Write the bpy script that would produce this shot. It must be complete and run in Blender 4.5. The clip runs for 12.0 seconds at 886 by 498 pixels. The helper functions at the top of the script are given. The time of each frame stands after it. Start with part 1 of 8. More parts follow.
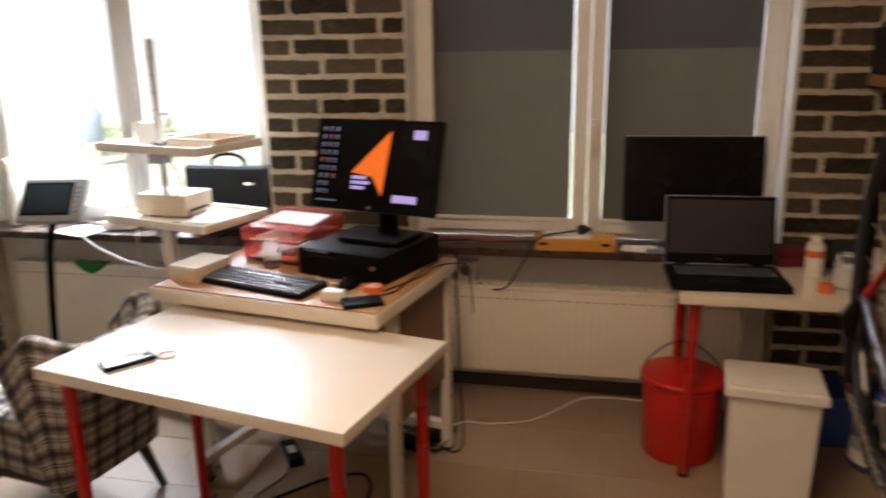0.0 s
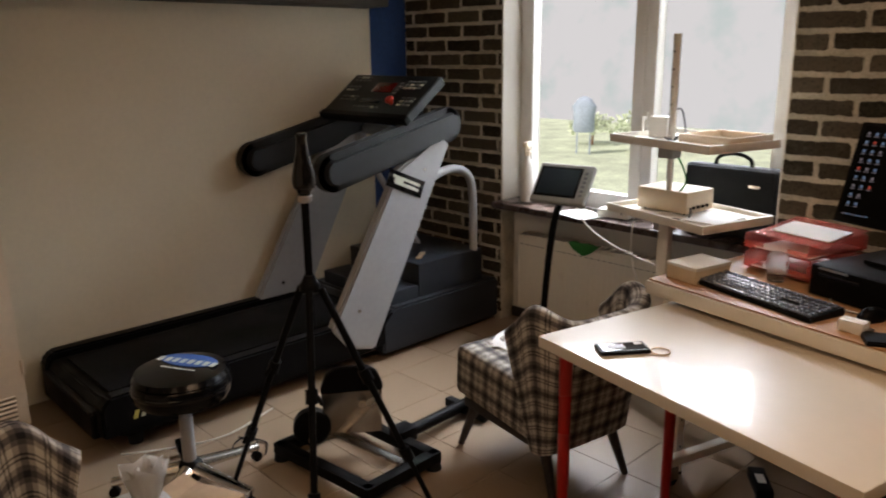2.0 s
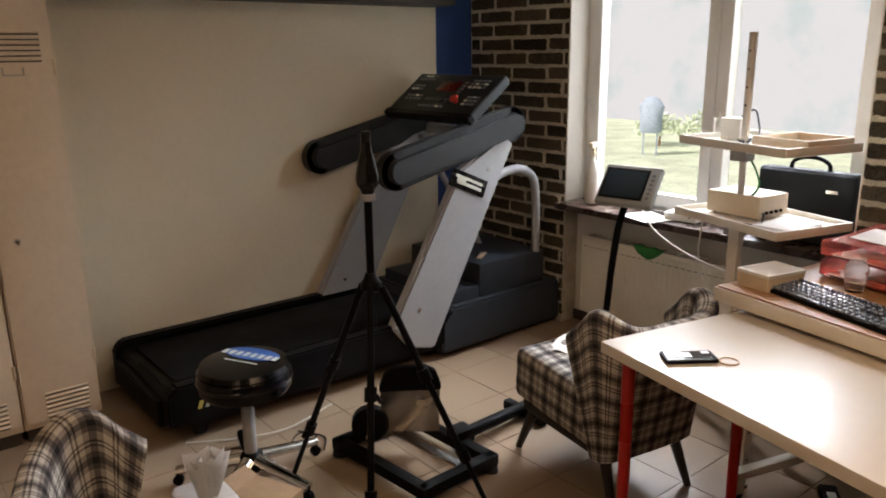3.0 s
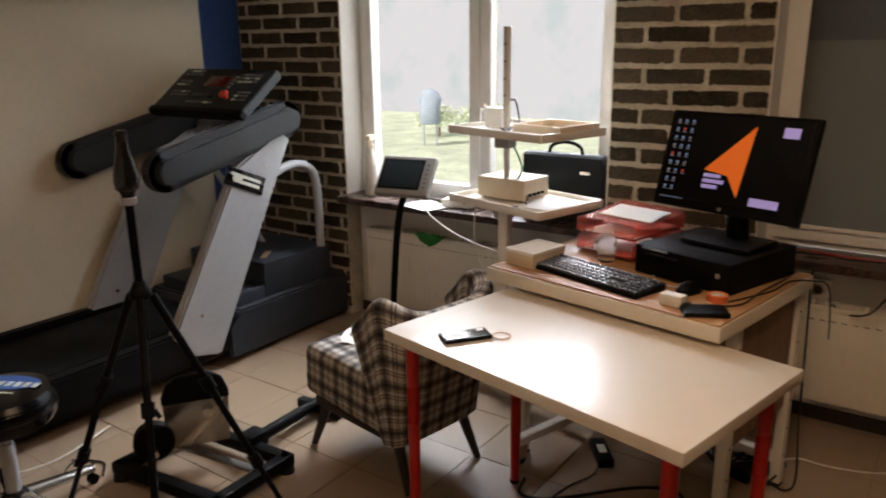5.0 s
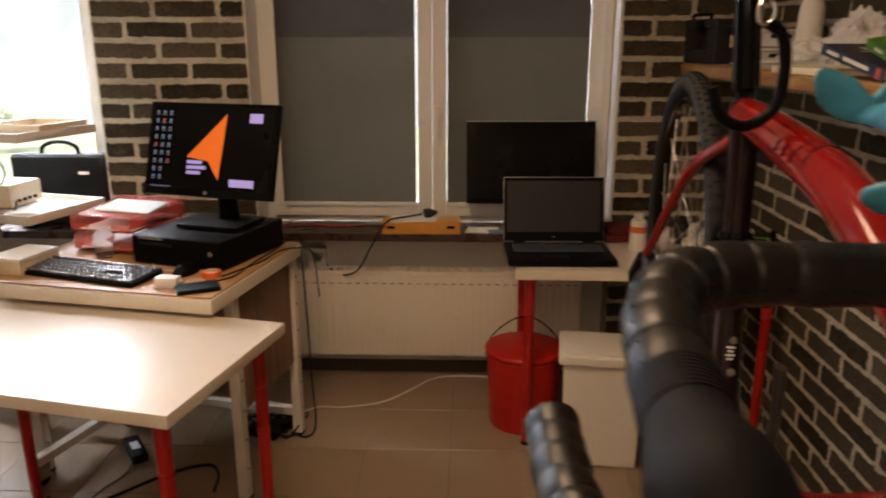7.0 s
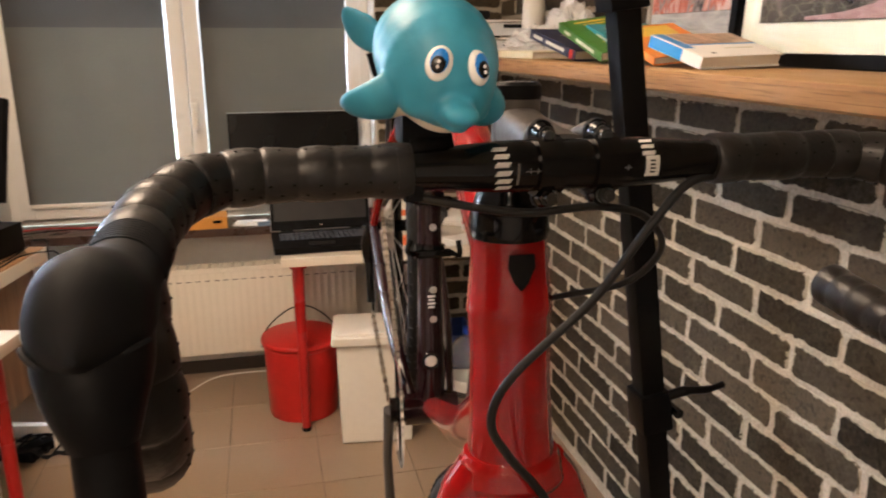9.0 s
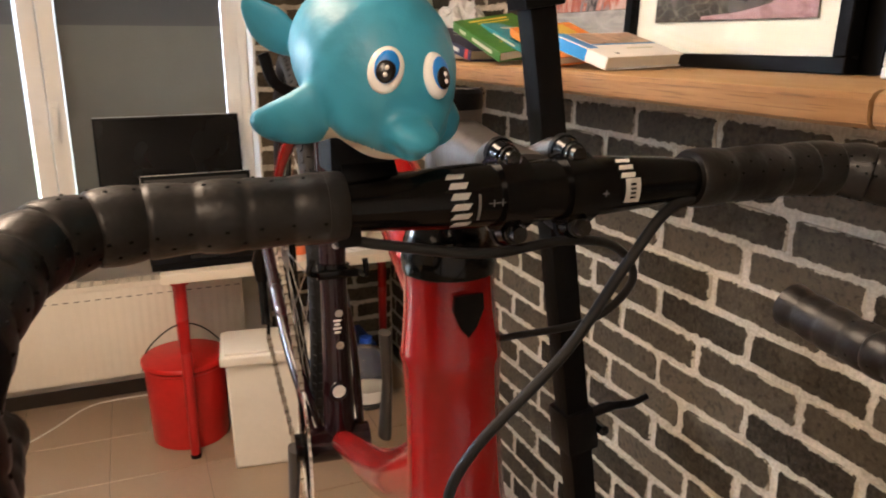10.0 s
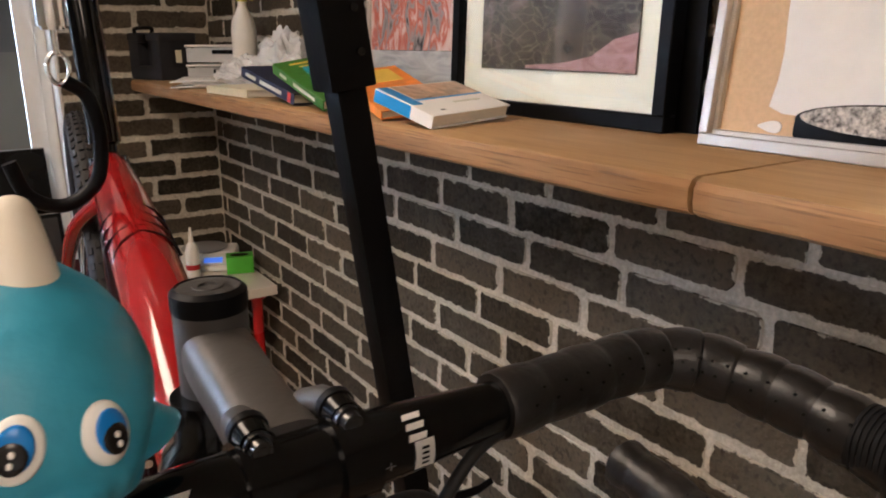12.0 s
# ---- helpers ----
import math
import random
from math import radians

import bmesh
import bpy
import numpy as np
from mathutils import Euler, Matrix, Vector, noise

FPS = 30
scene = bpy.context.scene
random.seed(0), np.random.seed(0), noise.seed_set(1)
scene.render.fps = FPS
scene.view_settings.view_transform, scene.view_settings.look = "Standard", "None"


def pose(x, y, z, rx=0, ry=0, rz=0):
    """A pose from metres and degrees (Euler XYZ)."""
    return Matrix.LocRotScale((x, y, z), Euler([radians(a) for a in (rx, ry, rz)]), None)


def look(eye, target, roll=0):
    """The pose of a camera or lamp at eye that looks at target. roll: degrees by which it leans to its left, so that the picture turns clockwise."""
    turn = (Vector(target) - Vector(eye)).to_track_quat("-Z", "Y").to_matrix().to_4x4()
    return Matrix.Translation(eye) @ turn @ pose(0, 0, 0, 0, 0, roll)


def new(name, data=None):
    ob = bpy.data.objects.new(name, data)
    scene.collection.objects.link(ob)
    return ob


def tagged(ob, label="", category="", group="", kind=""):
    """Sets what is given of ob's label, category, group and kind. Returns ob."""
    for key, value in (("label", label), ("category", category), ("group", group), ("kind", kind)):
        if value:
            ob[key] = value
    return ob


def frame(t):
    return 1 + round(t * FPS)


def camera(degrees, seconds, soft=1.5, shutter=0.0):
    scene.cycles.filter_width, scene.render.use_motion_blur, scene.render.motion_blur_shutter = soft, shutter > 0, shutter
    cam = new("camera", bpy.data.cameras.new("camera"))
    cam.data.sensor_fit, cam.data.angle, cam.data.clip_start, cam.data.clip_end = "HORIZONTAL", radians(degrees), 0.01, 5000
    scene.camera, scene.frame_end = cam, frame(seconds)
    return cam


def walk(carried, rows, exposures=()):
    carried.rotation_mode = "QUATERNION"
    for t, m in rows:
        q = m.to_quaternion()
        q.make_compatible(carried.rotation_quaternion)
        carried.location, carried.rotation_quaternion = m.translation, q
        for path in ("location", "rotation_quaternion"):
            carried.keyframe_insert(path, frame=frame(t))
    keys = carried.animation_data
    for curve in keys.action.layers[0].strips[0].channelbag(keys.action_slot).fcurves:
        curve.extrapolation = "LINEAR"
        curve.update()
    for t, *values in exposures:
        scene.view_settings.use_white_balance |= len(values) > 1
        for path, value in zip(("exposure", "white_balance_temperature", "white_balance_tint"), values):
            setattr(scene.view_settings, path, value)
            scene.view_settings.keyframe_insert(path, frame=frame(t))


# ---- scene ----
# ---- camera ----
cam = camera(60.90, 12.0, soft=1.9, shutter=0.4)
ROWS = [
    (0, 0.357, 0.268, 1.576, 11.51, -14.92, -0.91),
    (0.5, 0.304, 0.270, 1.582, 24.24, -14.89, -1.00),
    (1, 0.276, 0.272, 1.574, 33.62, -14.67, -0.90),
    (1.5, 0.237, 0.269, 1.572, 40.73, -14.65, -0.82),
    (2, 0.193, 0.259, 1.570, 46.30, -14.66, -0.74),
    (2.5, 0.180, 0.254, 1.572, 50.31, -14.60, -0.69),
    (2.7, 0.176, 0.258, 1.570, 51.29, -14.60, -0.68),
    (4.3, 0.189, 0.312, 1.571, 42.64, -15.33, -0.70),
    (4.5, 0.198, 0.309, 1.565, 40.09, -15.23, -0.67),
    (5, 0.218, 0.300, 1.567, 35.02, -15.29, -0.68),
    (5.5, 0.264, 0.296, 1.574, 28.45, -15.33, -0.49),
    (6, 0.324, 0.285, 1.562, 18.76, -15.29, -0.25),
    (6.5, 0.400, 0.265, 1.554, 8.83, -15.34, -0.08),
    (7, 0.491, 0.231, 1.542, 1.95, -15.39, -0.01),
    (7.2, 0.515, 0.213, 1.538, -0.09, -15.35, 0.22),
    (8.8, 0.622, 0.146, 1.510, -10.94, -15.51, -0.06),
    (9, 0.628, 0.151, 1.507, -13.37, -15.46, -0.04),
    (9.5, 0.628, 0.197, 1.508, -18.12, -15.50, -0.01),
    (10, 0.625, 0.254, 1.507, -22.34, -15.51, 0.10),
    (10.5, 0.639, 0.308, 1.542, -26.61, -15.65, 0.22),
    (11, 0.631, 0.348, 1.571, -29.97, -15.60, 0.19),
    (11.5, 0.652, 0.339, 1.5936, -32.70, -15.95, 0.07),
    (11.6, 0.668, 0.336, 1.597, -32.98, -15.88, 0.0),
    (11.8, 0.699, 0.337, 1.5963, -33.51, -15.50, -0.13),
    (12, 0.714, 0.337, 1.5958, -33.75, -15.49, -0.26),
]
EXPOSURES = [(0.0, 0.33, 6250, 13), (0.5, -0.15, 6400, 14), (1.1, -0.68, 6500, 14), (1.8, -0.6, 6600, 14), (2.6, -0.4, 6650, 14), (4.4, -0.2, 6600, 14), (5.0, -0.38, 6600, 14), (5.5, -0.33, 6600, 14),
             (6.4, -0.5, 6700, 15), (6.7, -0.25, 6650, 15), (7.2, 0.38, 6600, 13), (8.8, 1.39, 5650, 10), (10.0, 1.37, 5600, 10), (11.2, 1.08, 5450, 9), (12.0, 0.94, 5120, 9)]
walk(cam, [(t, pose(x, y, z, 0, 0, yaw) @ pose(0, 0, 0, 90 + pitch) @ pose(0, 0, 0, 0, 0, roll)) for t, x, y, z, yaw, pitch, roll in ROWS], EXPOSURES)

# ---- world, daylight and lamps ----
world = bpy.data.worlds.new("overcast_sky")
scene.world = world
world.use_nodes = True
wn = world.node_tree
sky = wn.nodes.new("ShaderNodeTexSky")
sky.sky_type, sky.sun_disc, sky.sun_elevation, sky.sun_rotation = "NISHITA", False, radians(48), radians(195)
sky.dust_density, sky.air_density = 4.0, 1.2
wn.links.new(sky.outputs[0], wn.nodes["Background"].inputs[0])
wn.nodes["Background"].inputs[1].default_value = 0.15

sun = new("sun", bpy.data.lights.new("sun", "SUN"))
sun.data.energy, sun.data.angle, sun.data.color = 5.0, radians(4), (1.0, 0.96, 0.9)
sun.matrix_world = look((0, 0, 5), (0.8, 3.0, 1.6))


def area_lamp(name, eye, target, sx, sy, watts, colour):
    ob = new(name, bpy.data.lights.new(name, "AREA"))
    ob.data.shape, ob.data.size, ob.data.size_y = "RECTANGLE", sx, sy
    ob.data.energy, ob.data.color = watts, colour
    ob.matrix_world = look(eye, target)
    return ob


# sky light falling in through the unshaded window
area_lamp("window_daylight", (-2.6, 4.5, 2.62), (-0.9, 2.0, 0.3), 2.2, 1.35, 330, (0.88, 0.93, 1.0))
area_lamp("window_skylight", (-2.0, 7.0, 3.75), (-2.4, 1.6, 0.5), 4.0, 1.2, 270, (0.72, 0.86, 1.0))
# unseen warm area lamps, added under the ceiling to light the room
area_lamp("unseen_lamp_front", (0.05, 1.45, 2.6), (0.05, 1.45, 0), 0.58, 1.16, 25, (1.0, 0.69, 0.43))
area_lamp("unseen_lamp_rear", (0.0, -1.0, 2.6), (0.0, -1.0, 0), 0.58, 1.16, 17, (1.0, 0.69, 0.43))
area_lamp("unseen_lamp_west", (-1.7, -0.6, 2.6), (-1.7, -0.6, 0), 0.58, 1.16, 3, (1.0, 0.69, 0.43))

# ---- materials ----


def material(name, colour, rough=0.6, metal=0.0, vary=0.12, grain=40.0, blotch=3.0, bump=0.1, bump_scale=120.0, island=0.0, coat=0.0,
             alpha=1.0, trans=0.0, ior=1.45, rough_vary=0.1, stretch=(1, 1, 1), spec=0.5, emit=None):
    """A surface with grain and blotches in its colour and gloss, and fine relief."""
    m = bpy.data.materials.new(name)
    m.use_nodes = True
    nt = m.node_tree
    b = nt.nodes["Principled BSDF"]
    b.inputs["Metallic"].default_value = metal
    b.inputs["IOR"].default_value = ior
    b.inputs["Coat Weight"].default_value = coat
    b.inputs["Coat Roughness"].default_value = 0.08
    b.inputs["Transmission Weight"].default_value = trans
    b.inputs["Alpha"].default_value = alpha
    b.inputs["Specular IOR Level"].default_value = spec
    link = nt.links.new
    co = nt.nodes.new("ShaderNodeTexCoord")
    mp = nt.nodes.new("ShaderNodeMapping")
    mp.inputs["Scale"].default_value = stretch
    link(co.outputs["Object"], mp.inputs[0])
    n1 = nt.nodes.new("ShaderNodeTexNoise")
    n1.inputs["Scale"].default_value, n1.inputs["Detail"].default_value = grain, 4
    n2 = nt.nodes.new("ShaderNodeTexNoise")
    n2.inputs["Scale"].default_value, n2.inputs["Detail"].default_value = blotch, 3
    for n in (n1, n2):
        link(mp.outputs[0], n.inputs["Vector"])
    add = nt.nodes.new("ShaderNodeMath")
    link(n1.outputs[0], add.inputs[0])
    link(n2.outputs[0], add.inputs[1])
    last = add.outputs[0]
    span = (0.7, 1.3)
    if island:
        ri = nt.nodes.new("ShaderNodeObjectInfo")
        gi = nt.nodes.new("ShaderNodeNewGeometry")
        s1 = nt.nodes.new("ShaderNodeMath")
        s1.operation = "ADD"
        link(ri.outputs["Random"], s1.inputs[0])
        link(gi.outputs["Random Per Island"], s1.inputs[1])
        fr = nt.nodes.new("ShaderNodeMath")
        fr.operation = "FRACT"
        link(s1.outputs[0], fr.inputs[0])
        ma = nt.nodes.new("ShaderNodeMath")
        ma.operation = "MULTIPLY_ADD"
        link(fr.outputs[0], ma.inputs[0])
        ma.inputs[1].default_value = island
        link(last, ma.inputs[2])
        last, span = ma.outputs[0], (0.7, 1.3 + island)
    mr = nt.nodes.new("ShaderNodeMapRange")
    mr.inputs["From Min"].default_value, mr.inputs["From Max"].default_value = span
    mr.inputs["To Min"].default_value, mr.inputs["To Max"].default_value = 1 - vary, 1 + vary
    link(last, mr.inputs[0])
    mul = nt.nodes.new("ShaderNodeVectorMath")
    mul.operation = "SCALE"
    mul.inputs[0].default_value = colour
    link(mr.outputs[0], mul.inputs["Scale"])
    link(mul.outputs[0], b.inputs["Base Color"])
    rr = nt.nodes.new("ShaderNodeMapRange")
    rr.inputs["From Min"].default_value, rr.inputs["From Max"].default_value = 0.3, 0.7
    rr.inputs["To Min"].default_value, rr.inputs["To Max"].default_value = max(rough - rough_vary, 0.02), min(rough + rough_vary, 1)
    link(n2.outputs[0], rr.inputs[0])
    link(rr.outputs[0], b.inputs["Roughness"])
    if bump:
        nb = nt.nodes.new("ShaderNodeTexNoise")
        nb.inputs["Scale"].default_value, nb.inputs["Detail"].default_value = bump_scale, 3
        link(mp.outputs[0], nb.inputs["Vector"])
        bp = nt.nodes.new("ShaderNodeBump")
        bp.inputs["Strength"].default_value, bp.inputs["Distance"].default_value = bump, 0.004
        link(nb.outputs[0], bp.inputs["Height"])
        link(bp.outputs[0], b.inputs["Normal"])
    if emit:
        b.inputs["Emission Color"].default_value = (*emit[0], 1)
        b.inputs["Emission Strength"].default_value = emit[1]
    return m


def wood(name, light, dark, rough=0.5, along="y", scale=1.0, bands=0.35, knots=0.0, saw=0.0):
    """Long-grained timber, with knots and saw marks where asked for."""
    m = material(name, light, rough, bump=0.0)
    nt = m.node_tree
    link = nt.links.new
    b = nt.nodes["Principled BSDF"]
    co = nt.nodes.new("ShaderNodeTexCoord")
    mp = nt.nodes.new("ShaderNodeMapping")
    s = [9.0 * scale] * 3
    s["xyz".index(along)] = 0.7 * scale
    mp.inputs["Scale"].default_value = s
    link(co.outputs["Object"], mp.inputs[0])
    n = nt.nodes.new("ShaderNodeTexNoise")
    n.inputs["Scale"].default_value, n.inputs["Detail"].default_value, n.inputs["Distortion"].default_value = 3.0, 6, 1.2
    link(mp.outputs[0], n.inputs["Vector"])
    w = nt.nodes.new("ShaderNodeTexWave")
    w.bands_direction = "X" if along != "x" else "Y"
    w.inputs["Scale"].default_value, w.inputs["Distortion"].default_value, w.inputs["Detail"].default_value = 1.6, 7.0, 3
    link(mp.outputs[0], w.inputs["Vector"])
    mix = nt.nodes.new("ShaderNodeMath")
    mix.operation = "MULTIPLY_ADD"
    link(w.outputs["Fac"], mix.inputs[0])
    mix.inputs[1].default_value = bands
    link(n.outputs[0], mix.inputs[2])
    cr = nt.nodes.new("ShaderNodeValToRGB")
    cr.color_ramp.elements[0].color, cr.color_ramp.elements[1].color = (*dark, 1), (*light, 1)
    cr.color_ramp.elements[0].position, cr.color_ramp.elements[1].position = 0.35, 0.8
    link(mix.outputs[0], cr.inputs[0])
    tone = cr.outputs[0]
    for amount, stretch, kind, lo, hi in ((knots, [5.0 if c != along else 1.7 for c in "xyz"], "ShaderNodeTexVoronoi", 0.06, 0.13), (saw, (0.0, 9.0, 330.0), "ShaderNodeTexNoise", 0.36, 0.44)):
        if amount:
            mk = nt.nodes.new("ShaderNodeMapping")
            mk.inputs["Scale"].default_value = stretch
            link(co.outputs["Object"], mk.inputs[0])
            v = nt.nodes.new(kind)
            v.inputs["Scale"].default_value = 1.0
            link(mk.outputs[0], v.inputs["Vector"])
            mr = nt.nodes.new("ShaderNodeMapRange")
            mr.inputs["From Min"].default_value, mr.inputs["From Max"].default_value = lo, hi
            mr.inputs["To Min"].default_value = 1 - amount
            link(v.outputs[0], mr.inputs[0])
            sc = nt.nodes.new("ShaderNodeVectorMath")
            sc.operation = "SCALE"
            link(tone, sc.inputs[0])
            link(mr.outputs[0], sc.inputs["Scale"])
            tone = sc.outputs[0]
    link(tone, b.inputs["Base Color"])
    bp = nt.nodes.new("ShaderNodeBump")
    bp.inputs["Strength"].default_value, bp.inputs["Distance"].default_value = 0.25, 0.004
    link(mix.outputs[0], bp.inputs["Height"])
    link(bp.outputs[0], b.inputs["Normal"])
    return m


def plaid(name):
    """Woven tartan in cream, taupe and near-black."""
    m = material(name, (0.5, 0.46, 0.4), 0.9, bump=0.35, bump_scale=420, spec=0.2)
    nt = m.node_tree
    link = nt.links.new
    b = nt.nodes["Principled BSDF"]
    co = nt.nodes.new("ShaderNodeTexCoord")
    sep = nt.nodes.new("ShaderNodeSeparateXYZ")
    link(co.outputs["UV"], sep.inputs[0])

    def stripes(axis):
        f = nt.nodes.new("ShaderNodeMath")
        f.operation = "FRACT"
        s = nt.nodes.new("ShaderNodeMath")
        s.operation = "MULTIPLY"
        s.inputs[1].default_value = 11.5
        link(sep.outputs[axis], s.inputs[0])
        link(s.outputs[0], f.inputs[0])
        r = nt.nodes.new("ShaderNodeValToRGB")
        e = r.color_ramp
        e.interpolation = "CONSTANT"
        tones = [(0, .8), (.08, .25), (.14, .8), (.2, .25), (.26, .8), (.4, .42), (.54, .1), (.72, .42), (.86, .8)]
        e.elements[0].position, e.elements[0].color = tones[0][0], (tones[0][1],) * 3 + (1,)
        e.elements[1].position, e.elements[1].color = tones[1][0], (tones[1][1],) * 3 + (1,)
        for p, v in tones[2:]:
            e.elements.new(p).color = (v, v, v, 1)
        link(f.outputs[0], r.inputs[0])
        return r.outputs[0]
    a, c = stripes(0), stripes(1)
    mx = nt.nodes.new("ShaderNodeMix")
    mx.data_type = "RGBA"
    mx.inputs["Factor"].default_value = 0.5
    link(a, mx.inputs[6])
    link(c, mx.inputs[7])
    cr = nt.nodes.new("ShaderNodeValToRGB")
    el = cr.color_ramp.elements
    el[0].position, el[0].color = 0.12, (0.02, 0.02, 0.023, 1)
    el[1].position, el[1].color = 0.8, (0.52, 0.485, 0.42, 1)
    el.new(0.45).color = (0.125, 0.113, 0.104, 1)
    el.new(0.61).color = (0.3, 0.27, 0.235, 1)
    link(mx.outputs[2], cr.inputs[0])
    link(cr.outputs[0], b.inputs["Base Color"])
    return m


def brick_paint(name):
    """Dark fired clay with pits, its edges smeared over with ragged pale mortar."""
    m = material(name, (0.064, 0.052, 0.0355), 0.75, spec=0.1, vary=0.85, grain=90, blotch=14, bump=0.9, bump_scale=110, island=1.3, rough_vary=0.15)
    nt = m.node_tree
    link = nt.links.new
    b = nt.nodes["Principled BSDF"]
    plain = b.inputs["Base Color"].links[0].from_socket

    def node(kind, op=None, **values):
        n = nt.nodes.new(kind)
        if op:
            n.operation = op
        for k, v in values.items():
            n.inputs[k.replace("_", " ")].default_value = v
        return n
    co = node("ShaderNodeTexCoord")
    rnd = node("ShaderNodeObjectInfo")
    off = node("ShaderNodeVectorMath", "MULTIPLY_ADD")
    link(rnd.outputs["Random"], off.inputs[0])
    off.inputs[1].default_value = (13.0, 7.0, 29.0)
    link(co.outputs["Object"], off.inputs[2])
    # how far a point lies inside the brick's outline
    place, size = nt.nodes.new("ShaderNodeUVMap"), nt.nodes.new("ShaderNodeUVMap")
    place.uv_map, size.uv_map = "place", "size"
    ab = node("ShaderNodeVectorMath", "ABSOLUTE")
    link(place.outputs[0], ab.inputs[0])
    inn = node("ShaderNodeVectorMath", "SUBTRACT")
    link(size.outputs[0], inn.inputs[0])
    link(ab.outputs[0], inn.inputs[1])
    sep = node("ShaderNodeSeparateXYZ")
    link(inn.outputs[0], sep.inputs[0])
    edge = node("ShaderNodeMath", "MINIMUM")
    link(sep.outputs[0], edge.inputs[0])
    link(sep.outputs[1], edge.inputs[1])
    n = node("ShaderNodeTexNoise", Scale=34.0, Detail=7.0, Roughness=0.7)
    link(off.outputs[0], n.inputs["Vector"])
    reach = node("ShaderNodeMapRange", From_Min=0.4, From_Max=0.75, To_Min=0.0004, To_Max=0.011)
    link(n.outputs[0], reach.inputs[0])
    gap = node("ShaderNodeMath", "SUBTRACT")
    link(reach.outputs[0], gap.inputs[0])
    link(edge.outputs[0], gap.inputs[1])
    smear = node("ShaderNodeMapRange", From_Min=-0.0006, From_Max=0.0012)
    link(gap.outputs[0], smear.inputs[0])
    # a thin pale film over some bricks, and dark pits
    film = node("ShaderNodeTexNoise", Scale=9.0, Detail=8.0, Roughness=0.75)
    link(off.outputs[0], film.inputs["Vector"])
    fr = node("ShaderNodeMapRange", From_Min=0.52, From_Max=0.8, To_Max=0.6)
    link(film.outputs[0], fr.inputs[0])
    mx = node("ShaderNodeMix")
    mx.data_type = "RGBA"
    link(fr.outputs[0], mx.inputs["Factor"])
    link(plain, mx.inputs[6])
    mx.inputs[7].default_value = (0.15, 0.128, 0.09, 1)
    pit = node("ShaderNodeTexNoise", Scale=85.0, Detail=4.0)
    link(off.outputs[0], pit.inputs["Vector"])
    dr = node("ShaderNodeMapRange", From_Min=0.32, From_Max=0.46, To_Min=0.6, To_Max=1.0)
    link(pit.outputs[0], dr.inputs[0])
    sc = node("ShaderNodeVectorMath", "SCALE")
    link(mx.outputs[2], sc.inputs[0])
    link(dr.outputs[0], sc.inputs["Scale"])
    last = node("ShaderNodeMix")
    last.data_type = "RGBA"
    link(smear.outputs[0], last.inputs["Factor"])
    link(sc.outputs[0], last.inputs[6])
    last.inputs[7].default_value = (0.45, 0.405, 0.315, 1)
    link(last.outputs[2], b.inputs["Base Color"])
    return m


PLASTER = material("white_wall_paint", (0.74, 0.71, 0.64), 0.75, vary=0.03, bump=0.12, bump_scale=90)
PANEL = material("cream_board", (0.68, 0.6, 0.45), 0.6, vary=0.03, bump=0.06)
CEIL = material("ceiling_paint", (0.8, 0.79, 0.76), 0.85, vary=0.03)
BLUE_WALL = material("blue_paint", (0.02, 0.06, 0.2), 0.7, vary=0.15)
MORTAR = material("pale_mortar", (0.465, 0.42, 0.33), 0.95, vary=0.3, blotch=9, grain=120, bump=0.8, bump_scale=160)
BRICK = brick_paint("dark_clinker_brick")
TILE = material("beige_floor_tile", (0.285, 0.205, 0.135), 0.3, vary=0.03, grain=60, blotch=9, bump=0.02, bump_scale=300, island=0.05, rough_vary=0.03)
GROUT = material("dark_grout", (0.15, 0.11, 0.075), 0.95, vary=0.2)
PVC = material("white_window_plastic", (0.78, 0.76, 0.71), 0.35, vary=0.02, bump=0.0)
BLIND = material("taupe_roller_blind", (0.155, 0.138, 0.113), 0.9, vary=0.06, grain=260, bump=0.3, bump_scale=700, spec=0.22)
# darker copy of the blind cloth: shade painted into its upper part
BLIND_SHADED = material("taupe_blind_shaded", (0.095, 0.087, 0.077), 0.9, vary=0.06, grain=260)
SILL = material("brown_stone_sill", (0.05, 0.028, 0.02), 0.3, vary=0.3, grain=80, blotch=12)
RAD = material("radiator_enamel", (0.76, 0.71, 0.6), 0.35, vary=0.03, bump=0.02)
DARK = material("dark_skirting_and_shade", (0.045, 0.033, 0.024), 0.6)
WHITE_TOP = material("white_laminate", (0.74, 0.67, 0.555), 0.3, rough_vary=0.02, vary=0.02, grain=25, bump=0.0, coat=1.0)
RED_STEEL = material("red_enamelled_steel", (0.4, 0.012, 0.01), 0.32, vary=0.06, bump=0.02)
RED_BIN = material("red_bucket_enamel", (0.5, 0.014, 0.009), 0.38, vary=0.08, bump=0.05)
WHITE_STEEL = material("white_powder_coat", (0.74, 0.7, 0.62), 0.45, vary=0.04)
WHITE_PLASTIC = material("white_plastic", (0.76, 0.73, 0.66), 0.4, vary=0.03)
BEIGE_PLASTIC = material("aged_beige_plastic", (0.66, 0.55, 0.4), 0.45, vary=0.05)
BLACK_PLASTIC = material("black_plastic", (0.004, 0.004, 0.0044), 0.42, vary=0.2, spec=0.1)
BLACK_GLOSS = material("gloss_black", (0.006, 0.006, 0.007), 0.12, vary=0.2, coat=0.5, bump=0.0, spec=0.22)
BLACK_MATT = material("matt_black_metal", (0.003, 0.003, 0.003), 0.5, vary=0.2, spec=0.1)
SCREEN = material("dark_screen", (0.004, 0.004, 0.0042), 0.25, vary=0.05, bump=0.0, spec=0.3)
GREY_STEEL = material("grey_coated_steel", (0.34, 0.34, 0.34), 0.42, metal=0.25, vary=0.06)
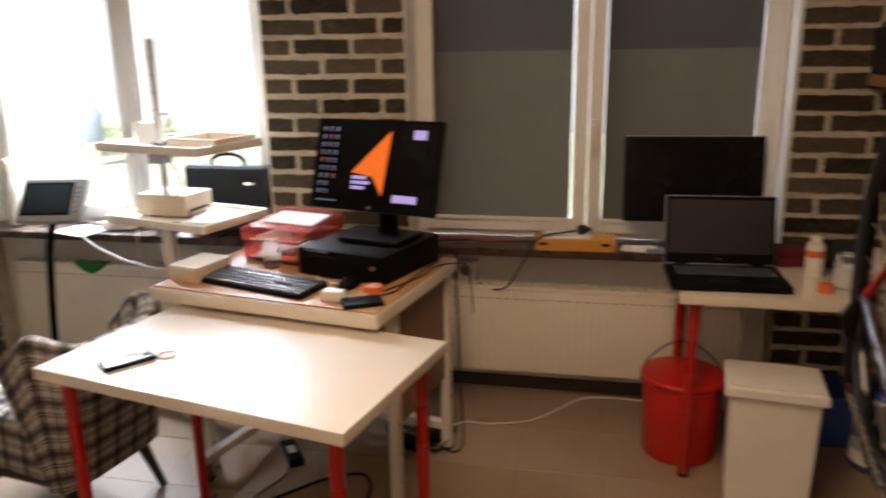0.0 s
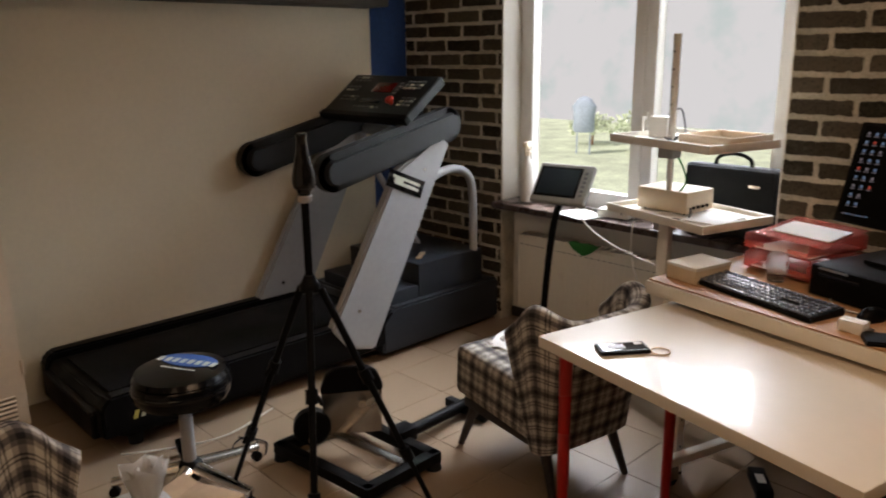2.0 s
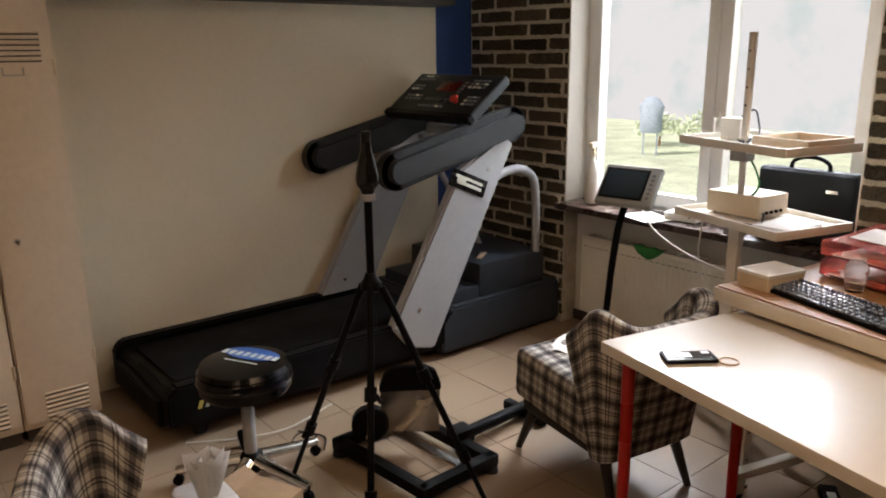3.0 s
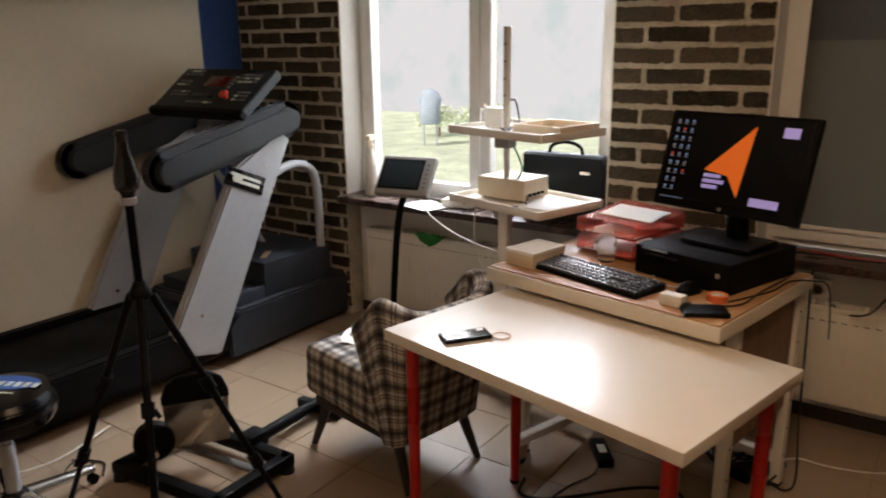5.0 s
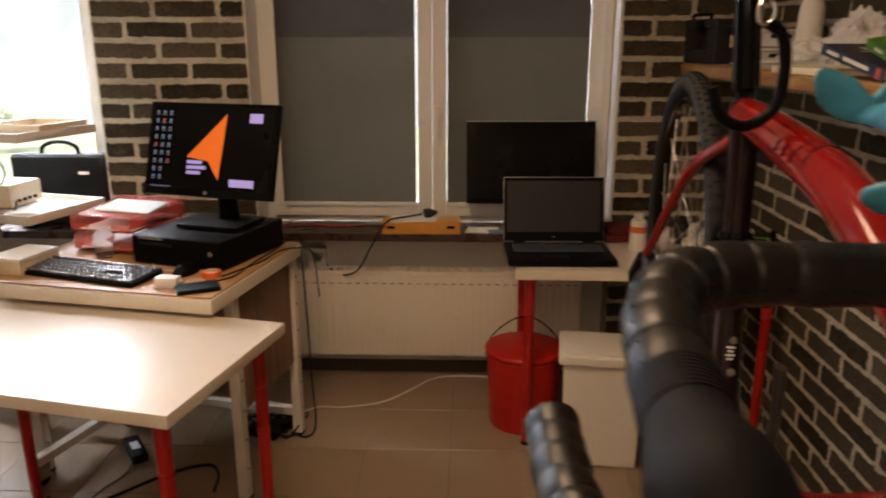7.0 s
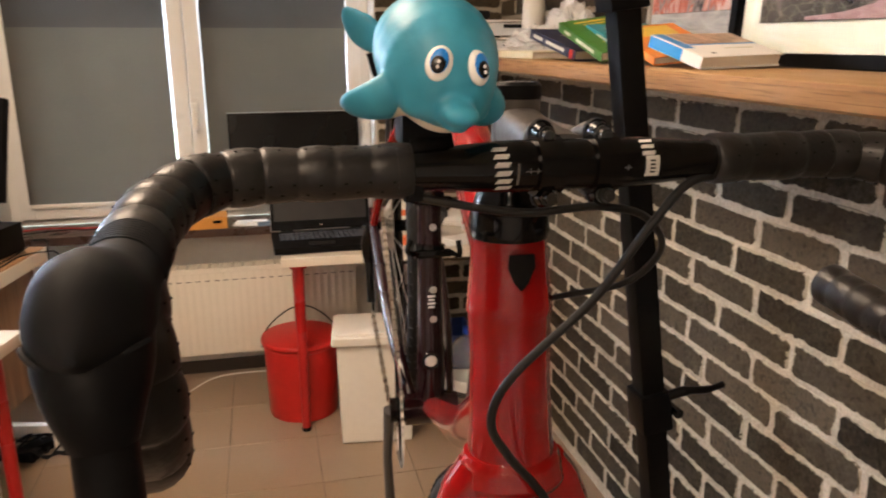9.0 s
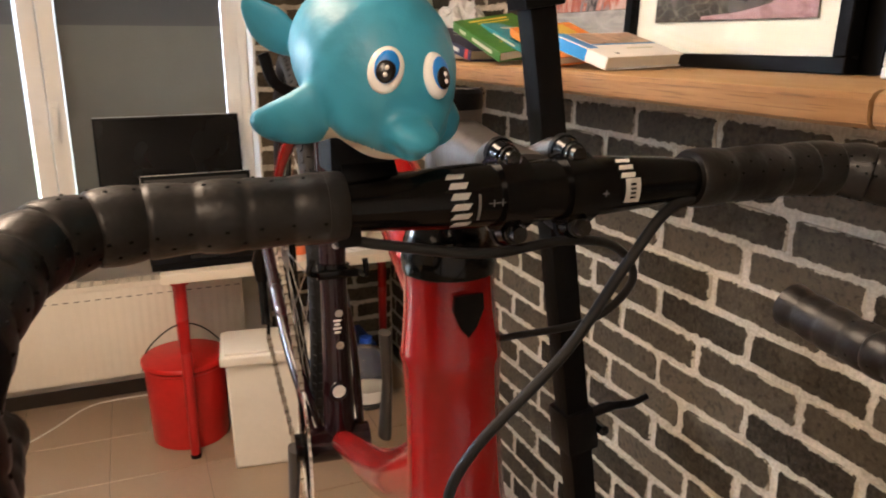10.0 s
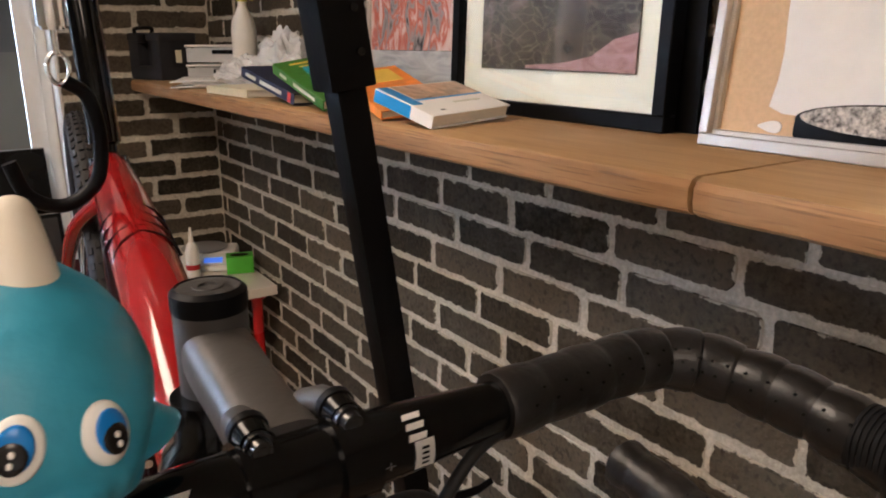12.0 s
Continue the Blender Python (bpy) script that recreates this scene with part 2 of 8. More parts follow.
CHROME = material("polished_steel", (0.7, 0.68, 0.64), 0.18, metal=1.0, vary=0.05, bump=0.02)
SLATE = material("slate_painted_steel", (0.02, 0.024, 0.031), 0.42, vary=0.12)
RUBBER = material("ribbed_rubber", (0.012, 0.013, 0.014), 0.7, vary=0.2, bump=0.3, bump_scale=200, spec=0.22)
CABLE_B = material("black_cable", (0.012, 0.012, 0.012), 0.5, spec=0.22)
CABLE_W = material("white_cable", (0.7, 0.67, 0.6), 0.5)
PAPER = material("white_paper", (0.82, 0.81, 0.78), 0.85, vary=0.03)
PLAID = plaid("plaid_wool")
DARK_WOOD = wood("dark_stained_leg", (0.03, 0.022, 0.018), (0.012, 0.009, 0.008), 0.45, "z", 3)
OAK = wood("oiled_pine_plank", (0.41, 0.25, 0.105), (0.31, 0.18, 0.072), 0.6, "y", 2.0, 0.08, 0.45)
OAK_EDGE = wood("sawn_pine_edge", (0.39, 0.215, 0.085), (0.27, 0.14, 0.054), 0.7, "y", 2.0, 0.1, 0.5, 0.35)
HARDBOARD = wood("brown_hardboard", (0.42, 0.24, 0.11), (0.3, 0.16, 0.07), 0.5, "x", 2)
CHIPBOARD = wood("brown_side_panel", (0.25, 0.15, 0.085), (0.16, 0.09, 0.05), 0.6, "z", 1.5)
LOCKER = material("beige_locker_enamel", (0.68, 0.57, 0.43), 0.45, vary=0.05, bump=0.08)

# ---- building helpers ----


def bm_box(sx, sy, sz, at=(0, 0, 0), bevel=0.0, seg=2, m=None):
    bm = bmesh.new()
    bmesh.ops.create_cube(bm, size=1)
    bmesh.ops.scale(bm, vec=(sx, sy, sz), verts=bm.verts)
    if bevel:
        bmesh.ops.bevel(bm, geom=bm.edges[:], offset=bevel, segments=seg, affect="EDGES", profile=0.7)
    bmesh.ops.transform(bm, matrix=(m or Matrix()) if m else Matrix.Translation(at), verts=bm.verts)
    return bm


def bm_cone(r1, r2, h, at=(0, 0, 0), seg=24, m=None, bevel=0.0):
    """A frustum that stands on its base at at."""
    bm = bmesh.new()
    bmesh.ops.create_cone(bm, cap_ends=True, segments=seg, radius1=r1, radius2=max(r2, 1e-4), depth=h)
    if bevel:
        rim = [e for e in bm.edges if abs(e.verts[0].co.z - e.verts[1].co.z) < 1e-6 and len(e.link_faces) == 2]
        bmesh.ops.bevel(bm, geom=rim, offset=bevel, segments=2, affect="EDGES")
    bmesh.ops.transform(bm, matrix=(m or Matrix.Translation(at)) @ Matrix.Translation((0, 0, h / 2)), verts=bm.verts)
    return bm


def bm_ball(rx, ry, rz, at=(0, 0, 0), seg=24, rings=14):
    bm = bmesh.new()
    bmesh.ops.create_uvsphere(bm, u_segments=seg, v_segments=rings, radius=1)
    bmesh.ops.transform(bm, matrix=Matrix.Translation(at) @ Matrix.Diagonal((rx, ry, rz, 1)), verts=bm.verts)
    return bm


def smooth_path(points, steps=6):
    """Catmull-Rom through the points."""
    p = [Vector(q) for q in points]
    p = [p[0] * 2 - p[1], *p, p[-1] * 2 - p[-2]]
    out = []
    for i in range(1, len(p) - 2):
        a, b, c, d = p[i - 1:i + 3]
        for k in range(steps):
            t = k / steps
            out.append(0.5 * (2 * b + (c - a) * t + (2 * a - 5 * b + 4 * c - d) * t * t + (3 * b - a - 3 * c + d) * t ** 3))
    out.append(p[-2])
    return out


def bm_tube(points, radius, seg=10, flat=1.0, caps=True):
    """A round bar along a path; radius may be a number or one value for each point. flat squeezes the section sideways."""
    pts = [Vector(p) for p in points]
    n = len(pts)
    radii = radius if isinstance(radius, (list, tuple)) else [radius] * n
    bm = bmesh.new()
    up, rings = None, []
    for i, p in enumerate(pts):
        d = (pts[min(i + 1, n - 1)] - pts[max(i - 1, 0)]).normalized()
        if up is None:
            up = Vector((0, 0, 1)) if abs(d.z) < 0.9 else Vector((0, 1, 0))
        side = d.cross(up).normalized()
        up = side.cross(d).normalized()
        rings.append([bm.verts.new(p + radii[i] * (math.cos(a) * side * flat + math.sin(a) * up)) for a in (math.tau * k / seg for k in range(seg))])
    for a, b in zip(rings, rings[1:]):
        for k in range(seg):
            bm.faces.new((a[k], a[(k + 1) % seg], b[(k + 1) % seg], b[k]))
    if caps:
        bm.faces.new(rings[0][::-1])
        bm.faces.new(rings[-1])
    bmesh.ops.recalc_face_normals(bm, faces=bm.faces)
    return bm


def bm_lathe(profile, seg=32, m=None):
    """A turned body about z, from (radius, height) pairs."""
    bm = bmesh.new()
    rings = [[bm.verts.new((r * math.cos(math.tau * k / seg), r * math.sin(math.tau * k / seg), z)) for k in range(seg)] for r, z in profile]
    for a, b in zip(rings, rings[1:]):
        for k in range(seg):
            bm.faces.new((a[k], a[(k + 1) % seg], b[(k + 1) % seg], b[k]))
    if profile[0][0] > 1e-4:
        bm.faces.new(rings[0][::-1])
    if profile[-1][0] > 1e-4:
        bm.faces.new(rings[-1])
    bmesh.ops.remove_doubles(bm, verts=bm.verts, dist=1e-6)
    bmesh.ops.recalc_face_normals(bm, faces=bm.faces)
    if m:
        bmesh.ops.transform(bm, matrix=m, verts=bm.verts)
    return bm


def bm_prism(outline, depth, m=None, bevel=0.0):
    """A flat outline in x, z pushed through from y = 0 to depth."""
    bm = bmesh.new()
    a = [bm.verts.new((x, 0, z)) for x, z in outline]
    b = [bm.verts.new((x, depth, z)) for x, z in outline]
    n = len(a)
    bm.faces.new(a)
    bm.faces.new(b[::-1])
    for k in range(n):
        bm.faces.new((a[k], b[k], b[(k + 1) % n], a[(k + 1) % n]))
    bmesh.ops.recalc_face_normals(bm, faces=bm.faces)
    if bevel:
        bmesh.ops.bevel(bm, geom=bm.edges[:], offset=bevel, segments=2, affect="EDGES")
    if m:
        bmesh.ops.transform(bm, matrix=m, verts=bm.verts)
    return bm


def merged(*bms):
    out = bmesh.new()
    for b in bms:
        me = bpy.data.meshes.new("joined")
        b.to_mesh(me)
        out.from_mesh(me)
        bpy.data.meshes.remove(me)
        b.free()
    return out


def moved(bm, m):
    bmesh.ops.transform(bm, matrix=m, verts=bm.verts)
    return bm


def part(name, bm, mat, parent=None, label="", smooth=40):
    """Links a bmesh as one mesh object under a thing or a part."""
    me = bpy.data.meshes.new(name)
    bm.normal_update()
    bm.to_mesh(me)
    bm.free()
    for one in (mat if isinstance(mat, (list, tuple)) else [mat]):
        me.materials.append(one)
    if smooth:
        me.polygons.foreach_set("use_smooth", [True] * len(me.polygons))
        me.set_sharp_from_angle(angle=radians(smooth))
    ob = new(name, me)
    ob.parent = parent
    if label:
        tagged(ob, label)
    return ob


def thing(name, m, label, category, group="", kind=""):
    ob = new(name)
    ob.empty_display_size = 0.1
    ob.matrix_world = m
    return tagged(ob, label, category, group, kind)


def solid(name, bm, mat, label, category, m=None, group="", kind="", smooth=40):
    ob = part(name, bm, mat, None, "", smooth)
    if m:
        ob.matrix_world = m
    return tagged(ob, label, category, group, kind)


# ---- the room ----
XW, XE, YN, YS, H = -3.5, 1.69, 3.488, -2.0, 2.65
SILL_Z, NICHE = 0.735, 3.60
W1, W2 = (-2.687, -1.10), (-0.45, 1.121)
TOP_Z = 2.25


def setting(name, bm, mat, label="", category=""):
    return tagged(part(name, bm, mat, None, label, 30), label, category, "", "structure")


def span(x0, x1, y0, y1, z0, z1):
    return bm_box(x1 - x0, y1 - y0, z1 - z0, ((x0 + x1) / 2, (y0 + y1) / 2, (z0 + z1) / 2))


floor = setting("floor", span(XW, XE, YS, 3.60, -0.12, -0.004), GROUT, "dark grout bed of the tiled floor", "floor")
setting("ceiling", span(XW - 0.2, XE + 0.2, YS - 0.2, 3.8, H, H + 0.15), CEIL, "plain white ceiling", "ceiling")
wall_west = setting("wall_west", span(XW - 0.2, XW, YS, 3.8, -0.1, H), BLUE_WALL, "deep blue painted side wall", "wall")
setting("wall_panel", span(XW, XW + 0.03, YS, 3.18, 0.0, 2.4), PANEL, "large cream board panel on the side wall", "wall panel")
# added dark box imitates a soft shadow along the panel's top
setting("added_shadow_box", bm_box(0.22, 5.1, 0.5, (XW + 0.141, 0.6, 2.07), 0.01), DARK, "dark box added above the cream panel for a shadow band", "duct")
setting("wall_south", span(XW - 0.2, XE + 0.2, YS - 0.2, YS, -0.1, H), PLASTER, "plain white wall", "wall")
wall_east = setting("wall_east", span(XE, XE + 0.2, YS, 3.8, -0.1, H), MORTAR, "dark brick wall with pale mortar joints", "wall")
# window wall: piers of brick, a recessed panel under each sill, and the lintel
north = [span(XW, W1[0], YN, 3.8, -0.1, H), span(W1[1], W2[0], YN, 3.8, -0.1, H), span(W2[1], XE, YN, 3.8, -0.1, H)]
wall_north = setting("wall_north", merged(*north), MORTAR, "brick piers with pale mortar between two windows", "wall")
for a, b in (W1, W2):
    setting("wall_apron", span(a, b, NICHE, 3.8, -0.1, SILL_Z - 0.035), PLASTER, "white plastered wall under the window sill", "wall")
    setting("wall_lintel", span(a, b, YN, 3.8, TOP_Z, H), PLASTER, "white plastered lintel over the window", "wall")
# skirting whose dark tone also holds the shade below the radiator
for a, b in (W1, W2):
    setting("baseboard", bm_box(b - a, 0.012, 0.06, ((a + b) / 2, NICHE - 0.007, 0.03), 0.003), DARK, "skirting strip with the shade under the radiator in its colour", "baseboard")
for k, (a, b) in enumerate((W1, W2)):
    reveal = [span(a, a + 0.006, YN - 0.002, 3.74, SILL_Z, TOP_Z), span(b - 0.006, b, YN - 0.002, 3.74, SILL_Z, TOP_Z)]
    setting("window_reveal", merged(*reveal), PLASTER, "white plastered window reveal", "window reveal")
    setting("window_sill", bm_box(b - a + 0.0, 0.245, 0.035, ((a + b) / 2, 3.5225, SILL_Z - 0.0175), 0.004), SILL, "dark brown polished stone window sill", "window sill")


def window(name, a, b, mull, label):
    """A two-sash plastic window with its panes, handle and frames."""
    w = thing(name, Matrix.Translation(((a + b) / 2, 3.64, SILL_Z)), label, "window", "", "structure")
    c = (a + b) / 2
    z1 = TOP_Z - SILL_Z

    def bar(x0, x1, zz0, zz1, y0, y1):
        return bm_box(x1 - x0, y1 - y0, zz1 - zz0, ((x0 + x1) / 2 - c, (y0 + y1) / 2, (zz0 + zz1) / 2), 0.006)
    a2, b2 = a + 0.008, b - 0.008
    part("window_frame", merged(bar(a2, a2 + 0.05, 0, z1, 0, 0.07), bar(b2 - 0.05, b2, 0, z1, 0, 0.07), bar(a2 + 0.05, b2 - 0.05, 0, 0.045, 0, 0.07), bar(a2 + 0.05, b2 - 0.05, z1 - 0.05, z1, 0, 0.07)), PVC, w)
    for k, (x0, x1) in enumerate(((a2 + 0.04, mull), (mull + 0.004, b2 - 0.04))):
        s = part("sash", merged(bar(x0, x0 + 0.062, 0.03, z1 - 0.03, -0.02, 0.05), bar(x1 - 0.062, x1, 0.03, z1 - 0.03, -0.02, 0.05), bar(x0 + 0.062, x1 - 0.062, 0.03, 0.095, -0.02, 0.05), bar(x0 + 0.062, x1 - 0.062, z1 - 0.095, z1 - 0.03, -0.02, 0.05)), PVC, w)
        g = part("pane", bm_box(x1 - x0 - 0.12, 0.006, z1 - 0.185, ((x0 + x1) / 2 - c, 0.03, z1 / 2)), GLASS, s)
        g.visible_shadow = False
        if k == 1:
            part("handle", merged(bm_box(0.028, 0.012, 0.07, (x0 + 0.022 - c, -0.028, 0.5), 0.004), bm_cone(0.009, 0.009, 0.03, seg=12, m=Matrix.Translation((x0 + 0.022 - c, -0.03, 0.505)) @ pose(0, 0, 0, 90)), bm_box(0.02, 0.016, 0.11, (x0 + 0.022 - c, -0.062, 0.46), 0.006)), WHITE_PLASTIC, w)
    return w


GLASS = material("window_glass", (1, 1, 1), 0.0, vary=0.0, bump=0, trans=1.0, ior=1.02, rough_vary=0.0)
window("window_1", *W1, -1.87, "white plastic double window onto a bright garden")
window("window_2", *W2, 0.325, "white plastic double window behind drawn blinds")
for x0, x1 in ((-0.36, 0.258), (0.392, 1.012)):
    bl = thing("roller_blind", Matrix.Translation(((x0 + x1) / 2, 3.612, 0.83)), "taupe roller blind drawn almost to the sash bottom", "roller blind", "blinds of the window")
    zz = TOP_Z - 0.83 - 0.1
    bm = bmesh.new()
    n = 14
    for i in range(n + 1):
        xx = -(x1 - x0) / 2 + 0.004 + (x1 - x0 - 0.008) * i / n
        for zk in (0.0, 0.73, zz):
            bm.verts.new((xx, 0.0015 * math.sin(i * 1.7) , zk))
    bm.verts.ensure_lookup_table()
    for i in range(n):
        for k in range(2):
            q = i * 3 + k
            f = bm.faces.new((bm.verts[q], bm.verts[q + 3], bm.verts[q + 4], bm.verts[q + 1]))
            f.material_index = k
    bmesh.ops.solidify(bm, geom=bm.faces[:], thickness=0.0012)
    part("cloth", bm, [BLIND, BLIND_SHADED], bl)
    part("hem_bar", bm_box(x1 - x0 - 0.01, 0.008, 0.018, (0, 0, -0.006), 0.003), WHITE_PLASTIC, bl, "white hem bar")
    part("roller", bm_cone(0.02, 0.02, x1 - x0 - 0.02, seg=16, m=Matrix.Translation((-(x1 - x0) / 2 + 0.01, 0.0, zz)) @ pose(0, 0, 0, 0, 90)), WHITE_PLASTIC, bl)


def radiator(x0, x1, face, z0, z1, label):
    r = thing("radiator", Matrix.Translation(((x0 + x1) / 2, face, z0)), label, "radiator", "radiators under the windows")
    L, h = x1 - x0, z1 - z0
    bm = bmesh.new()
    n = int(L / 0.033)
    prof = []
    for i in range(n):
        xa = -L / 2 + L * i / n
        d = L / n
        prof += [(xa, 0.0), (xa + d * 0.3, 0.0), (xa + d * 0.5, 0.0016), (xa + d * 0.8, 0.0016)]
    prof.append((L / 2, 0.0))
    rows = [[bm.verts.new((x, y + (0 if 0 < k < 3 else 0.004), zz)) for x, y in prof] for k, zz in enumerate((0.0, 0.018, h - 0.045, h - 0.03))]
    for ra, rb in zip(rows, rows[1:]):
        for i in range(len(prof) - 1):
            bm.faces.new((ra[i], ra[i + 1], rb[i + 1], rb[i]))
    part("front_panel", bm, RAD, r)
    part("rear_panel", bm_box(L, 0.012, h - 0.03, (0, 0.075, (h - 0.03) / 2), 0.003), RAD, r)
    for s in (-1, 1):
        part("side_cover", bm_box(0.006, 0.085, h - 0.01, (s * (L / 2 + 0.002), 0.04, h / 2 - 0.005), 0.002), RAD, r)
    part("top_grille", merged(bm_box(L, 0.01, 0.022, (0, 0.006, h - 0.018), 0.003), bm_box(L, 0.01, 0.022, (0, 0.078, h - 0.018), 0.003), *[bm_box(0.012, 0.07, 0.006, (-L / 2 + L * (i + 0.5) / 30, 0.042, h - 0.01)) for i in range(30)]), RAD, r)
    for i in range(36):
        part("vent_slot", bm_box(0.021, 0.002, 0.003, (-L / 2 + L * (i + 0.5) / 36, -0.0002, h - 0.065)), DARK, r)
    for s in (-1, 1):
        part("bracket", bm_box(0.03, NICHE - face - 0.083, 0.1, (s * L * 0.35, 0.081 + (NICHE - face - 0.083) / 2, h * 0.7)), RAD, r)
    part("pipe", bm_tube([(L / 2 - 0.04, 0.045, 0.004), (L / 2 - 0.04, 0.045, -z0)], 0.009), RAD, r)
    return r


radiator(-2.53, -1.2, 3.47, 0.13, 0.57, "cream enamelled panel radiator under the bright window")
radiator(-0.42, 1.0, 3.47, 0.135, 0.55, "cream enamelled panel radiator under the shaded window")


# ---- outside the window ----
# lawn colour bleached to imitate overexposed daylight
GRASS = material("glare_bleached_lawn", (0.5, 0.55, 0.4), 0.9, vary=0.3, grain=30, blotch=2, bump=0.5)
solid("ground", bm_box(60, 40, 0.1, (0, 23.85, -0.3)), GRASS, "sunlit garden lawn, its colour bleached for glare", "lawn", None, "", "structure")
# glowing sheet added behind the garden; its pale emission imitates bright haze
HAZE = bpy.data.materials.new("glowing_garden_glare")
HAZE.use_nodes = True
hn = HAZE.node_tree
hn.nodes.remove(hn.nodes["Principled BSDF"])
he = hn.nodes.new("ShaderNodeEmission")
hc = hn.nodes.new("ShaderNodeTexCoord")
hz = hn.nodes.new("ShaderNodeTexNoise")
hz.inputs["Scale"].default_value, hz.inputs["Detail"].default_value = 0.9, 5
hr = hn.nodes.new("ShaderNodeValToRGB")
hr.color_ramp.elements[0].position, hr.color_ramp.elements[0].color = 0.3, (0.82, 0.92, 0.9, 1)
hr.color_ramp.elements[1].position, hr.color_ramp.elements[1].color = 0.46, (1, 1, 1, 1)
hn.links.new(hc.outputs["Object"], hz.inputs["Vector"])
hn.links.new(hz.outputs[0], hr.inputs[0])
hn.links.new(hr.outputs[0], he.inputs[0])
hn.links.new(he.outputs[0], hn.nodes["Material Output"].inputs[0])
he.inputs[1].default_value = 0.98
solid("backdrop", bm_box(50, 0.1, 16, (-6, 17, 7)), HAZE, "glowing pale backdrop for the bright distance behind the garden", "backdrop", None, "", "structure")


def garden_things():
    """A covered barbecue and shrubs out on the lawn, colours paled for outdoor glare."""
    cover = material("paled_blue_grey_cover", (0.36, 0.42, 0.5), 0.7, vary=0.2, bump=0.4, bump_scale=20)
    leaf = material("glare_bleached_leaf", (0.62, 0.68, 0.5), 0.8, vary=0.4, island=0.6)
    t = thing("covered_barbecue", pose(-7.88, 11.5, -0.25, 0, 0, 20), "barbecue under a blue-grey cover on the lawn", "barbecue")
    bm = bm_lathe([(.19, .4), (.22, .45), (.19, .7), (.2, .85), (.12, .98), (.05, 1.02), (0, 1.03)], 20)
    for v in bm.verts:
        v.co.x *= 1.0 + .12 * math.sin(9 * v.co.z)
        v.co.y *= .7
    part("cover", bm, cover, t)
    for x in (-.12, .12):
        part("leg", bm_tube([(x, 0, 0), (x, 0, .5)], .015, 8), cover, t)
    rnd = random.Random(11)
    for x, y, h in ((-7.3, 12.4, .75), (-8.6, 12.8, .6)):
        sh = thing("shrub", pose(x, y, -.25), "garden shrub on the lawn, its leaf colour paled for glare", "shrub", "garden shrubs")
        part("stem", bm_tube([(0, 0, 0), (.02, 0, h * .6)], [.03, .01], 8), CHIPBOARD, sh)
        vs, fs = [], []
        for _ in range(420):
            a, e, r = rnd.uniform(0, math.tau), rnd.uniform(-.4, 1.4), rnd.random() ** .5
            c = Vector((r * .5 * math.cos(a) * math.cos(e), r * .5 * math.sin(a) * math.cos(e), h * .55 + r * h * .45 * math.sin(e)))
            q = [c + Vector((rnd.uniform(-1, 1), rnd.uniform(-1, 1), rnd.uniform(-1, 1))) * .06 for _ in range(4)]
            n = len(vs)
            vs += [tuple(v) for v in q]
            fs += [(n, n + 1, n + 2), (n, n + 2, n + 3)]
        me = bpy.data.meshes.new("foliage")
        me.from_pydata(vs, [], fs)
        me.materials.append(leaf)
        ob = new("crown", me)
        ob.parent = sh


garden_things()


# ---- tables ----
def red_leg(parent, x, y, h, splay=(0, 0)):
    """A round tapered screw-on leg with a black foot."""
    leg = part("leg", bm_lathe([(0.0, 0.006), (0.0165, 0.006), (0.017, 0.01), (0.0205, h - 0.02), (0.034, h - 0.018), (0.034, h), (0.0, h)], 20), RED_STEEL, parent, "red round steel leg")
    leg.location = (x, y, 0)
    part("foot", bm_lathe([(0.0, 0.0), (0.018, 0.0), (0.0185, 0.012), (0.017, 0.016), (0.0, 0.016)], 20), BLACK_PLASTIC, leg, "black plastic foot")
    return leg


def light_table(m, label):
    t = thing("table", m, label, "table", "white tables with red legs")
    part("tabletop", bm_box(1.0, 0.6, 0.034, (0, 0, 0.718), 0.002), WHITE_TOP, t)
    for x in (-0.44, 0.44):
        for y in (-0.24, 0.24):
            red_leg(t, x, y, 0.701)
    return t


DESK = pose(-0.604, 2.131, 0, 0, 0, -12.2)
light_table(DESK, "white laminate table on four red round legs")
TABLE2 = pose(1.17, 3.16, 0, 0, 0, -1.0)
light_table(TABLE2, "white laminate side table on red legs under the shaded window")

# workbench behind the table: its top reaches over the table's rear edge
BENCH = pose(-0.64, 2.75, 0, 0, 0, -10.6)
bench = thing("workbench", BENCH, "white workbench with a brown hardboard top and steel legs", "workbench")
part("worktop", bm_box(0.87, 0.68, 0.046, (0, 0, 0.772), 0.003), WHITE_TOP, bench)
part("hardboard_sheet", bm_box(0.86, 0.665, 0.005, (0, 0.0, 0.7985), 0.001), HARDBOARD, bench, "thin brown hardboard sheet")
for x, y in ((-0.4, -0.16), (0.4, -0.16), (-0.4, 0.31), (0.4, 0.31)):
    lg = part("leg", bm_box(0.036, 0.036, 0.746, (x, y, 0.376), 0.003), WHITE_STEEL, bench, "white square steel leg")
    part("foot", bm_box(0.038, 0.038, 0.012, (x, y, 0.006), 0.002), BLACK_PLASTIC, lg)
    for k in range(6):
        part("screw_hole", bm_cone(0.004, 0.004, 0.002, seg=8, m=Matrix.Translation((x + 0.018, y, 0.12 + k * 0.11)) @ pose(0, 0, 0, 0, 90)), BLACK_MATT, lg)
part("side_panel", bm_box(0.016, 0.43, 0.42, (0.395, 0.075, 0.53), 0.001), CHIPBOARD, bench, "brown chipboard side panel")
part("side_panel", bm_box(0.016, 0.43, 0.42, (-0.395, 0.075, 0.53), 0.001), CHIPBOARD, bench, "brown chipboard side panel")
part("rear_panel", bm_box(0.76, 0.016, 0.5, (0, 0.3, 0.5), 0.001), CHIPBOARD, bench)
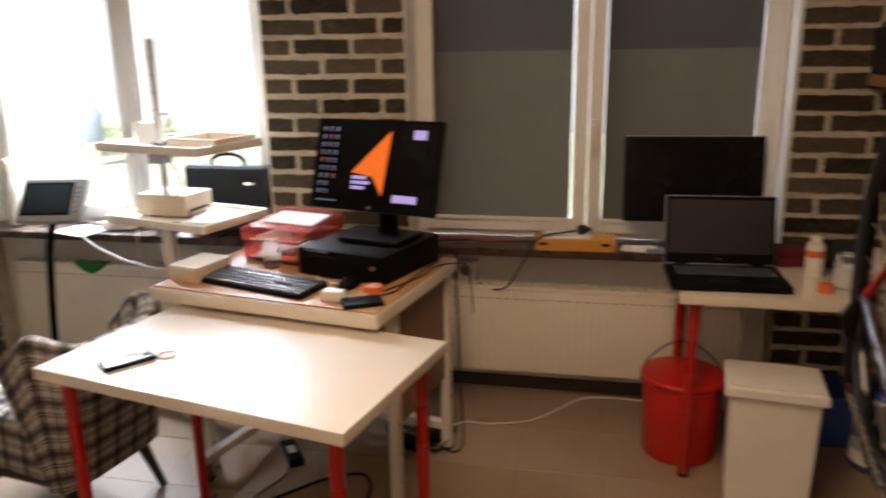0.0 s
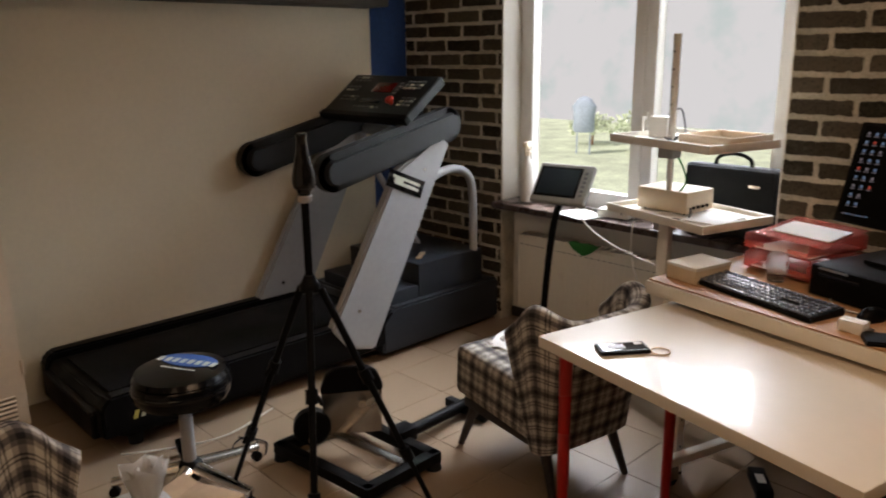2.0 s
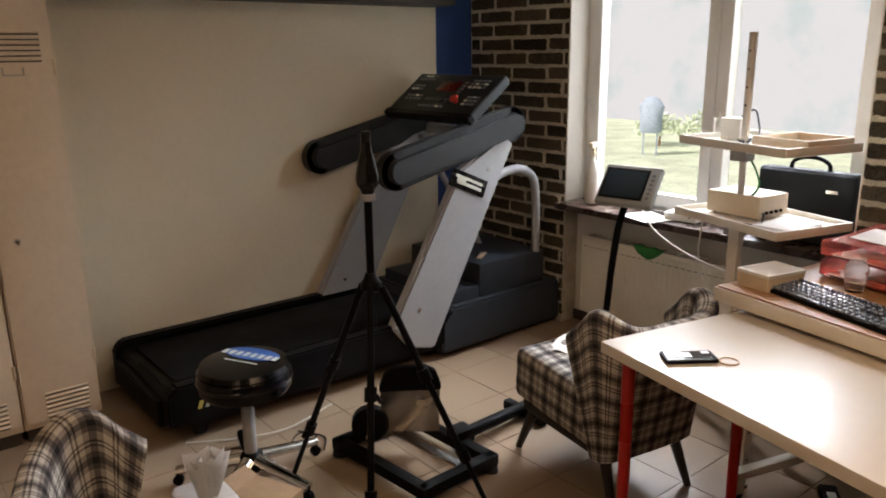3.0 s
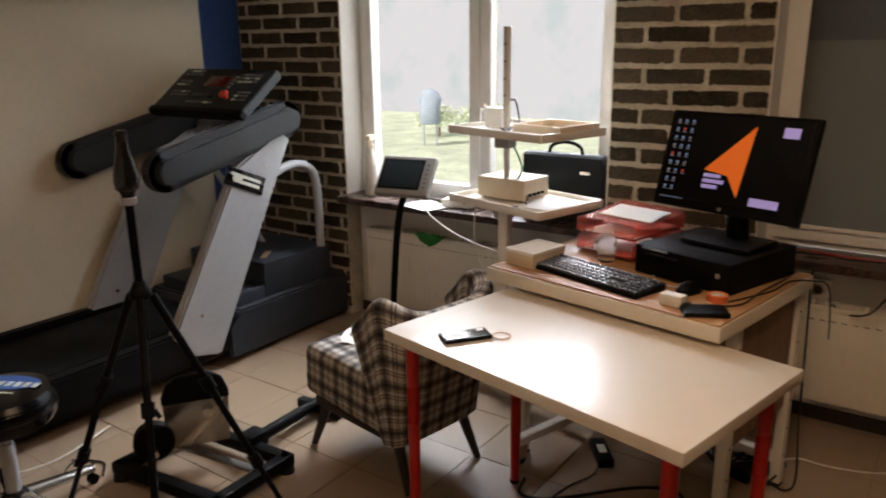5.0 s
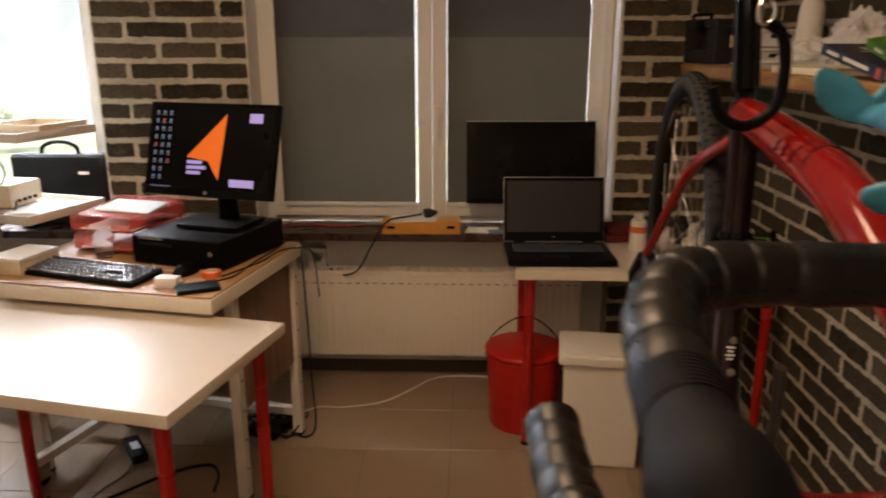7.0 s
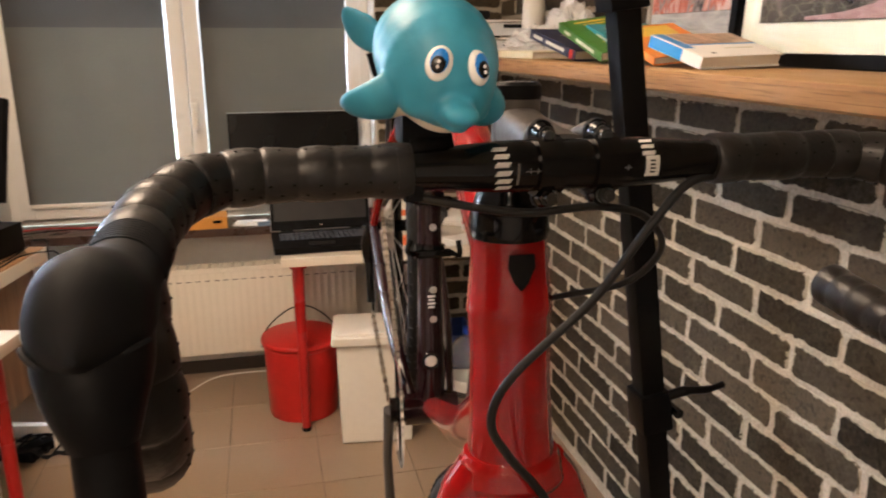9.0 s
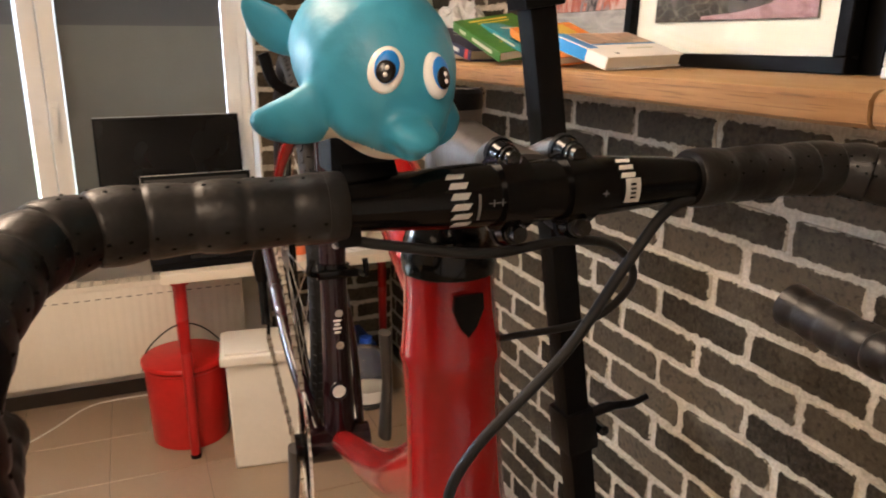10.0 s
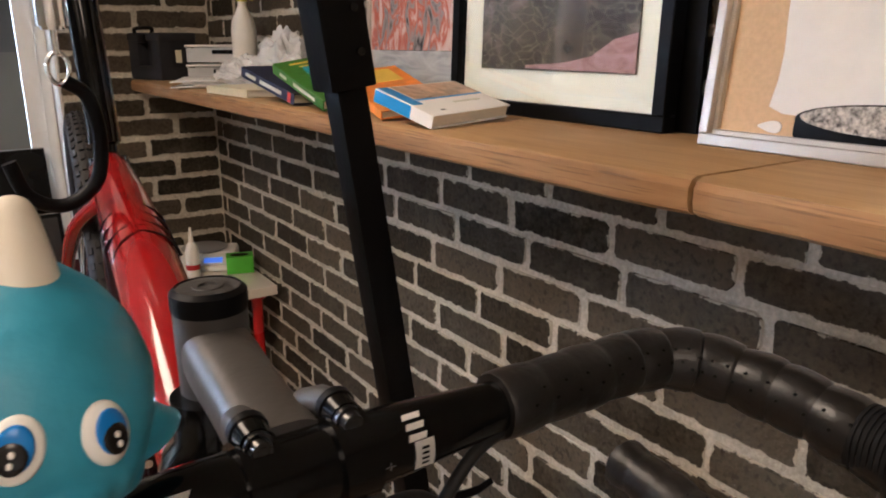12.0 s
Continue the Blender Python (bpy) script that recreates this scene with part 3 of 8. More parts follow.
part("rail", bm_box(0.76, 0.03, 0.03, (0, 0.31, 0.1), 0.002), WHITE_STEEL, bench)


# ---- the bicycle on its hoist ----
BIKE_RED = material("deep_red_lacquer", (0.2, 0.0034, 0.003), 0.16, vary=0.12, grain=8, blotch=2, bump=0.0, coat=0.5, spec=0.3)
BIKE_DARK = material("dark_plum_lacquer", (0.011, 0.0025, 0.004), 0.2, vary=0.2, bump=0.0, coat=0.35, spec=0.3)
TAPE = material("black_bar_tape", (0.0075, 0.0066, 0.0058), 0.4, vary=0.3, grain=300, blotch=30, bump=0.1, bump_scale=260, spec=0.45)
HOOD = material("black_hood_rubber", (0.006, 0.0064, 0.0072), 0.66, vary=0.3, bump=0.03, bump_scale=400, spec=0.17)
ALLOY_BLACK = material("anodised_black", (0.002, 0.002, 0.002), 0.14, vary=0.1, bump=0.0, coat=0.15, spec=0.2)
BOLT_STEEL = material("dark_bolt_steel", (0.06, 0.058, 0.055), 0.25, metal=1.0, vary=0.2, bump=0.0)
STEM_GREY = material("satin_grey_stem", (0.06, 0.055, 0.05), 0.42, vary=0.12, metal=0.3, rough_vary=0.05)
STEM_EAR = material("worn_silver_ear", (0.055, 0.052, 0.048), 0.38, metal=0.4, vary=0.15)
TYRE = material("black_tyre_rubber", (0.009, 0.0087, 0.0083), 0.75, vary=0.2, spec=0.3)
WHITE_PRINT = material("white_print", (0.78, 0.77, 0.74), 0.5, vary=0.02, bump=0)
SILVER = material("brushed_alloy", (0.62, 0.6, 0.57), 0.28, metal=1.0, vary=0.06)
TEAL = material("turquoise_vinyl", (0.047, 0.272, 0.4), 0.42, vary=0.2, grain=24, blotch=26, bump=0.12, bump_scale=150, rough_vary=0.14)
CREAM = material("cream_vinyl", (0.72, 0.66, 0.54), 0.45, vary=0.05)
EYE_WHITE = material("eye_white_paint", (0.85, 0.83, 0.78), 0.25, vary=0.02, bump=0)
EYE_BLUE = material("eye_blue_paint", (0.02, 0.2, 0.62), 0.25, vary=0.05, bump=0)
EYE_BLACK = material("eye_black_paint", (0.008, 0.007, 0.007), 0.2, vary=0.05, bump=0)

bike = thing("bicycle", Matrix.Translation((0.868, 1.25, 0.925)), "red gravel bicycle with black drop bars hanging from a hook", "bicycle")
B0 = Vector((0.868, 1.25, 0.925))


def bike_part(name, bm, mat, parent=None, label=""):
    """World-built part of the bicycle."""
    return part(name, moved(bm, Matrix.Translation(-B0)), mat, parent or bike, label)


CL, HT, HB, RA = Vector((0.885, 1.33, 1.442)), Vector((0.81, 0.695, 1.385)), Vector((0.812, 0.683, 1.178)), Vector((0.902, 1.66, 1.135))
SIDE = Vector((0.994, -0.107, 0))
HU = HT - Vector((0, 0, 0.024))
bike_part("head_tube", bm_tube([HB, HB.lerp(HU, 0.2), HB.lerp(HU, 0.5), HB.lerp(HU, 0.66), HB.lerp(HU, 0.69), HB.lerp(HU, 0.72), HB.lerp(HU, 0.86), HU], [0.036, 0.0335, 0.0322, 0.0335, 0.0348, 0.0338, 0.031, 0.03], 28), BIKE_RED)
bike_part("top_tube", bm_tube(smooth_path([HT + Vector((0.002, 0.015, -0.05)), HT.lerp(CL, 0.35) + Vector((0, 0, 0.0)), HT.lerp(CL, 0.7) + Vector((0, 0, 0.006)), CL]), [0.024 + 0.003 * math.sin(k / 18 * 3.1) for k in range(19)], 20, 1.0), BIKE_RED)
bike_part("down_tube", bm_tube(smooth_path([HB + Vector((0.002, 0.012, 0.03)), HB.lerp(B0, 0.4) + Vector((0, 0, 0.0)), B0 + Vector((0, -0.02, 0.01))]), [0.032, 0.0318, 0.031, 0.03, 0.0285, 0.0265, 0.0245, 0.0225, 0.0205, 0.019, 0.018, 0.0172, 0.0168], 20), BIKE_RED)
bike_part("seat_tube", bm_tube([B0, B0.lerp(CL, 0.25), B0.lerp(CL, 0.62), CL], [0.024, 0.021, 0.019, 0.021], 20), BIKE_DARK, None, "dark plum seat tube")
for f in (0.5, 0.66):
    q, ax2 = B0.lerp(CL, f), (CL - B0).normalized()
    bike_part("cage_clamp", merged(bm_tube([q - ax2 * 0.009, q + ax2 * 0.009], 0.0245, 18), bm_box(0.06, 0.012, 0.012, q + Vector((0, -0.024, 0)), 0.003), bm_tube(smooth_path([q + Vector((-0.03, -0.022, 0)), q + Vector((-0.042, -0.03, 0.008)), q + Vector((-0.036, -0.03, 0.026))], 4), 0.0045, 8), bm_tube(smooth_path([q + Vector((0.03, -0.022, 0)), q + Vector((0.042, -0.03, -0.004)), q + Vector((0.04, -0.03, 0.02))], 4), 0.0045, 8)), ALLOY_BLACK)
bike_part("seat_tube_badge", bm_tube([B0.lerp(CL, 0.17) + Vector((-0.004, -0.0235, 0)), B0.lerp(CL, 0.17) + Vector((-0.004, -0.025, 0))], 0.0095, 20), WHITE_PRINT, None, "round white badge")
bike_part("badge_ring", bm_tube([B0.lerp(CL, 0.17) + Vector((-0.004 + 0.0135 * math.cos(a), -0.0235, 0.0135 * math.sin(a))) for a in (math.tau * k / 24 for k in range(25))], 0.0018, 8), BLACK_GLOSS)
for f in (0.3, 0.39, 0.58):
    bike_part("frame_bolt", bm_tube([B0.lerp(CL, f) + Vector((0, -0.019, 0)), B0.lerp(CL, f) + Vector((0, -0.0255, 0))], 0.006, 12), CHROME)
for k in range(4):
    bike_part("print_bar", bm_box(0.012 if k % 2 else 0.008, 0.001, 0.003, B0.lerp(CL, 0.335) + Vector((-0.002, -0.0212, 0.006 * k))), WHITE_PRINT)
bike_part("bottom_bracket", bm_tube([B0 - SIDE * 0.043, B0 + SIDE * 0.043], 0.026, 20), BIKE_DARK)
bike_part("seat_post", bm_tube([CL + Vector((0, 0, -0.02)), CL + Vector((0, 0.01, 0.03)), CL + Vector((0, 0.011, 0.034)), CL + Vector((-0.004, 0.05, 0.28))], [0.0135, 0.0135, 0.019, 0.019], 20), ALLOY_BLACK)
bike_part("seat_clamp", bm_tube([CL + Vector((0, 0, 0.004)), CL + Vector((0, 0.003, 0.016))], 0.024, 20), ALLOY_BLACK)
bike_part("saddle", merged(moved(bm_ball(0.07, 0.14, 0.025), Matrix.Translation(CL + Vector((-0.004, 0.09, 0.31)))), moved(bm_ball(0.03, 0.13, 0.02), Matrix.Translation(CL + Vector((-0.004, -0.02, 0.31))))), BLACK_PLASTIC)
for s in (-1, 1):
    ax = RA + SIDE * 0.062 * s
    bike_part("seat_stay", bm_tube(smooth_path([CL + Vector((0, 0.0, -0.035)) + SIDE * 0.012 * s, CL.lerp(RA, 0.35) + SIDE * 0.045 * s, ax]), [0.0105] * 7 + [0.009] * 6, 12), BIKE_RED)
    bike_part("chain_stay", bm_tube(smooth_path([B0 + SIDE * 0.028 * s, B0.lerp(RA, 0.45) + SIDE * 0.052 * s, ax]), 0.0135, 14, 0.8), BIKE_DARK)
for k in range(7):
    q = CL.lerp(HT, 0.41 + 0.022 * k) + Vector((0, 0, 0.0055))
    for s in (-1, 1):
        lean_y = 0.012 * s * (1 if k % 2 else -1)
        arc = [q + SIDE * (0.0272 * math.sin(radians(g))) + Vector((0, lean_y * math.sin(radians(g)), 0.0272 * math.cos(radians(g)) - 0.0006)) for g in (0, s * 20, s * 40, s * 60, s * 80)]
        bike_part("stripe", bm_tube(arc, 0.0014, 6), ALLOY_BLACK, None, "thin black decorative stripe")
# fork and steering
bike_part("headset", bm_lathe([(0.0, 0.0), (0.031, 0.0), (0.032, 0.006), (0.03, 0.02), (0.026, 0.032), (0.02, 0.04), (0.02, 0.062), (0.0, 0.062)], 28, Matrix.Translation(HU)), ALLOY_BLACK)
bike_part("head_badge", bm_prism([(-0.0095, 0.012), (0.0095, 0.012), (0.0105, 0.002), (0.0055, -0.01), (0.0, -0.0165), (-0.0055, -0.01), (-0.0105, 0.002)], 0.003, Matrix.Translation((0.809, 0.6585, 1.342))), ALLOY_BLACK, None, "black shield head badge")
FA = Vector((0.808, 0.628, 0.79))
bike_part("fork_crown", bm_tube(smooth_path([HB + Vector((0, 0, 0.003)), HB + Vector((0, -0.002, -0.015)), HB + Vector((0, -0.004, -0.03))]), [0.0345, 0.036, 0.037, 0.038, 0.038, 0.039, 0.039, 0.04, 0.04, 0.039, 0.038, 0.036, 0.03], 28, 1.15), BIKE_RED)
for s in (-1, 1):
    bike_part("fork_blade", bm_tube(smooth_path([HB + Vector((0.026 * s, -0.003, -0.012)), HB + Vector((0.05 * s, -0.006, -0.06)), HB.lerp(FA, 0.5) + Vector((0.056 * s, 0.004, 0)), FA + Vector((0.055 * s, 0, 0))]), [0.022] * 4 + [0.02] * 5 + [0.016] * 5 + [0.011] * 5, 14), BIKE_RED)


def wheel(name, centre, side, label):
    """A spoked wheel with a knobbed tyre, its axle along side."""
    fwd = side.cross(Vector((0, 0, 1))).normalized()
    up = Vector((0, 0, 1))
    rot = Matrix((fwd, up, side)).transposed().to_4x4()
    m = Matrix.Translation(centre) @ rot
    w = new(name)
    w.parent = bike
    w.matrix_parent_inverse = Matrix()
    w.matrix_basis = Matrix.Translation(centre - B0)
    tagged(w, label)
    at = rot

    def ring(radius, r, flat=1.0, seg=72, sec=12):
        bm = bmesh.new()
        rows = [[bm.verts.new(((radius + r * math.cos(b)) * math.cos(a), (radius + r * math.cos(b)) * math.sin(a), r * flat * math.sin(b))) for b in (math.tau * j / sec for j in range(sec))] for a in (math.tau * i / seg for i in range(seg))]
        for i in range(seg):
            for j in range(sec):
                bm.faces.new((rows[i][j], rows[(i + 1) % seg][j], rows[(i + 1) % seg][(j + 1) % sec], rows[i][(j + 1) % sec]))
        return bm
    tyre = part("tyre", moved(ring(0.334, 0.0195), at), TYRE, w)
    knobs = []
    for i in range(104):
        a = math.tau * i / 104
        for z, tilt in ((-0.0135, -38), (-0.0045, -12), (0.0045, 12), (0.0135, 38)):
            aa = a + (0.02 if abs(z) < 0.01 else 0)
            knobs.append(bm_box(0.009, 0.0035, 0.006, m=pose(0, 0, 0, 0, 0, math.degrees(aa) - 90) @ Matrix.Translation((0, 0.334 + 0.0195 * math.cos(radians(tilt * 1.2)), z)) @ pose(0, 0, 0, tilt, 0, 0)))
    kn = part("tread", moved(merged(*knobs), at), TYRE, tyre)
    tagged(kn, "", "", "", "stuff")
    part("rim", moved(ring(0.303, 0.011, 1.0, 64, 8), at), ALLOY_BLACK, w)
    part("hub", moved(bm_lathe([(0.0, -0.06), (0.009, -0.06), (0.009, -0.035), (0.024, -0.032), (0.012, -0.02), (0.012, 0.02), (0.024, 0.032), (0.009, 0.035), (0.009, 0.06), (0.0, 0.06)], 20), at), ALLOY_BLACK, w)
    for k in range(24):
        a = math.tau * k / 24
        z = 0.03 if k % 2 else -0.03
        b = a + (0.55 if (k // 2) % 2 else -0.55)
        part("spoke", moved(bm_tube([(0.02 * math.cos(b), 0.02 * math.sin(b), z), (0.296 * math.cos(a), 0.296 * math.sin(a), 0)], 0.0011, 5), at), SILVER, w)
    part("brake_disc", moved(ring(0.07, 0.009, 0.1, 40, 6), at @ Matrix.Translation((0, 0, 0.045))), SILVER, w)
    for k in range(6):
        part("disc_arm", moved(bm_box(0.058, 0.006, 0.0015, m=pose(0, 0, 0, 0, 0, k * 60) @ Matrix.Translation((0.035, 0, 0))), at @ Matrix.Translation((0, 0, 0.045))), SILVER, w)
    return w


wheel("rear_wheel", RA, SIDE, "rear wheel with a knobbed black tyre")
wheel("front_wheel", FA, Vector((1, 0, 0)), "front wheel with a knobbed black tyre")
# drive side
CR = B0 - SIDE * 0.052
turn_m = Matrix((SIDE.cross(Vector((0, 0, 1))), Vector((0, 0, 1)), SIDE)).transposed().to_4x4()


def toothed(radius, teeth, thick, hole):
    bm = bmesh.new()
    n = teeth * 2
    o = [(radius + (0.004 if k % 2 else -0.002)) for k in range(n)]
    rings = []
    for z in (-thick / 2, thick / 2):
        rings.append([bm.verts.new((o[k] * math.cos(math.tau * k / n), o[k] * math.sin(math.tau * k / n), z)) for k in range(n)])
        rings.append([bm.verts.new((hole * math.cos(math.tau * k / n), hole * math.sin(math.tau * k / n), z)) for k in range(n)])
    a, b, c, d = rings
    for k in range(n):
        j = (k + 1) % n
        for q in ((a[k], a[j], c[j], c[k]), (b[j], b[k], d[k], d[j]), (a[j], a[k], b[k], b[j]), (c[k], c[j], d[j], d[k])):
            bm.faces.new(q)
    return bm


crank = bike_part("crankset", moved(merged(*[bm_box(0.085, 0.014, 0.006, m=pose(0, 0, 0, 0, 0, 45 + 90 * k) @ Matrix.Translation((0.04, 0, 0))) for k in range(4)], bm_cone(0.02, 0.02, 0.03, (0, 0, -0.015))), Matrix.Translation(CR) @ turn_m), ALLOY_BLACK)
part("chainring", moved(toothed(0.088, 44, 0.003, 0.068), Matrix.Translation(CR - B0) @ turn_m), SILVER, crank, "toothed silver chainring")
for s, d in ((-1, (0, 0.01, -0.172)), (1, (0, -0.01, 0.172))):
    base = B0 + SIDE * 0.068 * s
    tip = base + Vector(d)
    bike_part("crank_arm", bm_tube([base, base.lerp(tip, 0.5) + SIDE * 0.004 * s, tip], [0.016, 0.012, 0.014], 12, 0.6), STEM_GREY, crank)
cass = RA - SIDE * 0.045
part("cassette", merged(*[moved(toothed(0.024 + 0.006 * k, 16 + 4 * k, 0.002, 0.016), Matrix.Translation(cass + SIDE * 0.004 * k - B0) @ turn_m) for k in range(6)]), SILVER, bike)
DER = RA - SIDE * 0.07 + Vector((0, 0.03, -0.085))
bike_part("rear_derailleur", merged(bm_tube([RA - SIDE * 0.065, DER + Vector((0, 0, 0.04)), DER], [0.014, 0.018, 0.012], 12), bm_tube([DER, DER + Vector((0, -0.02, -0.085))], 0.009, 10), moved(bm_cone(0.024, 0.024, 0.006), Matrix.Translation(DER + Vector((0, -0.02, -0.085))) @ turn_m)), ALLOY_BLACK)
# chain: small links along its run
run = []
for p0, p1 in ((CR + Vector((0, 0.0, 0.09)), cass + Vector((0, 0, 0.036))), (CR + Vector((0, 0, -0.09)), DER + Vector((0, -0.03, -0.1)))):
    L = (p1 - p0).length
    n = int(L / 0.0127)
    d = (p1 - p0).normalized()
    for k in range(n):
        q = p0 + d * (k + 0.5) * L / n
        run.append(bm_box(0.0078 if k % 2 else 0.005, 0.0112, 0.009 if k % 2 else 0.0062, m=Matrix.Translation(q) @ (Matrix((SIDE, d, SIDE.cross(d))).transposed().to_4x4()), bevel=0.0))
ch = bike_part("chain", merged(*run), material("dull_nickel_chain", (0.36, 0.32, 0.26), 0.34, metal=0.9, vary=0.15), None, "steel roller chain")
tagged(ch, "", "", "", "stuff")

# stem, bar and levers
BC = Vector((0.81, 0.586, 1.433))
ST = Vector((0.816, 0.700, 1.443))
def stem_body():
    """A boxy forged body that narrows in the middle and spreads towards the bar."""
    bm = bmesh.new()
    rings = []
    for u, w, h in ((0.0, 0.0178, 0.0178), (0.18, 0.0178, 0.0172), (0.4, 0.0172, 0.0162), (0.62, 0.0172, 0.0162), (0.8, 0.0182, 0.0168), (0.93, 0.0195, 0.0172)):
        c = ST.lerp(BC, u)
        ring = []
        for k in range(28):
            t = math.tau * k / 28
            x, z = math.cos(t), math.sin(t)
            ring.append(bm.verts.new((c.x + w * math.copysign(abs(x) ** 0.72, x), c.y, c.z + h * math.copysign(abs(z) ** 0.72, z))))
        rings.append(ring)
    for p, q in zip(rings, rings[1:]):
        for k in range(28):
            bm.faces.new((p[k], p[(k + 1) % 28], q[(k + 1) % 28], q[k]))
    bm.faces.new(rings[0])
    bm.faces.new(rings[-1])
    bmesh.ops.recalc_face_normals(bm, faces=bm.faces)
    return merged(bm, bm_tube([ST + Vector((0, 0.0, -0.028)), ST + Vector((0, 0.003, 0.022))], 0.0187, 28))


stem = bike_part("stem", stem_body(), STEM_GREY, None, "satin grey boxy stem")
bike_part("spacer", bm_tube([HT + Vector((0, 0.003, 0.035)), ST + Vector((0, 0, -0.027))], 0.019, 24), ALLOY_BLACK, stem)
cap = bike_part("top_cap", merged(bm_lathe([(0.0, 0.0), (0.0188, 0.0), (0.0194, 0.003), (0.0192, 0.01), (0.0165, 0.0125), (0.016, 0.0105), (0.008, 0.0105), (0.006, 0.008), (0.0, 0.008)], 28, Matrix.Translation(ST + Vector((0, 0.003, 0.022))))), BLACK_PLASTIC, stem, "black top cap")
bike_part("cap_disc", bm_lathe([(0.0, 0.0), (0.0045, 0.0), (0.005, 0.0012), (0.0075, 0.0012), (0.008, 0.0006), (0.0155, 0.0006), (0.016, 0.0), (0.0, -0.001)], 28, Matrix.Translation(ST + Vector((0, 0.003, 0.0333)))), material("worn_grey_print", (0.03, 0.028, 0.026), 0.55, vary=0.95, grain=500, blotch=150), cap, "grey embossed cap disc")
for s in (-1, 1):
    bike_part("faceplate", bm_tube([BC + Vector((0.004 + 0.0105 * s, 0, 0)), BC + Vector((0.004 + 0.0265 * s, 0, 0))], 0.0188, 24), ALLOY_BLACK, stem)
    for v in (1, -1):
        q = BC + Vector((0.004 + 0.0185 * s, 0.004 * v, 0.018 * v))
        bike_part("clamp_ear", bm_tube([q + Vector((-0.004 * s, 0.026, -0.007 * v)), q + Vector((-0.001 * s, 0.015, -0.001 * v)), q + Vector((0, 0.006, 0.001 * v))], [0.0078, 0.007, 0.0066], 16), STEM_EAR, stem)
        bike_part("clamp_gasket", bm_tube([q + Vector((0, 0.006, 0.0015 * v)), q + Vector((0, 0.0025, 0.001 * v))], 0.0082, 16), BLACK_PLASTIC, stem)
        bike_part("face_ear", bm_tube([q + Vector((0, 0.0025, 0.001 * v)), q + Vector((0, -0.005, 0))], [0.0075, 0.0066], 16), ALLOY_BLACK, stem)
        bike_part("clamp_bolt", merged(bm_tube([q + Vector((0, -0.005, 0)), q + Vector((0, -0.0085, 0))], 0.0058, 16), bm_tube([q + Vector((0, -0.0085, 0)), q + Vector((0, -0.0125, 0))], [0.0046, 0.004], 16), bm_tube([q + Vector((0, -0.0125, 0)), q + Vector((0, -0.0128, 0))], 0.0022, 6)), BOLT_STEEL, stem)


def bar_side(s):
    """One half of the drop bar: bare steel in the middle, then wrapped tape."""
    def P(x, y, z):
        return (BC.x + s * x, y - 0.014, z - 0.004)
    path = smooth_path([P(0.0, 0.6, 1.437), P(0.055, 0.6, 1.437), P(0.11, 0.6, 1.437)], 8)
    bike_part("bare_bar", bm_tube(path, [0.0159] * 6 + [0.0158, 0.0155, 0.015, 0.0145, 0.014, 0.0135, 0.013, 0.0125, 0.0122, 0.012, 0.012], 24), ALLOY_BLACK)
    path = smooth_path([P(0.1, 0.6, 1.437), P(0.145, 0.6, 1.437), P(0.19, 0.599, 1.437), P(0.218, 0.588, 1.435), P(0.233, 0.562, 1.43), P(0.24, 0.52, 1.424), P(0.241, 0.48, 1.412), P(0.2365, 0.462, 1.387), P(0.2355, 0.468, 1.354), P(0.241, 0.495, 1.328), P(0.253, 0.54, 1.313), P(0.263, 0.60, 1.31), P(0.266, 0.668, 1.317)], 26)
    dist, radii = 0.0, []
    for a, b in zip(path, path[1:] + path[-1:]):
        u = (dist / 0.021) % 1.0
        lift = 0.55 + 0.6 * min(1.0, max(0.0, (dist - 0.07) / 0.05))
        radii.append(0.0152 + lift * (0.0009 * u + 0.0012 * math.sin(math.pi * u) ** 0.7) + 0.0004 * math.sin(dist * 160))
        dist += (b - a).length
    radii[0] = radii[1] = 0.0162
    tape = bike_part("bar_tape", bm_tube(path, radii, 20), TAPE, None, "black perforated wrapped bar tape")
    dots = []
    for k in range(6, len(path) - 20, 4):
        d = (path[k + 1] - path[k]).normalized()
        e1 = d.cross(Vector((1, 0, 0)) if abs(d.x) < .8 else Vector((0, 1, 0))).normalized()
        for ang in (40, 150, 260):
            n = (Matrix.Rotation(radians(ang + (k % 8) * 6), 3, d) @ e1)
            dots.append(bm_ball(.0011, .0011, .0008, path[k] + n * (radii[k] - .0003), 6, 4))
    dot = bike_part("perforation", merged(*dots), BLACK_MATT, tape)
    tagged(dot, "", "", "", "stuff")
    bike_part("tape_collar", bm_tube([P(0.0985, 0.6, 1.437), P(0.1, 0.6, 1.437), P(0.108, 0.6, 1.437)], [0.0156, 0.0164, 0.0166], 24), TAPE, tape)
    bike_part("bar_plug", bm_tube([P(0.266, 0.665, 1.3165), P(0.266, 0.673, 1.318)], [0.0165, 0.012], 18), BLACK_PLASTIC, tape)
    # brake and shift lever with its rubber hood
    swell = [0.0163, 0.0164, 0.0166, 0.0169, 0.0178, 0.0196, 0.0212, 0.0215, 0.0192, 0.0125, 0.002]
    line = smooth_path([P(0.2405, 0.515, 1.423), P(0.2415, 0.49, 1.419), P(0.243, 0.468, 1.417), P(0.2448, 0.446, 1.416), P(0.2455, 0.424, 1.416), P(0.2455, 0.404, 1.414)], 2)
    dome = bm_tube(line, swell, 28)
    for v in dome.verts:
        v.co.z += 0.22 * max(0.0, v.co.z - line[6].z) * min(1.0, max(0.0, (0.455 - v.co.y) / 0.03))
    hood = bike_part("brake_hood", dome, HOOD, None, "black rubber brake hood")
    for k in range(9):
        q = line[1].lerp(line[3], k / 9)
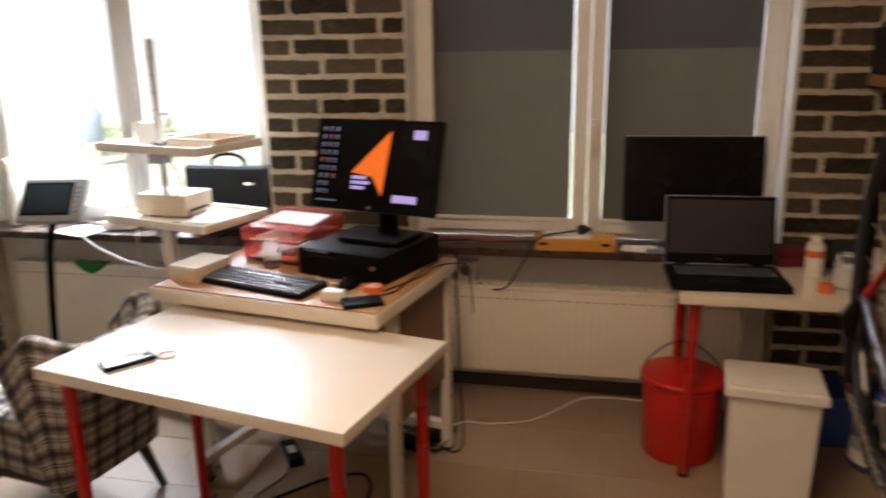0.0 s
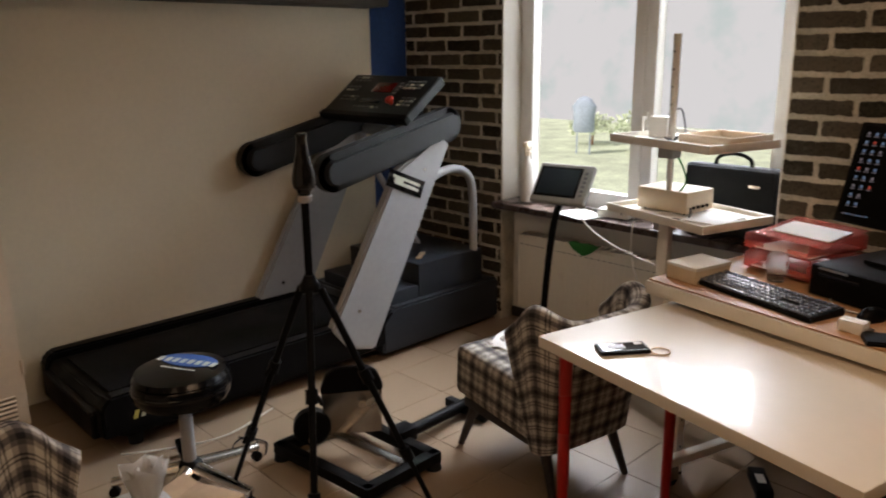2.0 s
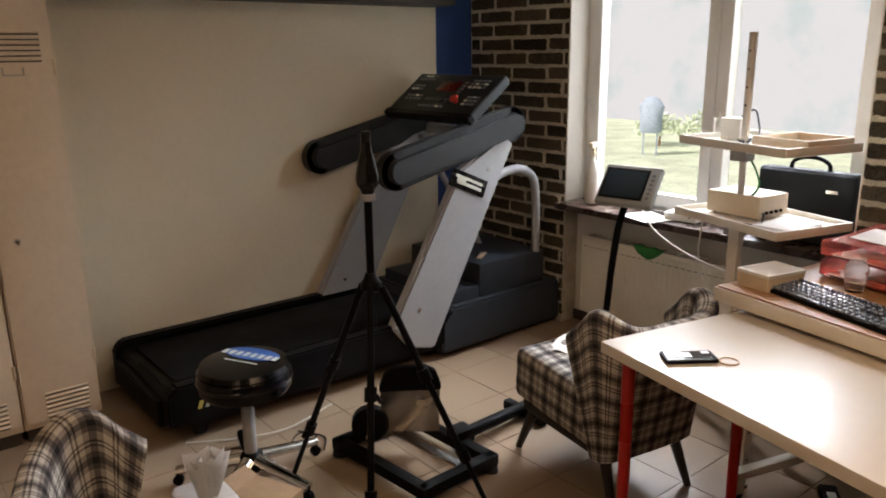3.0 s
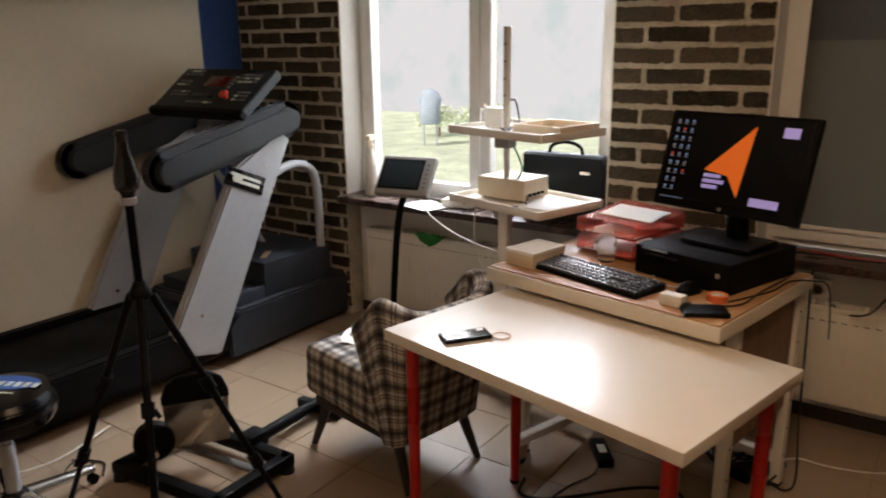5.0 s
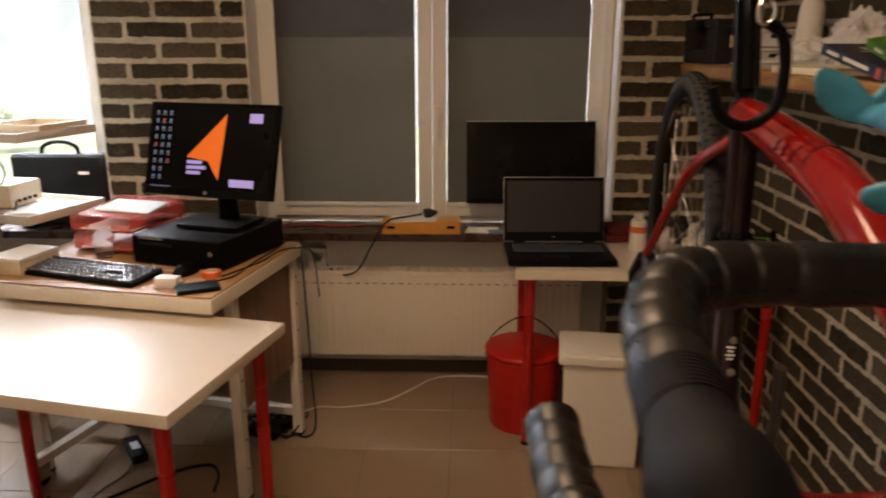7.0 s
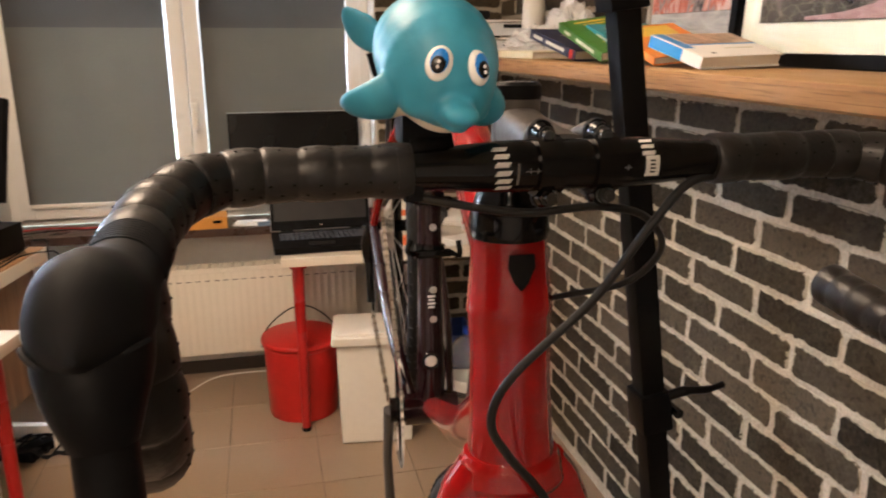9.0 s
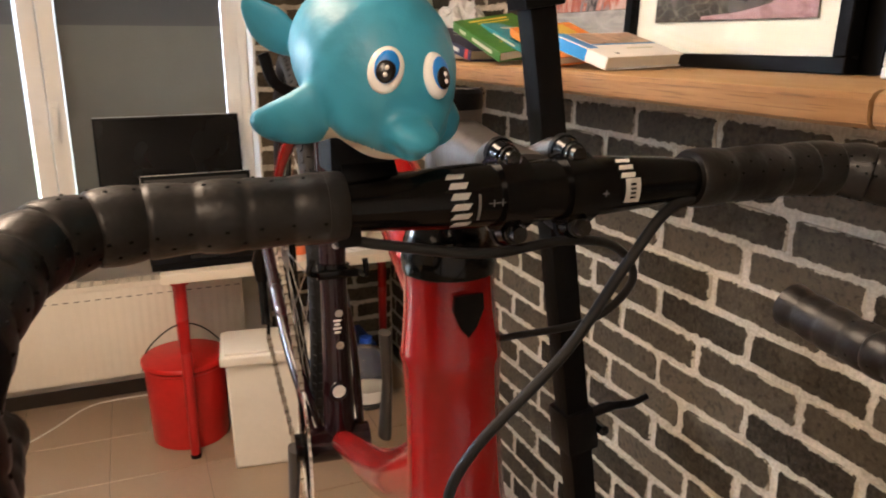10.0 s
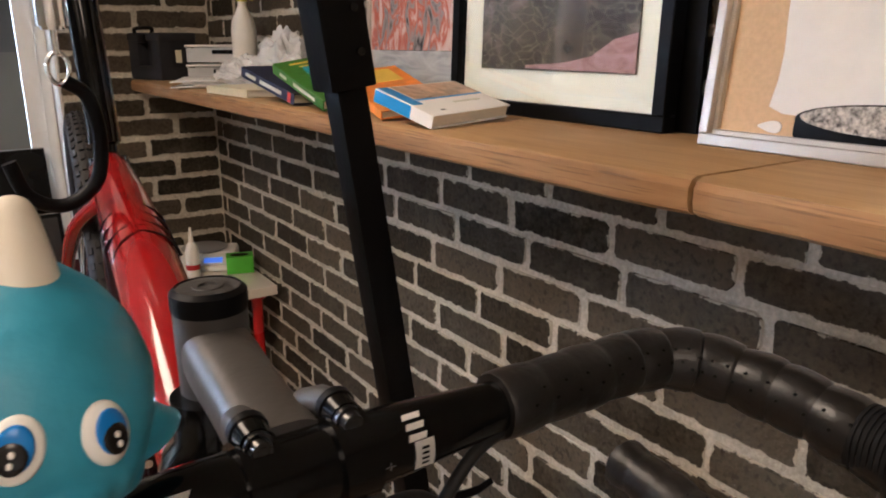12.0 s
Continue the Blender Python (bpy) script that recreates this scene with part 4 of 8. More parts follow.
        bike_part("hood_rib", bm_tube([q + Vector((0, 0.0009, 0)), q + Vector((0, -0.0009, 0))], 0.0171 + 0.00006 * k, 24), HOOD, hood)
    rim = [line[8] + Vector((0.0206 * math.sin(a) * -s, 0.006 - 0.0165 * math.cos(a), -0.0075 - 0.0022 * math.cos(2.4 * a + 0.5))) for a in (radians(-80 + 10 * k) for k in range(17))]
    bike_part("hood_lip", bm_tube(rim, 0.0014, 8), HOOD, hood)
    bike_part("lever_body", bm_tube(smooth_path([P(0.2455, 0.442, 1.412), P(0.2445, 0.43, 1.402), P(0.243, 0.421, 1.391), P(0.2415, 0.417, 1.377)], 4), [0.0203, 0.0206, 0.0208, 0.0208, 0.0206, 0.0201, 0.0193, 0.0183, 0.017, 0.0157, 0.0143, 0.013, 0.0115], 22), BLACK_PLASTIC, hood)
    bike_part("brake_lever", bm_tube(smooth_path([P(0.2417, 0.418, 1.385), P(0.241, 0.414, 1.345), P(0.241, 0.415, 1.305), P(0.241, 0.43, 1.265), P(0.241, 0.435, 1.24)], 8), [0.0105] * 9 + [0.0098] * 8 + [0.0088] * 16, 12, 1.1), BLACK_PLASTIC, hood)


bar_side(-1)
bar_side(1)


def bar_print(x0, x1, a0, a1, name="print_bar", slant=0.0, mat=None, lift=0.0163):
    """A plain white printed bar lying on the bar's round surface."""
    bm = bmesh.new()
    n = 6
    rows = []
    for k in range(n + 1):
        a = radians(a0 + (a1 - a0) * k / n)
        rows.append([bm.verts.new((x + slant * k / n, BC.y - lift * math.cos(a), BC.z + lift * math.sin(a))) for x in (x0, x1)])
    for a, b in zip(rows, rows[1:]):
        bm.faces.new((a[0], a[1], b[1], b[0]))
    bmesh.ops.solidify(bm, geom=bm.faces[:], thickness=0.0003)
    return bike_part(name, bm, mat or WHITE_PRINT, None, "plain printed bar")


# the maker's name and its small print as plain slanted bars
FAINT_PRINT = material("faint_grey_print", (0.2, 0.19, 0.18), 0.5, vary=0.1, bump=0)
for k in range(6):
    bar_print(0.7595 + 0.0005 * k, 0.7685 + 0.0005 * k, 54 - 18 * k, 43 - 18 * k, slant=-0.002)
bar_print(0.773, 0.7745, 14, -34, "small_print", mat=FAINT_PRINT)
for x in (0.781, 0.7855, 0.8395, 0.844):
    bar_print(x, x + 0.0006, 3, -9, "scale_mark", mat=FAINT_PRINT)
bar_print(0.7785, 0.788, -2.4, -4, "scale_mark", mat=FAINT_PRINT)
bar_print(0.837, 0.8465, -2.4, -4, "scale_mark", mat=FAINT_PRINT)
for k in range(3):
    a = 64 - 16 * k
    bar_print(0.8545, 0.863, a, a - 9.5, slant=-0.001)
bar_print(0.856, 0.8652, 21, -25, "white_sticker")
for k in range(4):
    bar_print(0.8588, 0.8622, 12 - 8 * k, 8 - 8 * k, "sticker_print", mat=BLACK_MATT, lift=0.0168)
bike_part("cable", bm_tube(smooth_path([(0.70, 0.587, 1.42), (0.735, 0.58, 1.413), (0.78, 0.575, 1.406), (0.83, 0.582, 1.406), (0.872, 0.597, 1.394), (0.894, 0.61, 1.367), (0.882, 0.635, 1.335), (0.852, 0.68, 1.312), (0.826, 0.72, 1.293)], 8), 0.0026, 10), CABLE_B)
bike_part("cable", bm_tube(smooth_path([(0.93, 0.587, 1.422), (0.892, 0.577, 1.42), (0.864, 0.575, 1.392), (0.828, 0.575, 1.346), (0.776, 0.578, 1.297), (0.764, 0.585, 1.262), (0.782, 0.6, 1.225), (0.82, 0.62, 1.17), (0.85, 0.63, 1.1)], 8), 0.0031, 10), CABLE_B)


# ---- rubber dolphin horn on the bar ----
def dolphin():
    """One moulded body blended from soft forms, with a white fin, a pale belly and painted eyes."""
    f = Vector((0.139, -0.896, -0.422)).normalized()
    side = f.cross(Vector((0.1, 0, 1))).normalized()
    up = side.cross(f)
    m = Matrix.Translation((0.7115, 0.6585, 1.527)) @ Matrix((f, -side, up)).transposed().to_4x4()
    # the trunk: distance along it, height, half width, half height
    rows = [(.002, -.0235, .0045, .004), (.013, -.0205, .0062, .006), (.025, -.0135, .0098, .0095), (.038, -.004, .0165, .0165), (.049, .002, .0235, .0238), (.06, .0065, .0288, .0295), (.073, .0078, .0328, .0337), (.086, .0078, .0347, .0356), (.098, .0068, .0342, .0352), (.108, .0048, .0308, .0325), (.117, .0025, .0258, .0282), (.1235, .001, .0205, .0225), (.1275, 0, .016, .0155), (.129, 0, .008, .0075)]
    seg = 32
    trunk = bmesh.new()
    rings = [[trunk.verts.new((d, w * math.cos(a), z + h * math.sin(a) * (1 if math.sin(a) > 0 else .88))) for a in (math.tau * k / seg for k in range(seg))] for d, z, w, h in rows]
    for p, q in zip(rings, rings[1:]):
        for k in range(seg):
            trunk.faces.new((p[k], q[k], q[(k + 1) % seg], p[(k + 1) % seg]))
    trunk.faces.new(rings[0][::-1])
    trunk.faces.new(rings[-1])
    # beak with its upper lip
    soft = [trunk, bm_ball(.022, .0122, .009, (.1215, -.0015, -.001)), bm_ball(.0088, .0108, .0062, (.1365, -.0015, .0002)), bm_ball(.016, .0098, .0055, (.126, -.0015, -.0066))]
    for sg in (-1, 1):
        soft.append(bm_ball(.0135, .0105, .0098, (.112, .0165 * sg, -.0055)))
        # tail fluke: a broad leaf; side flipper: wide at its root, drooping to a round tip
        leaf = [(.01, .001, -.021), (.001, .011 * sg + .001, -.018), (-.005, .02 * sg + .002, -.012 + .001 * sg), (-.009, .029 * sg + .0025, -.003 + .003 * sg)]
        soft.append(bm_tube(smooth_path(leaf, 6), [.008, .0088, .0096, .0104, .011, .0116, .012, .0122, .0122, .012, .0116, .011, .0102, .0093, .0083, .0071, .0058, .0043, .0024], 20, .36))
        arm = [(.1, .02 * sg, -.006), (.1, .033 * sg, -.0135), (.095, .0425 * sg, -.0195), (.088, .05 * sg, -.0235)]
        soft.append(bm_tube(smooth_path(arm, 6), [.0155, .0152, .0149, .0146, .0142, .0138, .0133, .0128, .0123, .0118, .0112, .0106, .01, .0093, .0085, .0076, .0065, .005, .003], 18, .55))
    for one in soft:
        bmesh.ops.recalc_face_normals(one, faces=one.faces)
    me = bpy.data.meshes.new("moulding")
    body = merged(*soft)
    body.to_mesh(me)
    body.free()
    tmp = new("moulding", me)
    fuse = tmp.modifiers.new("fuse", "REMESH")
    fuse.mode, fuse.voxel_size = "VOXEL", 0.0014
    even = tmp.modifiers.new("even", "SMOOTH")
    even.factor, even.iterations = 0.5, 14
    dg = bpy.context.evaluated_depsgraph_get()
    fused = bpy.data.meshes.new_from_object(tmp.evaluated_get(dg))
    bpy.data.objects.remove(tmp)
    bm = bmesh.new()
    bm.from_mesh(fused)
    bpy.data.meshes.remove(fused)
    bpy.data.meshes.remove(me)
    # belly: cream underneath, between the flippers and behind the beak
    for q in bm.faces:
        c = q.calc_center_median()
        q.material_index = 1 if c.z < -.0125 - .0006 * math.sin(c.x * 400) and .055 < c.x < .127 and abs(c.y) < .025 else 0

    def add(piece, index):
        pm = bpy.data.meshes.new("piece")
        piece.to_mesh(pm)
        piece.free()
        n0 = len(bm.faces)
        bm.from_mesh(pm)
        bm.faces.ensure_lookup_table()
        for q in bm.faces[n0:]:
            q.material_index = index
        bpy.data.meshes.remove(pm)

    # white dorsal fin, swept back
    add(bm_tube(smooth_path([(.077, 0, .032), (.0685, 0, .0405), (.06, 0, .0475), (.0535, 0, .0505)], 8), [.0134 - .0054 * k / 20 if k < 20 else (.0079, .0074, .0066, .0054, .0033)[k - 20] for k in range(25)], 24, 0.85), 1)
    for sg in (-1, 1):
        # eyes: white, iris, pupil and two glints
        at, nrm = Vector((.1212 + .0008 * sg, .0106 * sg - .003, .0202)), Vector((.76, .36 * sg - .08, .56)).normalized()
        at += nrm * (.0012 if sg > 0 else 0)
        t1 = nrm.cross(Vector((0, 0, 1))).normalized()
        t2 = t1.cross(nrm)
        e = Matrix((t1, t2, nrm)).transposed().to_4x4()
        add(moved(bm_ball(.0071, .0094, .0036, seg=32, rings=20), Matrix.Translation(at) @ e), 2)
        add(moved(bm_ball(.0048, .0066, .0015), Matrix.Translation(at + nrm * .003 + t2 * .0007) @ e), 3)
        add(moved(bm_ball(.0039, .0048, .0012), Matrix.Translation(at + nrm * .0038 - t2 * .0011) @ e), 4)
        for dz in (-0.0024, 0.0004):
            add(moved(bm_ball(.0008, .001, .0007), Matrix.Translation(at + nrm * .0049 + t2 * (dz - 0.0004)) @ e), 2)
    bmesh.ops.transform(bm, matrix=m, verts=bm.verts)
    o = Vector((0.72, 0.60, 1.455))
    ob = part("toy_dolphin", moved(bm, Matrix.Translation(-o)), [TEAL, CREAM, EYE_WHITE, EYE_BLUE, EYE_BLACK], None, "", 75)
    ob.location = o
    return tagged(ob, "turquoise rubber toy dolphin with big painted eyes on a handlebar", "toy")


dolphin()
solid("horn_mount", merged(bm_tube([(0.712, 0.6, 1.437), (0.738, 0.6, 1.437)], 0.0185, 20), bm_box(0.03, 0.026, 0.02, (0.722, 0.602, 1.457), 0.004), bm_cone(0.014, 0.011, 0.014, (0.722, 0.603, 1.465)), bm_box(0.012, 0.012, 0.02, (0.712, 0.583, 1.425), 0.003)), BLACK_PLASTIC, "black plastic clamp of the horn on the handlebar", "clamp")

# ---- hoist hook and work stand ----
hoist = thing("bike_hoist", Matrix.Translation((0.80, 1.1, 1.45)), "steel hoist with a black rubber-coated hook under the bicycle's frame", "hoist")


def hoist_part(name, bm, mat, label=""):
    return part(name, moved(bm, Matrix.Translation((-0.80, -1.1, -1.45))), mat, hoist, label)


hoist_part("hook", bm_tube(smooth_path([(0.817, 1.1, 1.562), (0.834, 1.1, 1.547), (0.84, 1.1, 1.51), (0.833, 1.1, 1.47), (0.804, 1.1, 1.45), (0.775, 1.1, 1.461), (0.763, 1.1, 1.493)], 8), 0.0066, 14), BLACK_PLASTIC, "black rubber-coated hook")
hoist_part("ring", bm_tube([(0.813 + 0.009 * math.cos(a), 1.1, 1.573 + 0.014 * math.sin(a)) for a in (math.tau * k / 20 for k in range(21))], 0.0022, 8), CHROME)
hoist_part("cylinder", merged(bm_cone(0.0135, 0.0135, 0.085, (0.813, 1.1, 1.606), 24, None, 0.003), bm_cone(0.003, 0.003, 0.022, (0.813, 1.1, 1.585), 10)), CHROME, "steel spring cylinder")
hoist_part("strap", bm_box(0.014, 0.003, H - 1.69, (0.813, 1.1, (H + 1.69) / 2)), BLACK_PLASTIC)

stand = thing("work_stand", Matrix.Translation((1.315, 1.1, 0)), "black folding bicycle work stand with a leaning mast", "work stand")


def stand_part(name, bm, mat, label=""):
    return part(name, moved(bm, Matrix.Translation((-1.315, -1.1, 0))), mat, stand, label)


TOPP, LOWP = Vector((1.092, 1.1, 1.565)), Vector((1.315, 1.1, 0.03))
ax = (TOPP - LOWP).normalized()


def square_bar(p0, p1, w, d, bevel=0.004):
    a = (p1 - p0).normalized()
    s = a.cross(Vector((0, 1, 0))).normalized()
    m = Matrix((s, a.cross(s), a)).transposed().to_4x4()
    return bm_box(w, d, (p1 - p0).length, m=Matrix.Translation((p0 + p1) / 2) @ m, bevel=bevel)


stand_part("mast", square_bar(LOWP, TOPP + ax * 0.02, 0.036, 0.036), BLACK_MATT)
stand_part("sleeve", square_bar(TOPP - ax * 0.02, TOPP + ax * 0.42, 0.055, 0.05), BLACK_MATT)
stand_part("gusset", square_bar(TOPP + ax * 0.08 + Vector((-0.03, 0, 0)), TOPP + ax * 0.2 + Vector((-0.075, 0, 0)), 0.03, 0.04), BLACK_MATT)
for k in range(3):
    stand_part("rivet", bm_tube([TOPP + ax * (0.02 + 0.045 * k) + Vector((0.012, -0.026, 0)), TOPP + ax * (0.02 + 0.045 * k) + Vector((0.012, -0.03, 0))], 0.0045, 10), BLACK_GLOSS)
q = TOPP.lerp(LOWP, 0.39)
stand_part("clamp_collar", square_bar(q - ax * 0.035, q + ax * 0.03, 0.05, 0.052, 0.006), BLACK_PLASTIC)
stand_part("clamp_lever", bm_tube(smooth_path([q + Vector((0.02, -0.02, 0.025)), q + Vector((0.04, -0.03, 0.035)), q + Vector((0.075, -0.035, 0.036)), q + Vector((0.1, -0.035, 0.042))], 5), [0.008] * 6 + [0.006] * 5 + [0.005] * 5, 10), BLACK_PLASTIC)
stand_part("clamp_bolt", bm_tube([q + Vector((0.03, -0.035, 0.0)), q + Vector((0.03, 0.035, 0.0))], 0.008, 12), BLACK_GLOSS)
for a in (20, 140, 260):
    stand_part("leg", bm_tube([LOWP + Vector((0, 0, 0.12)), LOWP + Vector((0.3 * math.cos(radians(a)), 0.3 * math.sin(radians(a)), -0.016))], 0.014, 10), BLACK_MATT)

# ---- shelf ----
for y0, y1, lab in ((0.846, 3.47, "long thick oiled pine wall shelf with a worn front edge"), (-1.2, 0.839, "short oiled pine wall shelf plank")):
    bm = bmesh.new()
    n, r = 60, random.Random(int(y1 * 10))
    prof = [(1.685, 1.413), (1.372, 1.413), (1.364, 1.418), (1.361, 1.428), (1.361, 1.444), (1.366, 1.452), (1.374, 1.456), (1.685, 1.456)]
    rows = []
    for i in range(n + 1):
        y = y0 + (y1 - y0) * i / n
        d = 0.0025 * noise.noise((y * 3, 1, 0)) + 0.0018 * noise.noise((y * 17, 2, 0))
        e = 0.004 if i in (0, n) else 0
        rows.append([bm.verts.new((x + (d + e if x < 1.5 else 0), y, z + (0.001 * noise.noise((y * 9, z * 60, 3)) if x < 1.5 else 0))) for x, z in prof])
    for a, b in zip(rows, rows[1:]):
        for k in range(len(prof)):
            bm.faces.new((a[k], a[(k + 1) % len(prof)], b[(k + 1) % len(prof)], b[k]))
    bm.faces.new(rows[0])
    bm.faces.new(rows[-1][::-1])
    bmesh.ops.recalc_face_normals(bm, faces=bm.faces)
    for q in bm.faces:
        q.material_index = 1 if q.normal.x < -0.7 else 0
    solid("wall_shelf", bm, [OAK, OAK_EDGE], lab, "shelf", None, "shelf planks", "", 30)


# ---- on the workbench ----
def on_bench(x, y, z=0.801, turn=0.0):
    return BENCH @ pose(x, y, z, 0, 0, turn)


def at(x, y, z, turn=0.0):
    return pose(x, y, z, 0, 0, turn)


LABEL_BAR = material("pale_print", (0.7, 0.68, 0.62), 0.6, vary=0.03, bump=0)
# black keys painted blue-grey to imitate the window's sheen on them
KEYCAP = material("sheen_grey_keycap", (0.1, 0.118, 0.155), 0.24, vary=0.15, coat=0.8)
ORANGE_PRINT = material("orange_screen_shape", (0.5, 0.1, 0.01), 0.4, vary=0.03, bump=0, emit=((1.0, 0.2, 0.025), 0.42))
LILAC_PRINT = material("lilac_screen_text", (0.3, 0.26, 0.5), 0.4, vary=0.03, bump=0, emit=((0.5, 0.42, 0.9), 0.42))
ICON_PRINT = material("pale_screen_icon", (0.2, 0.2, 0.24), 0.4, vary=0.2, bump=0, emit=((0.5, 0.5, 0.65), 0.14))
ICON_RED = material("red_screen_icon", (0.3, 0.05, 0.04), 0.4, vary=0.1, bump=0, emit=((0.9, 0.12, 0.08), 0.25))
ICON_BLUE = material("blue_screen_icon", (0.12, 0.2, 0.34), 0.4, vary=0.1, bump=0, emit=((0.3, 0.5, 0.9), 0.22))
RED_ACRYLIC = material("red_translucent_acrylic", (0.94, 0.27, 0.22), 0.15, vary=0.04, bump=0, trans=0.75, ior=1.3, alpha=0.75)
CLEAR = material("clear_plastic", (0.95, 0.95, 0.93), 0.12, vary=0.0, bump=0.05, trans=0.92, ior=1.25)
CASE_BLACK = material("black_nylon_case", (0.02, 0.021, 0.025), 0.75, vary=0.2, bump=0.4, bump_scale=400)
ORANGE = material("orange_plastic", (0.7, 0.16, 0.05), 0.45, vary=0.06)
YELLOW = material("amber_carton", (0.6, 0.28, 0.05), 0.6, vary=0.08)
GREEN = material("bright_green_carton", (0.1, 0.42, 0.02), 0.5, vary=0.06)
LCD_BLUE = material("blue_lcd", (0.1, 0.2, 0.6), 0.3, vary=0.03, bump=0, emit=((0.15, 0.3, 1.0), 0.25))
BEIGE_FRAME = material("pale_wooden_tray", (0.62, 0.45, 0.28), 0.5, vary=0.08)

# desktop computer lying flat, with the monitor on it
PC = pose(-0.435, 2.84, 0.801, 0, 0, -18)
pc = thing("desktop_computer", PC, "black slim desktop computer lying flat on the workbench", "computer")
part("case", bm_box(0.36, 0.38, 0.1, (0, 0, 0.052), 0.006), BLACK_PLASTIC, pc)
part("front_panel", bm_box(0.356, 0.012, 0.096, (0, -0.192, 0.052), 0.004), BLACK_MATT, pc)
part("drive_bay", bm_box(0.14, 0.003, 0.012, (-0.08, -0.199, 0.075), 0.001), BLACK_GLOSS, pc)
part("silver_strip", bm_box(0.1, 0.002, 0.006, (-0.1, -0.1985, 0.094)), SILVER, pc, "thin silver strip")
part("power_button", bm_cone(0.008, 0.008, 0.003, seg=16, m=Matrix.Translation((0.14, -0.198, 0.06)) @ pose(0, 0, 0, 90)), SILVER, pc)
for x in (-0.15, 0.15):
    for y in (-0.16, 0.16):
        part("foot", bm_cone(0.012, 0.012, 0.003, (x, y, 0.0), 12), RUBBER, pc)

MON = pose(-0.399, 2.786, 1.184, 0, 0, -16) @ pose(0, 0, 0, -16.7)
mon = thing("monitor", pose(-0.40, 2.86, 0.905, 0, 0, -16), "black desktop monitor showing an orange arrow shape", "monitor")
TOM = mon.matrix_world.inverted() @ MON


def mpart(name, bm, mat, parent=None, label=""):
    return part(name, moved(bm, TOM), mat, parent or mon, label)


mpart("casing", bm_box(0.505, 0.03, 0.325, (0, 0.017, 0), 0.006), BLACK_PLASTIC)
mpart("rear_bulge", bm_box(0.3, 0.04, 0.2, (0, 0.045, -0.01), 0.015), BLACK_PLASTIC)
screen = mpart("screen", bm_box(0.472, 0.003, 0.285, (0, 0.001, 0.008)), SCREEN)


def on_screen(outline, mat, name, label):
    mpart(name, bm_prism(outline, 0.0012, Matrix.Translation((0, -0.0022, 0))), mat, screen, label)


on_screen([(0.062, 0.125), (-0.087, -0.028), (0.0, -0.04), (0.045, -0.105)], ORANGE_PRINT, "arrow_shape", "plain orange arrow shape")
for k, (w, z) in enumerate(((0.06, -0.045), (0.075, -0.063), (0.055, -0.081))):
    on_screen([(-0.083, z + 0.006), (-0.083 + w, z + 0.006), (-0.083 + w, z - 0.006), (-0.083, z - 0.006)], LILAC_PRINT, "text_bar", "lilac bar of text")
on_screen([(0.15, 0.128), (0.2, 0.128), (0.2, 0.096), (0.15, 0.096)], LILAC_PRINT, "logo_block", "lilac logo block")
on_screen([(0.09, -0.098), (0.185, -0.098), (0.185, -0.124), (0.09, -0.124)], LILAC_PRINT, "text_bar", "lilac bar of text")
for r in range(9):
    for c in range(3 if r < 7 else 2):
        x, z = -0.222 + 0.027 * c, 0.13 - 0.028 * r
        on_screen([(x, z), (x + 0.008, z), (x + 0.008, z - 0.009), (x, z - 0.009)], ICON_RED if (r * 3 + c) % 8 == 4 else ICON_BLUE if (r + 2 * c) % 3 else ICON_PRINT, "icon", "")
        on_screen([(x - 0.003, z - 0.012), (x + 0.011, z - 0.012), (x + 0.011, z - 0.0145), (x - 0.003, z - 0.0145)], ICON_PRINT, "icon_caption", "")
for c in range(8):
    x = -0.226 + 0.011 * c
    on_screen([(x, -0.131), (x + 0.005, -0.131), (x + 0.005, -0.136), (x, -0.136)], ICON_BLUE if c % 3 else ICON_PRINT, "icon", "")
mpart("maker_badge", bm_cone(0.007, 0.007, 0.001, seg=16, m=Matrix.Translation((0, -0.0015, -0.149)) @ pose(0, 0, 0, 90)), SILVER)
part("stand_base", bm_box(0.24, 0.2, 0.014, (0.0, 0.0, 0.008), 0.006), BLACK_PLASTIC, mon)
part("stand_column", bm_tube([(0, 0.05, 0.012), (0, 0.045, 0.11), (0.0, 0.02, 0.2), (0, 0.0, 0.27)], [0.035, 0.03, 0.03, 0.04], 16, 1.2), BLACK_PLASTIC, mon)

# keyboard
kb = thing("keyboard", pose(-0.745, 2.562, 0.8015, 0, 0, -17.5), "black full-size computer keyboard", "keyboard")
part("tray", bm_prism([(-0.075, 0.0), (0.075, 0.0), (0.075, 0.024), (-0.075, 0.012)], 0.45, pose(-0.225, 0, 0, 0, 0, 90) @ pose(0, 0, 0, 0, 0, 0) @ Matrix.Scale(-1, 4, (0, 1, 0)), 0.002), BLACK_PLASTIC, kb)
key = bm_box(0.0155, 0.0155, 0.008, (0, 0, 0), 0.0025, 1)
key_mesh = bpy.data.meshes.new("key")
key.to_mesh(key_mesh)
key.free()
key_mesh.materials.append(KEYCAP)
for row in range(6):
    for col in range(22):
        if (row == 5 and col == 1) or (row == 2 and 15 <= col < 18):
            continue
        if row == 0 and 4 <= col <= 9:
            if col == 4:
                part("space_bar", bm_box(0.116, 0.0155, 0.008, (-0.214 + 6.5 * 0.0195, -0.06, 0.017), 0.002), KEYCAP, kb)
            continue
        k = new("key", key_mesh)
        k.parent = kb
        k.location = (-0.209 + col * 0.0195 + (0.004 if col > 14 else 0) + (0.003 if col > 17 else 0), -0.06 + row * 0.0215 + (0.006 if row == 5 else 0), 0.0175 + row * 0.0019)
        k.rotation_euler = (radians(5), 0, 0)

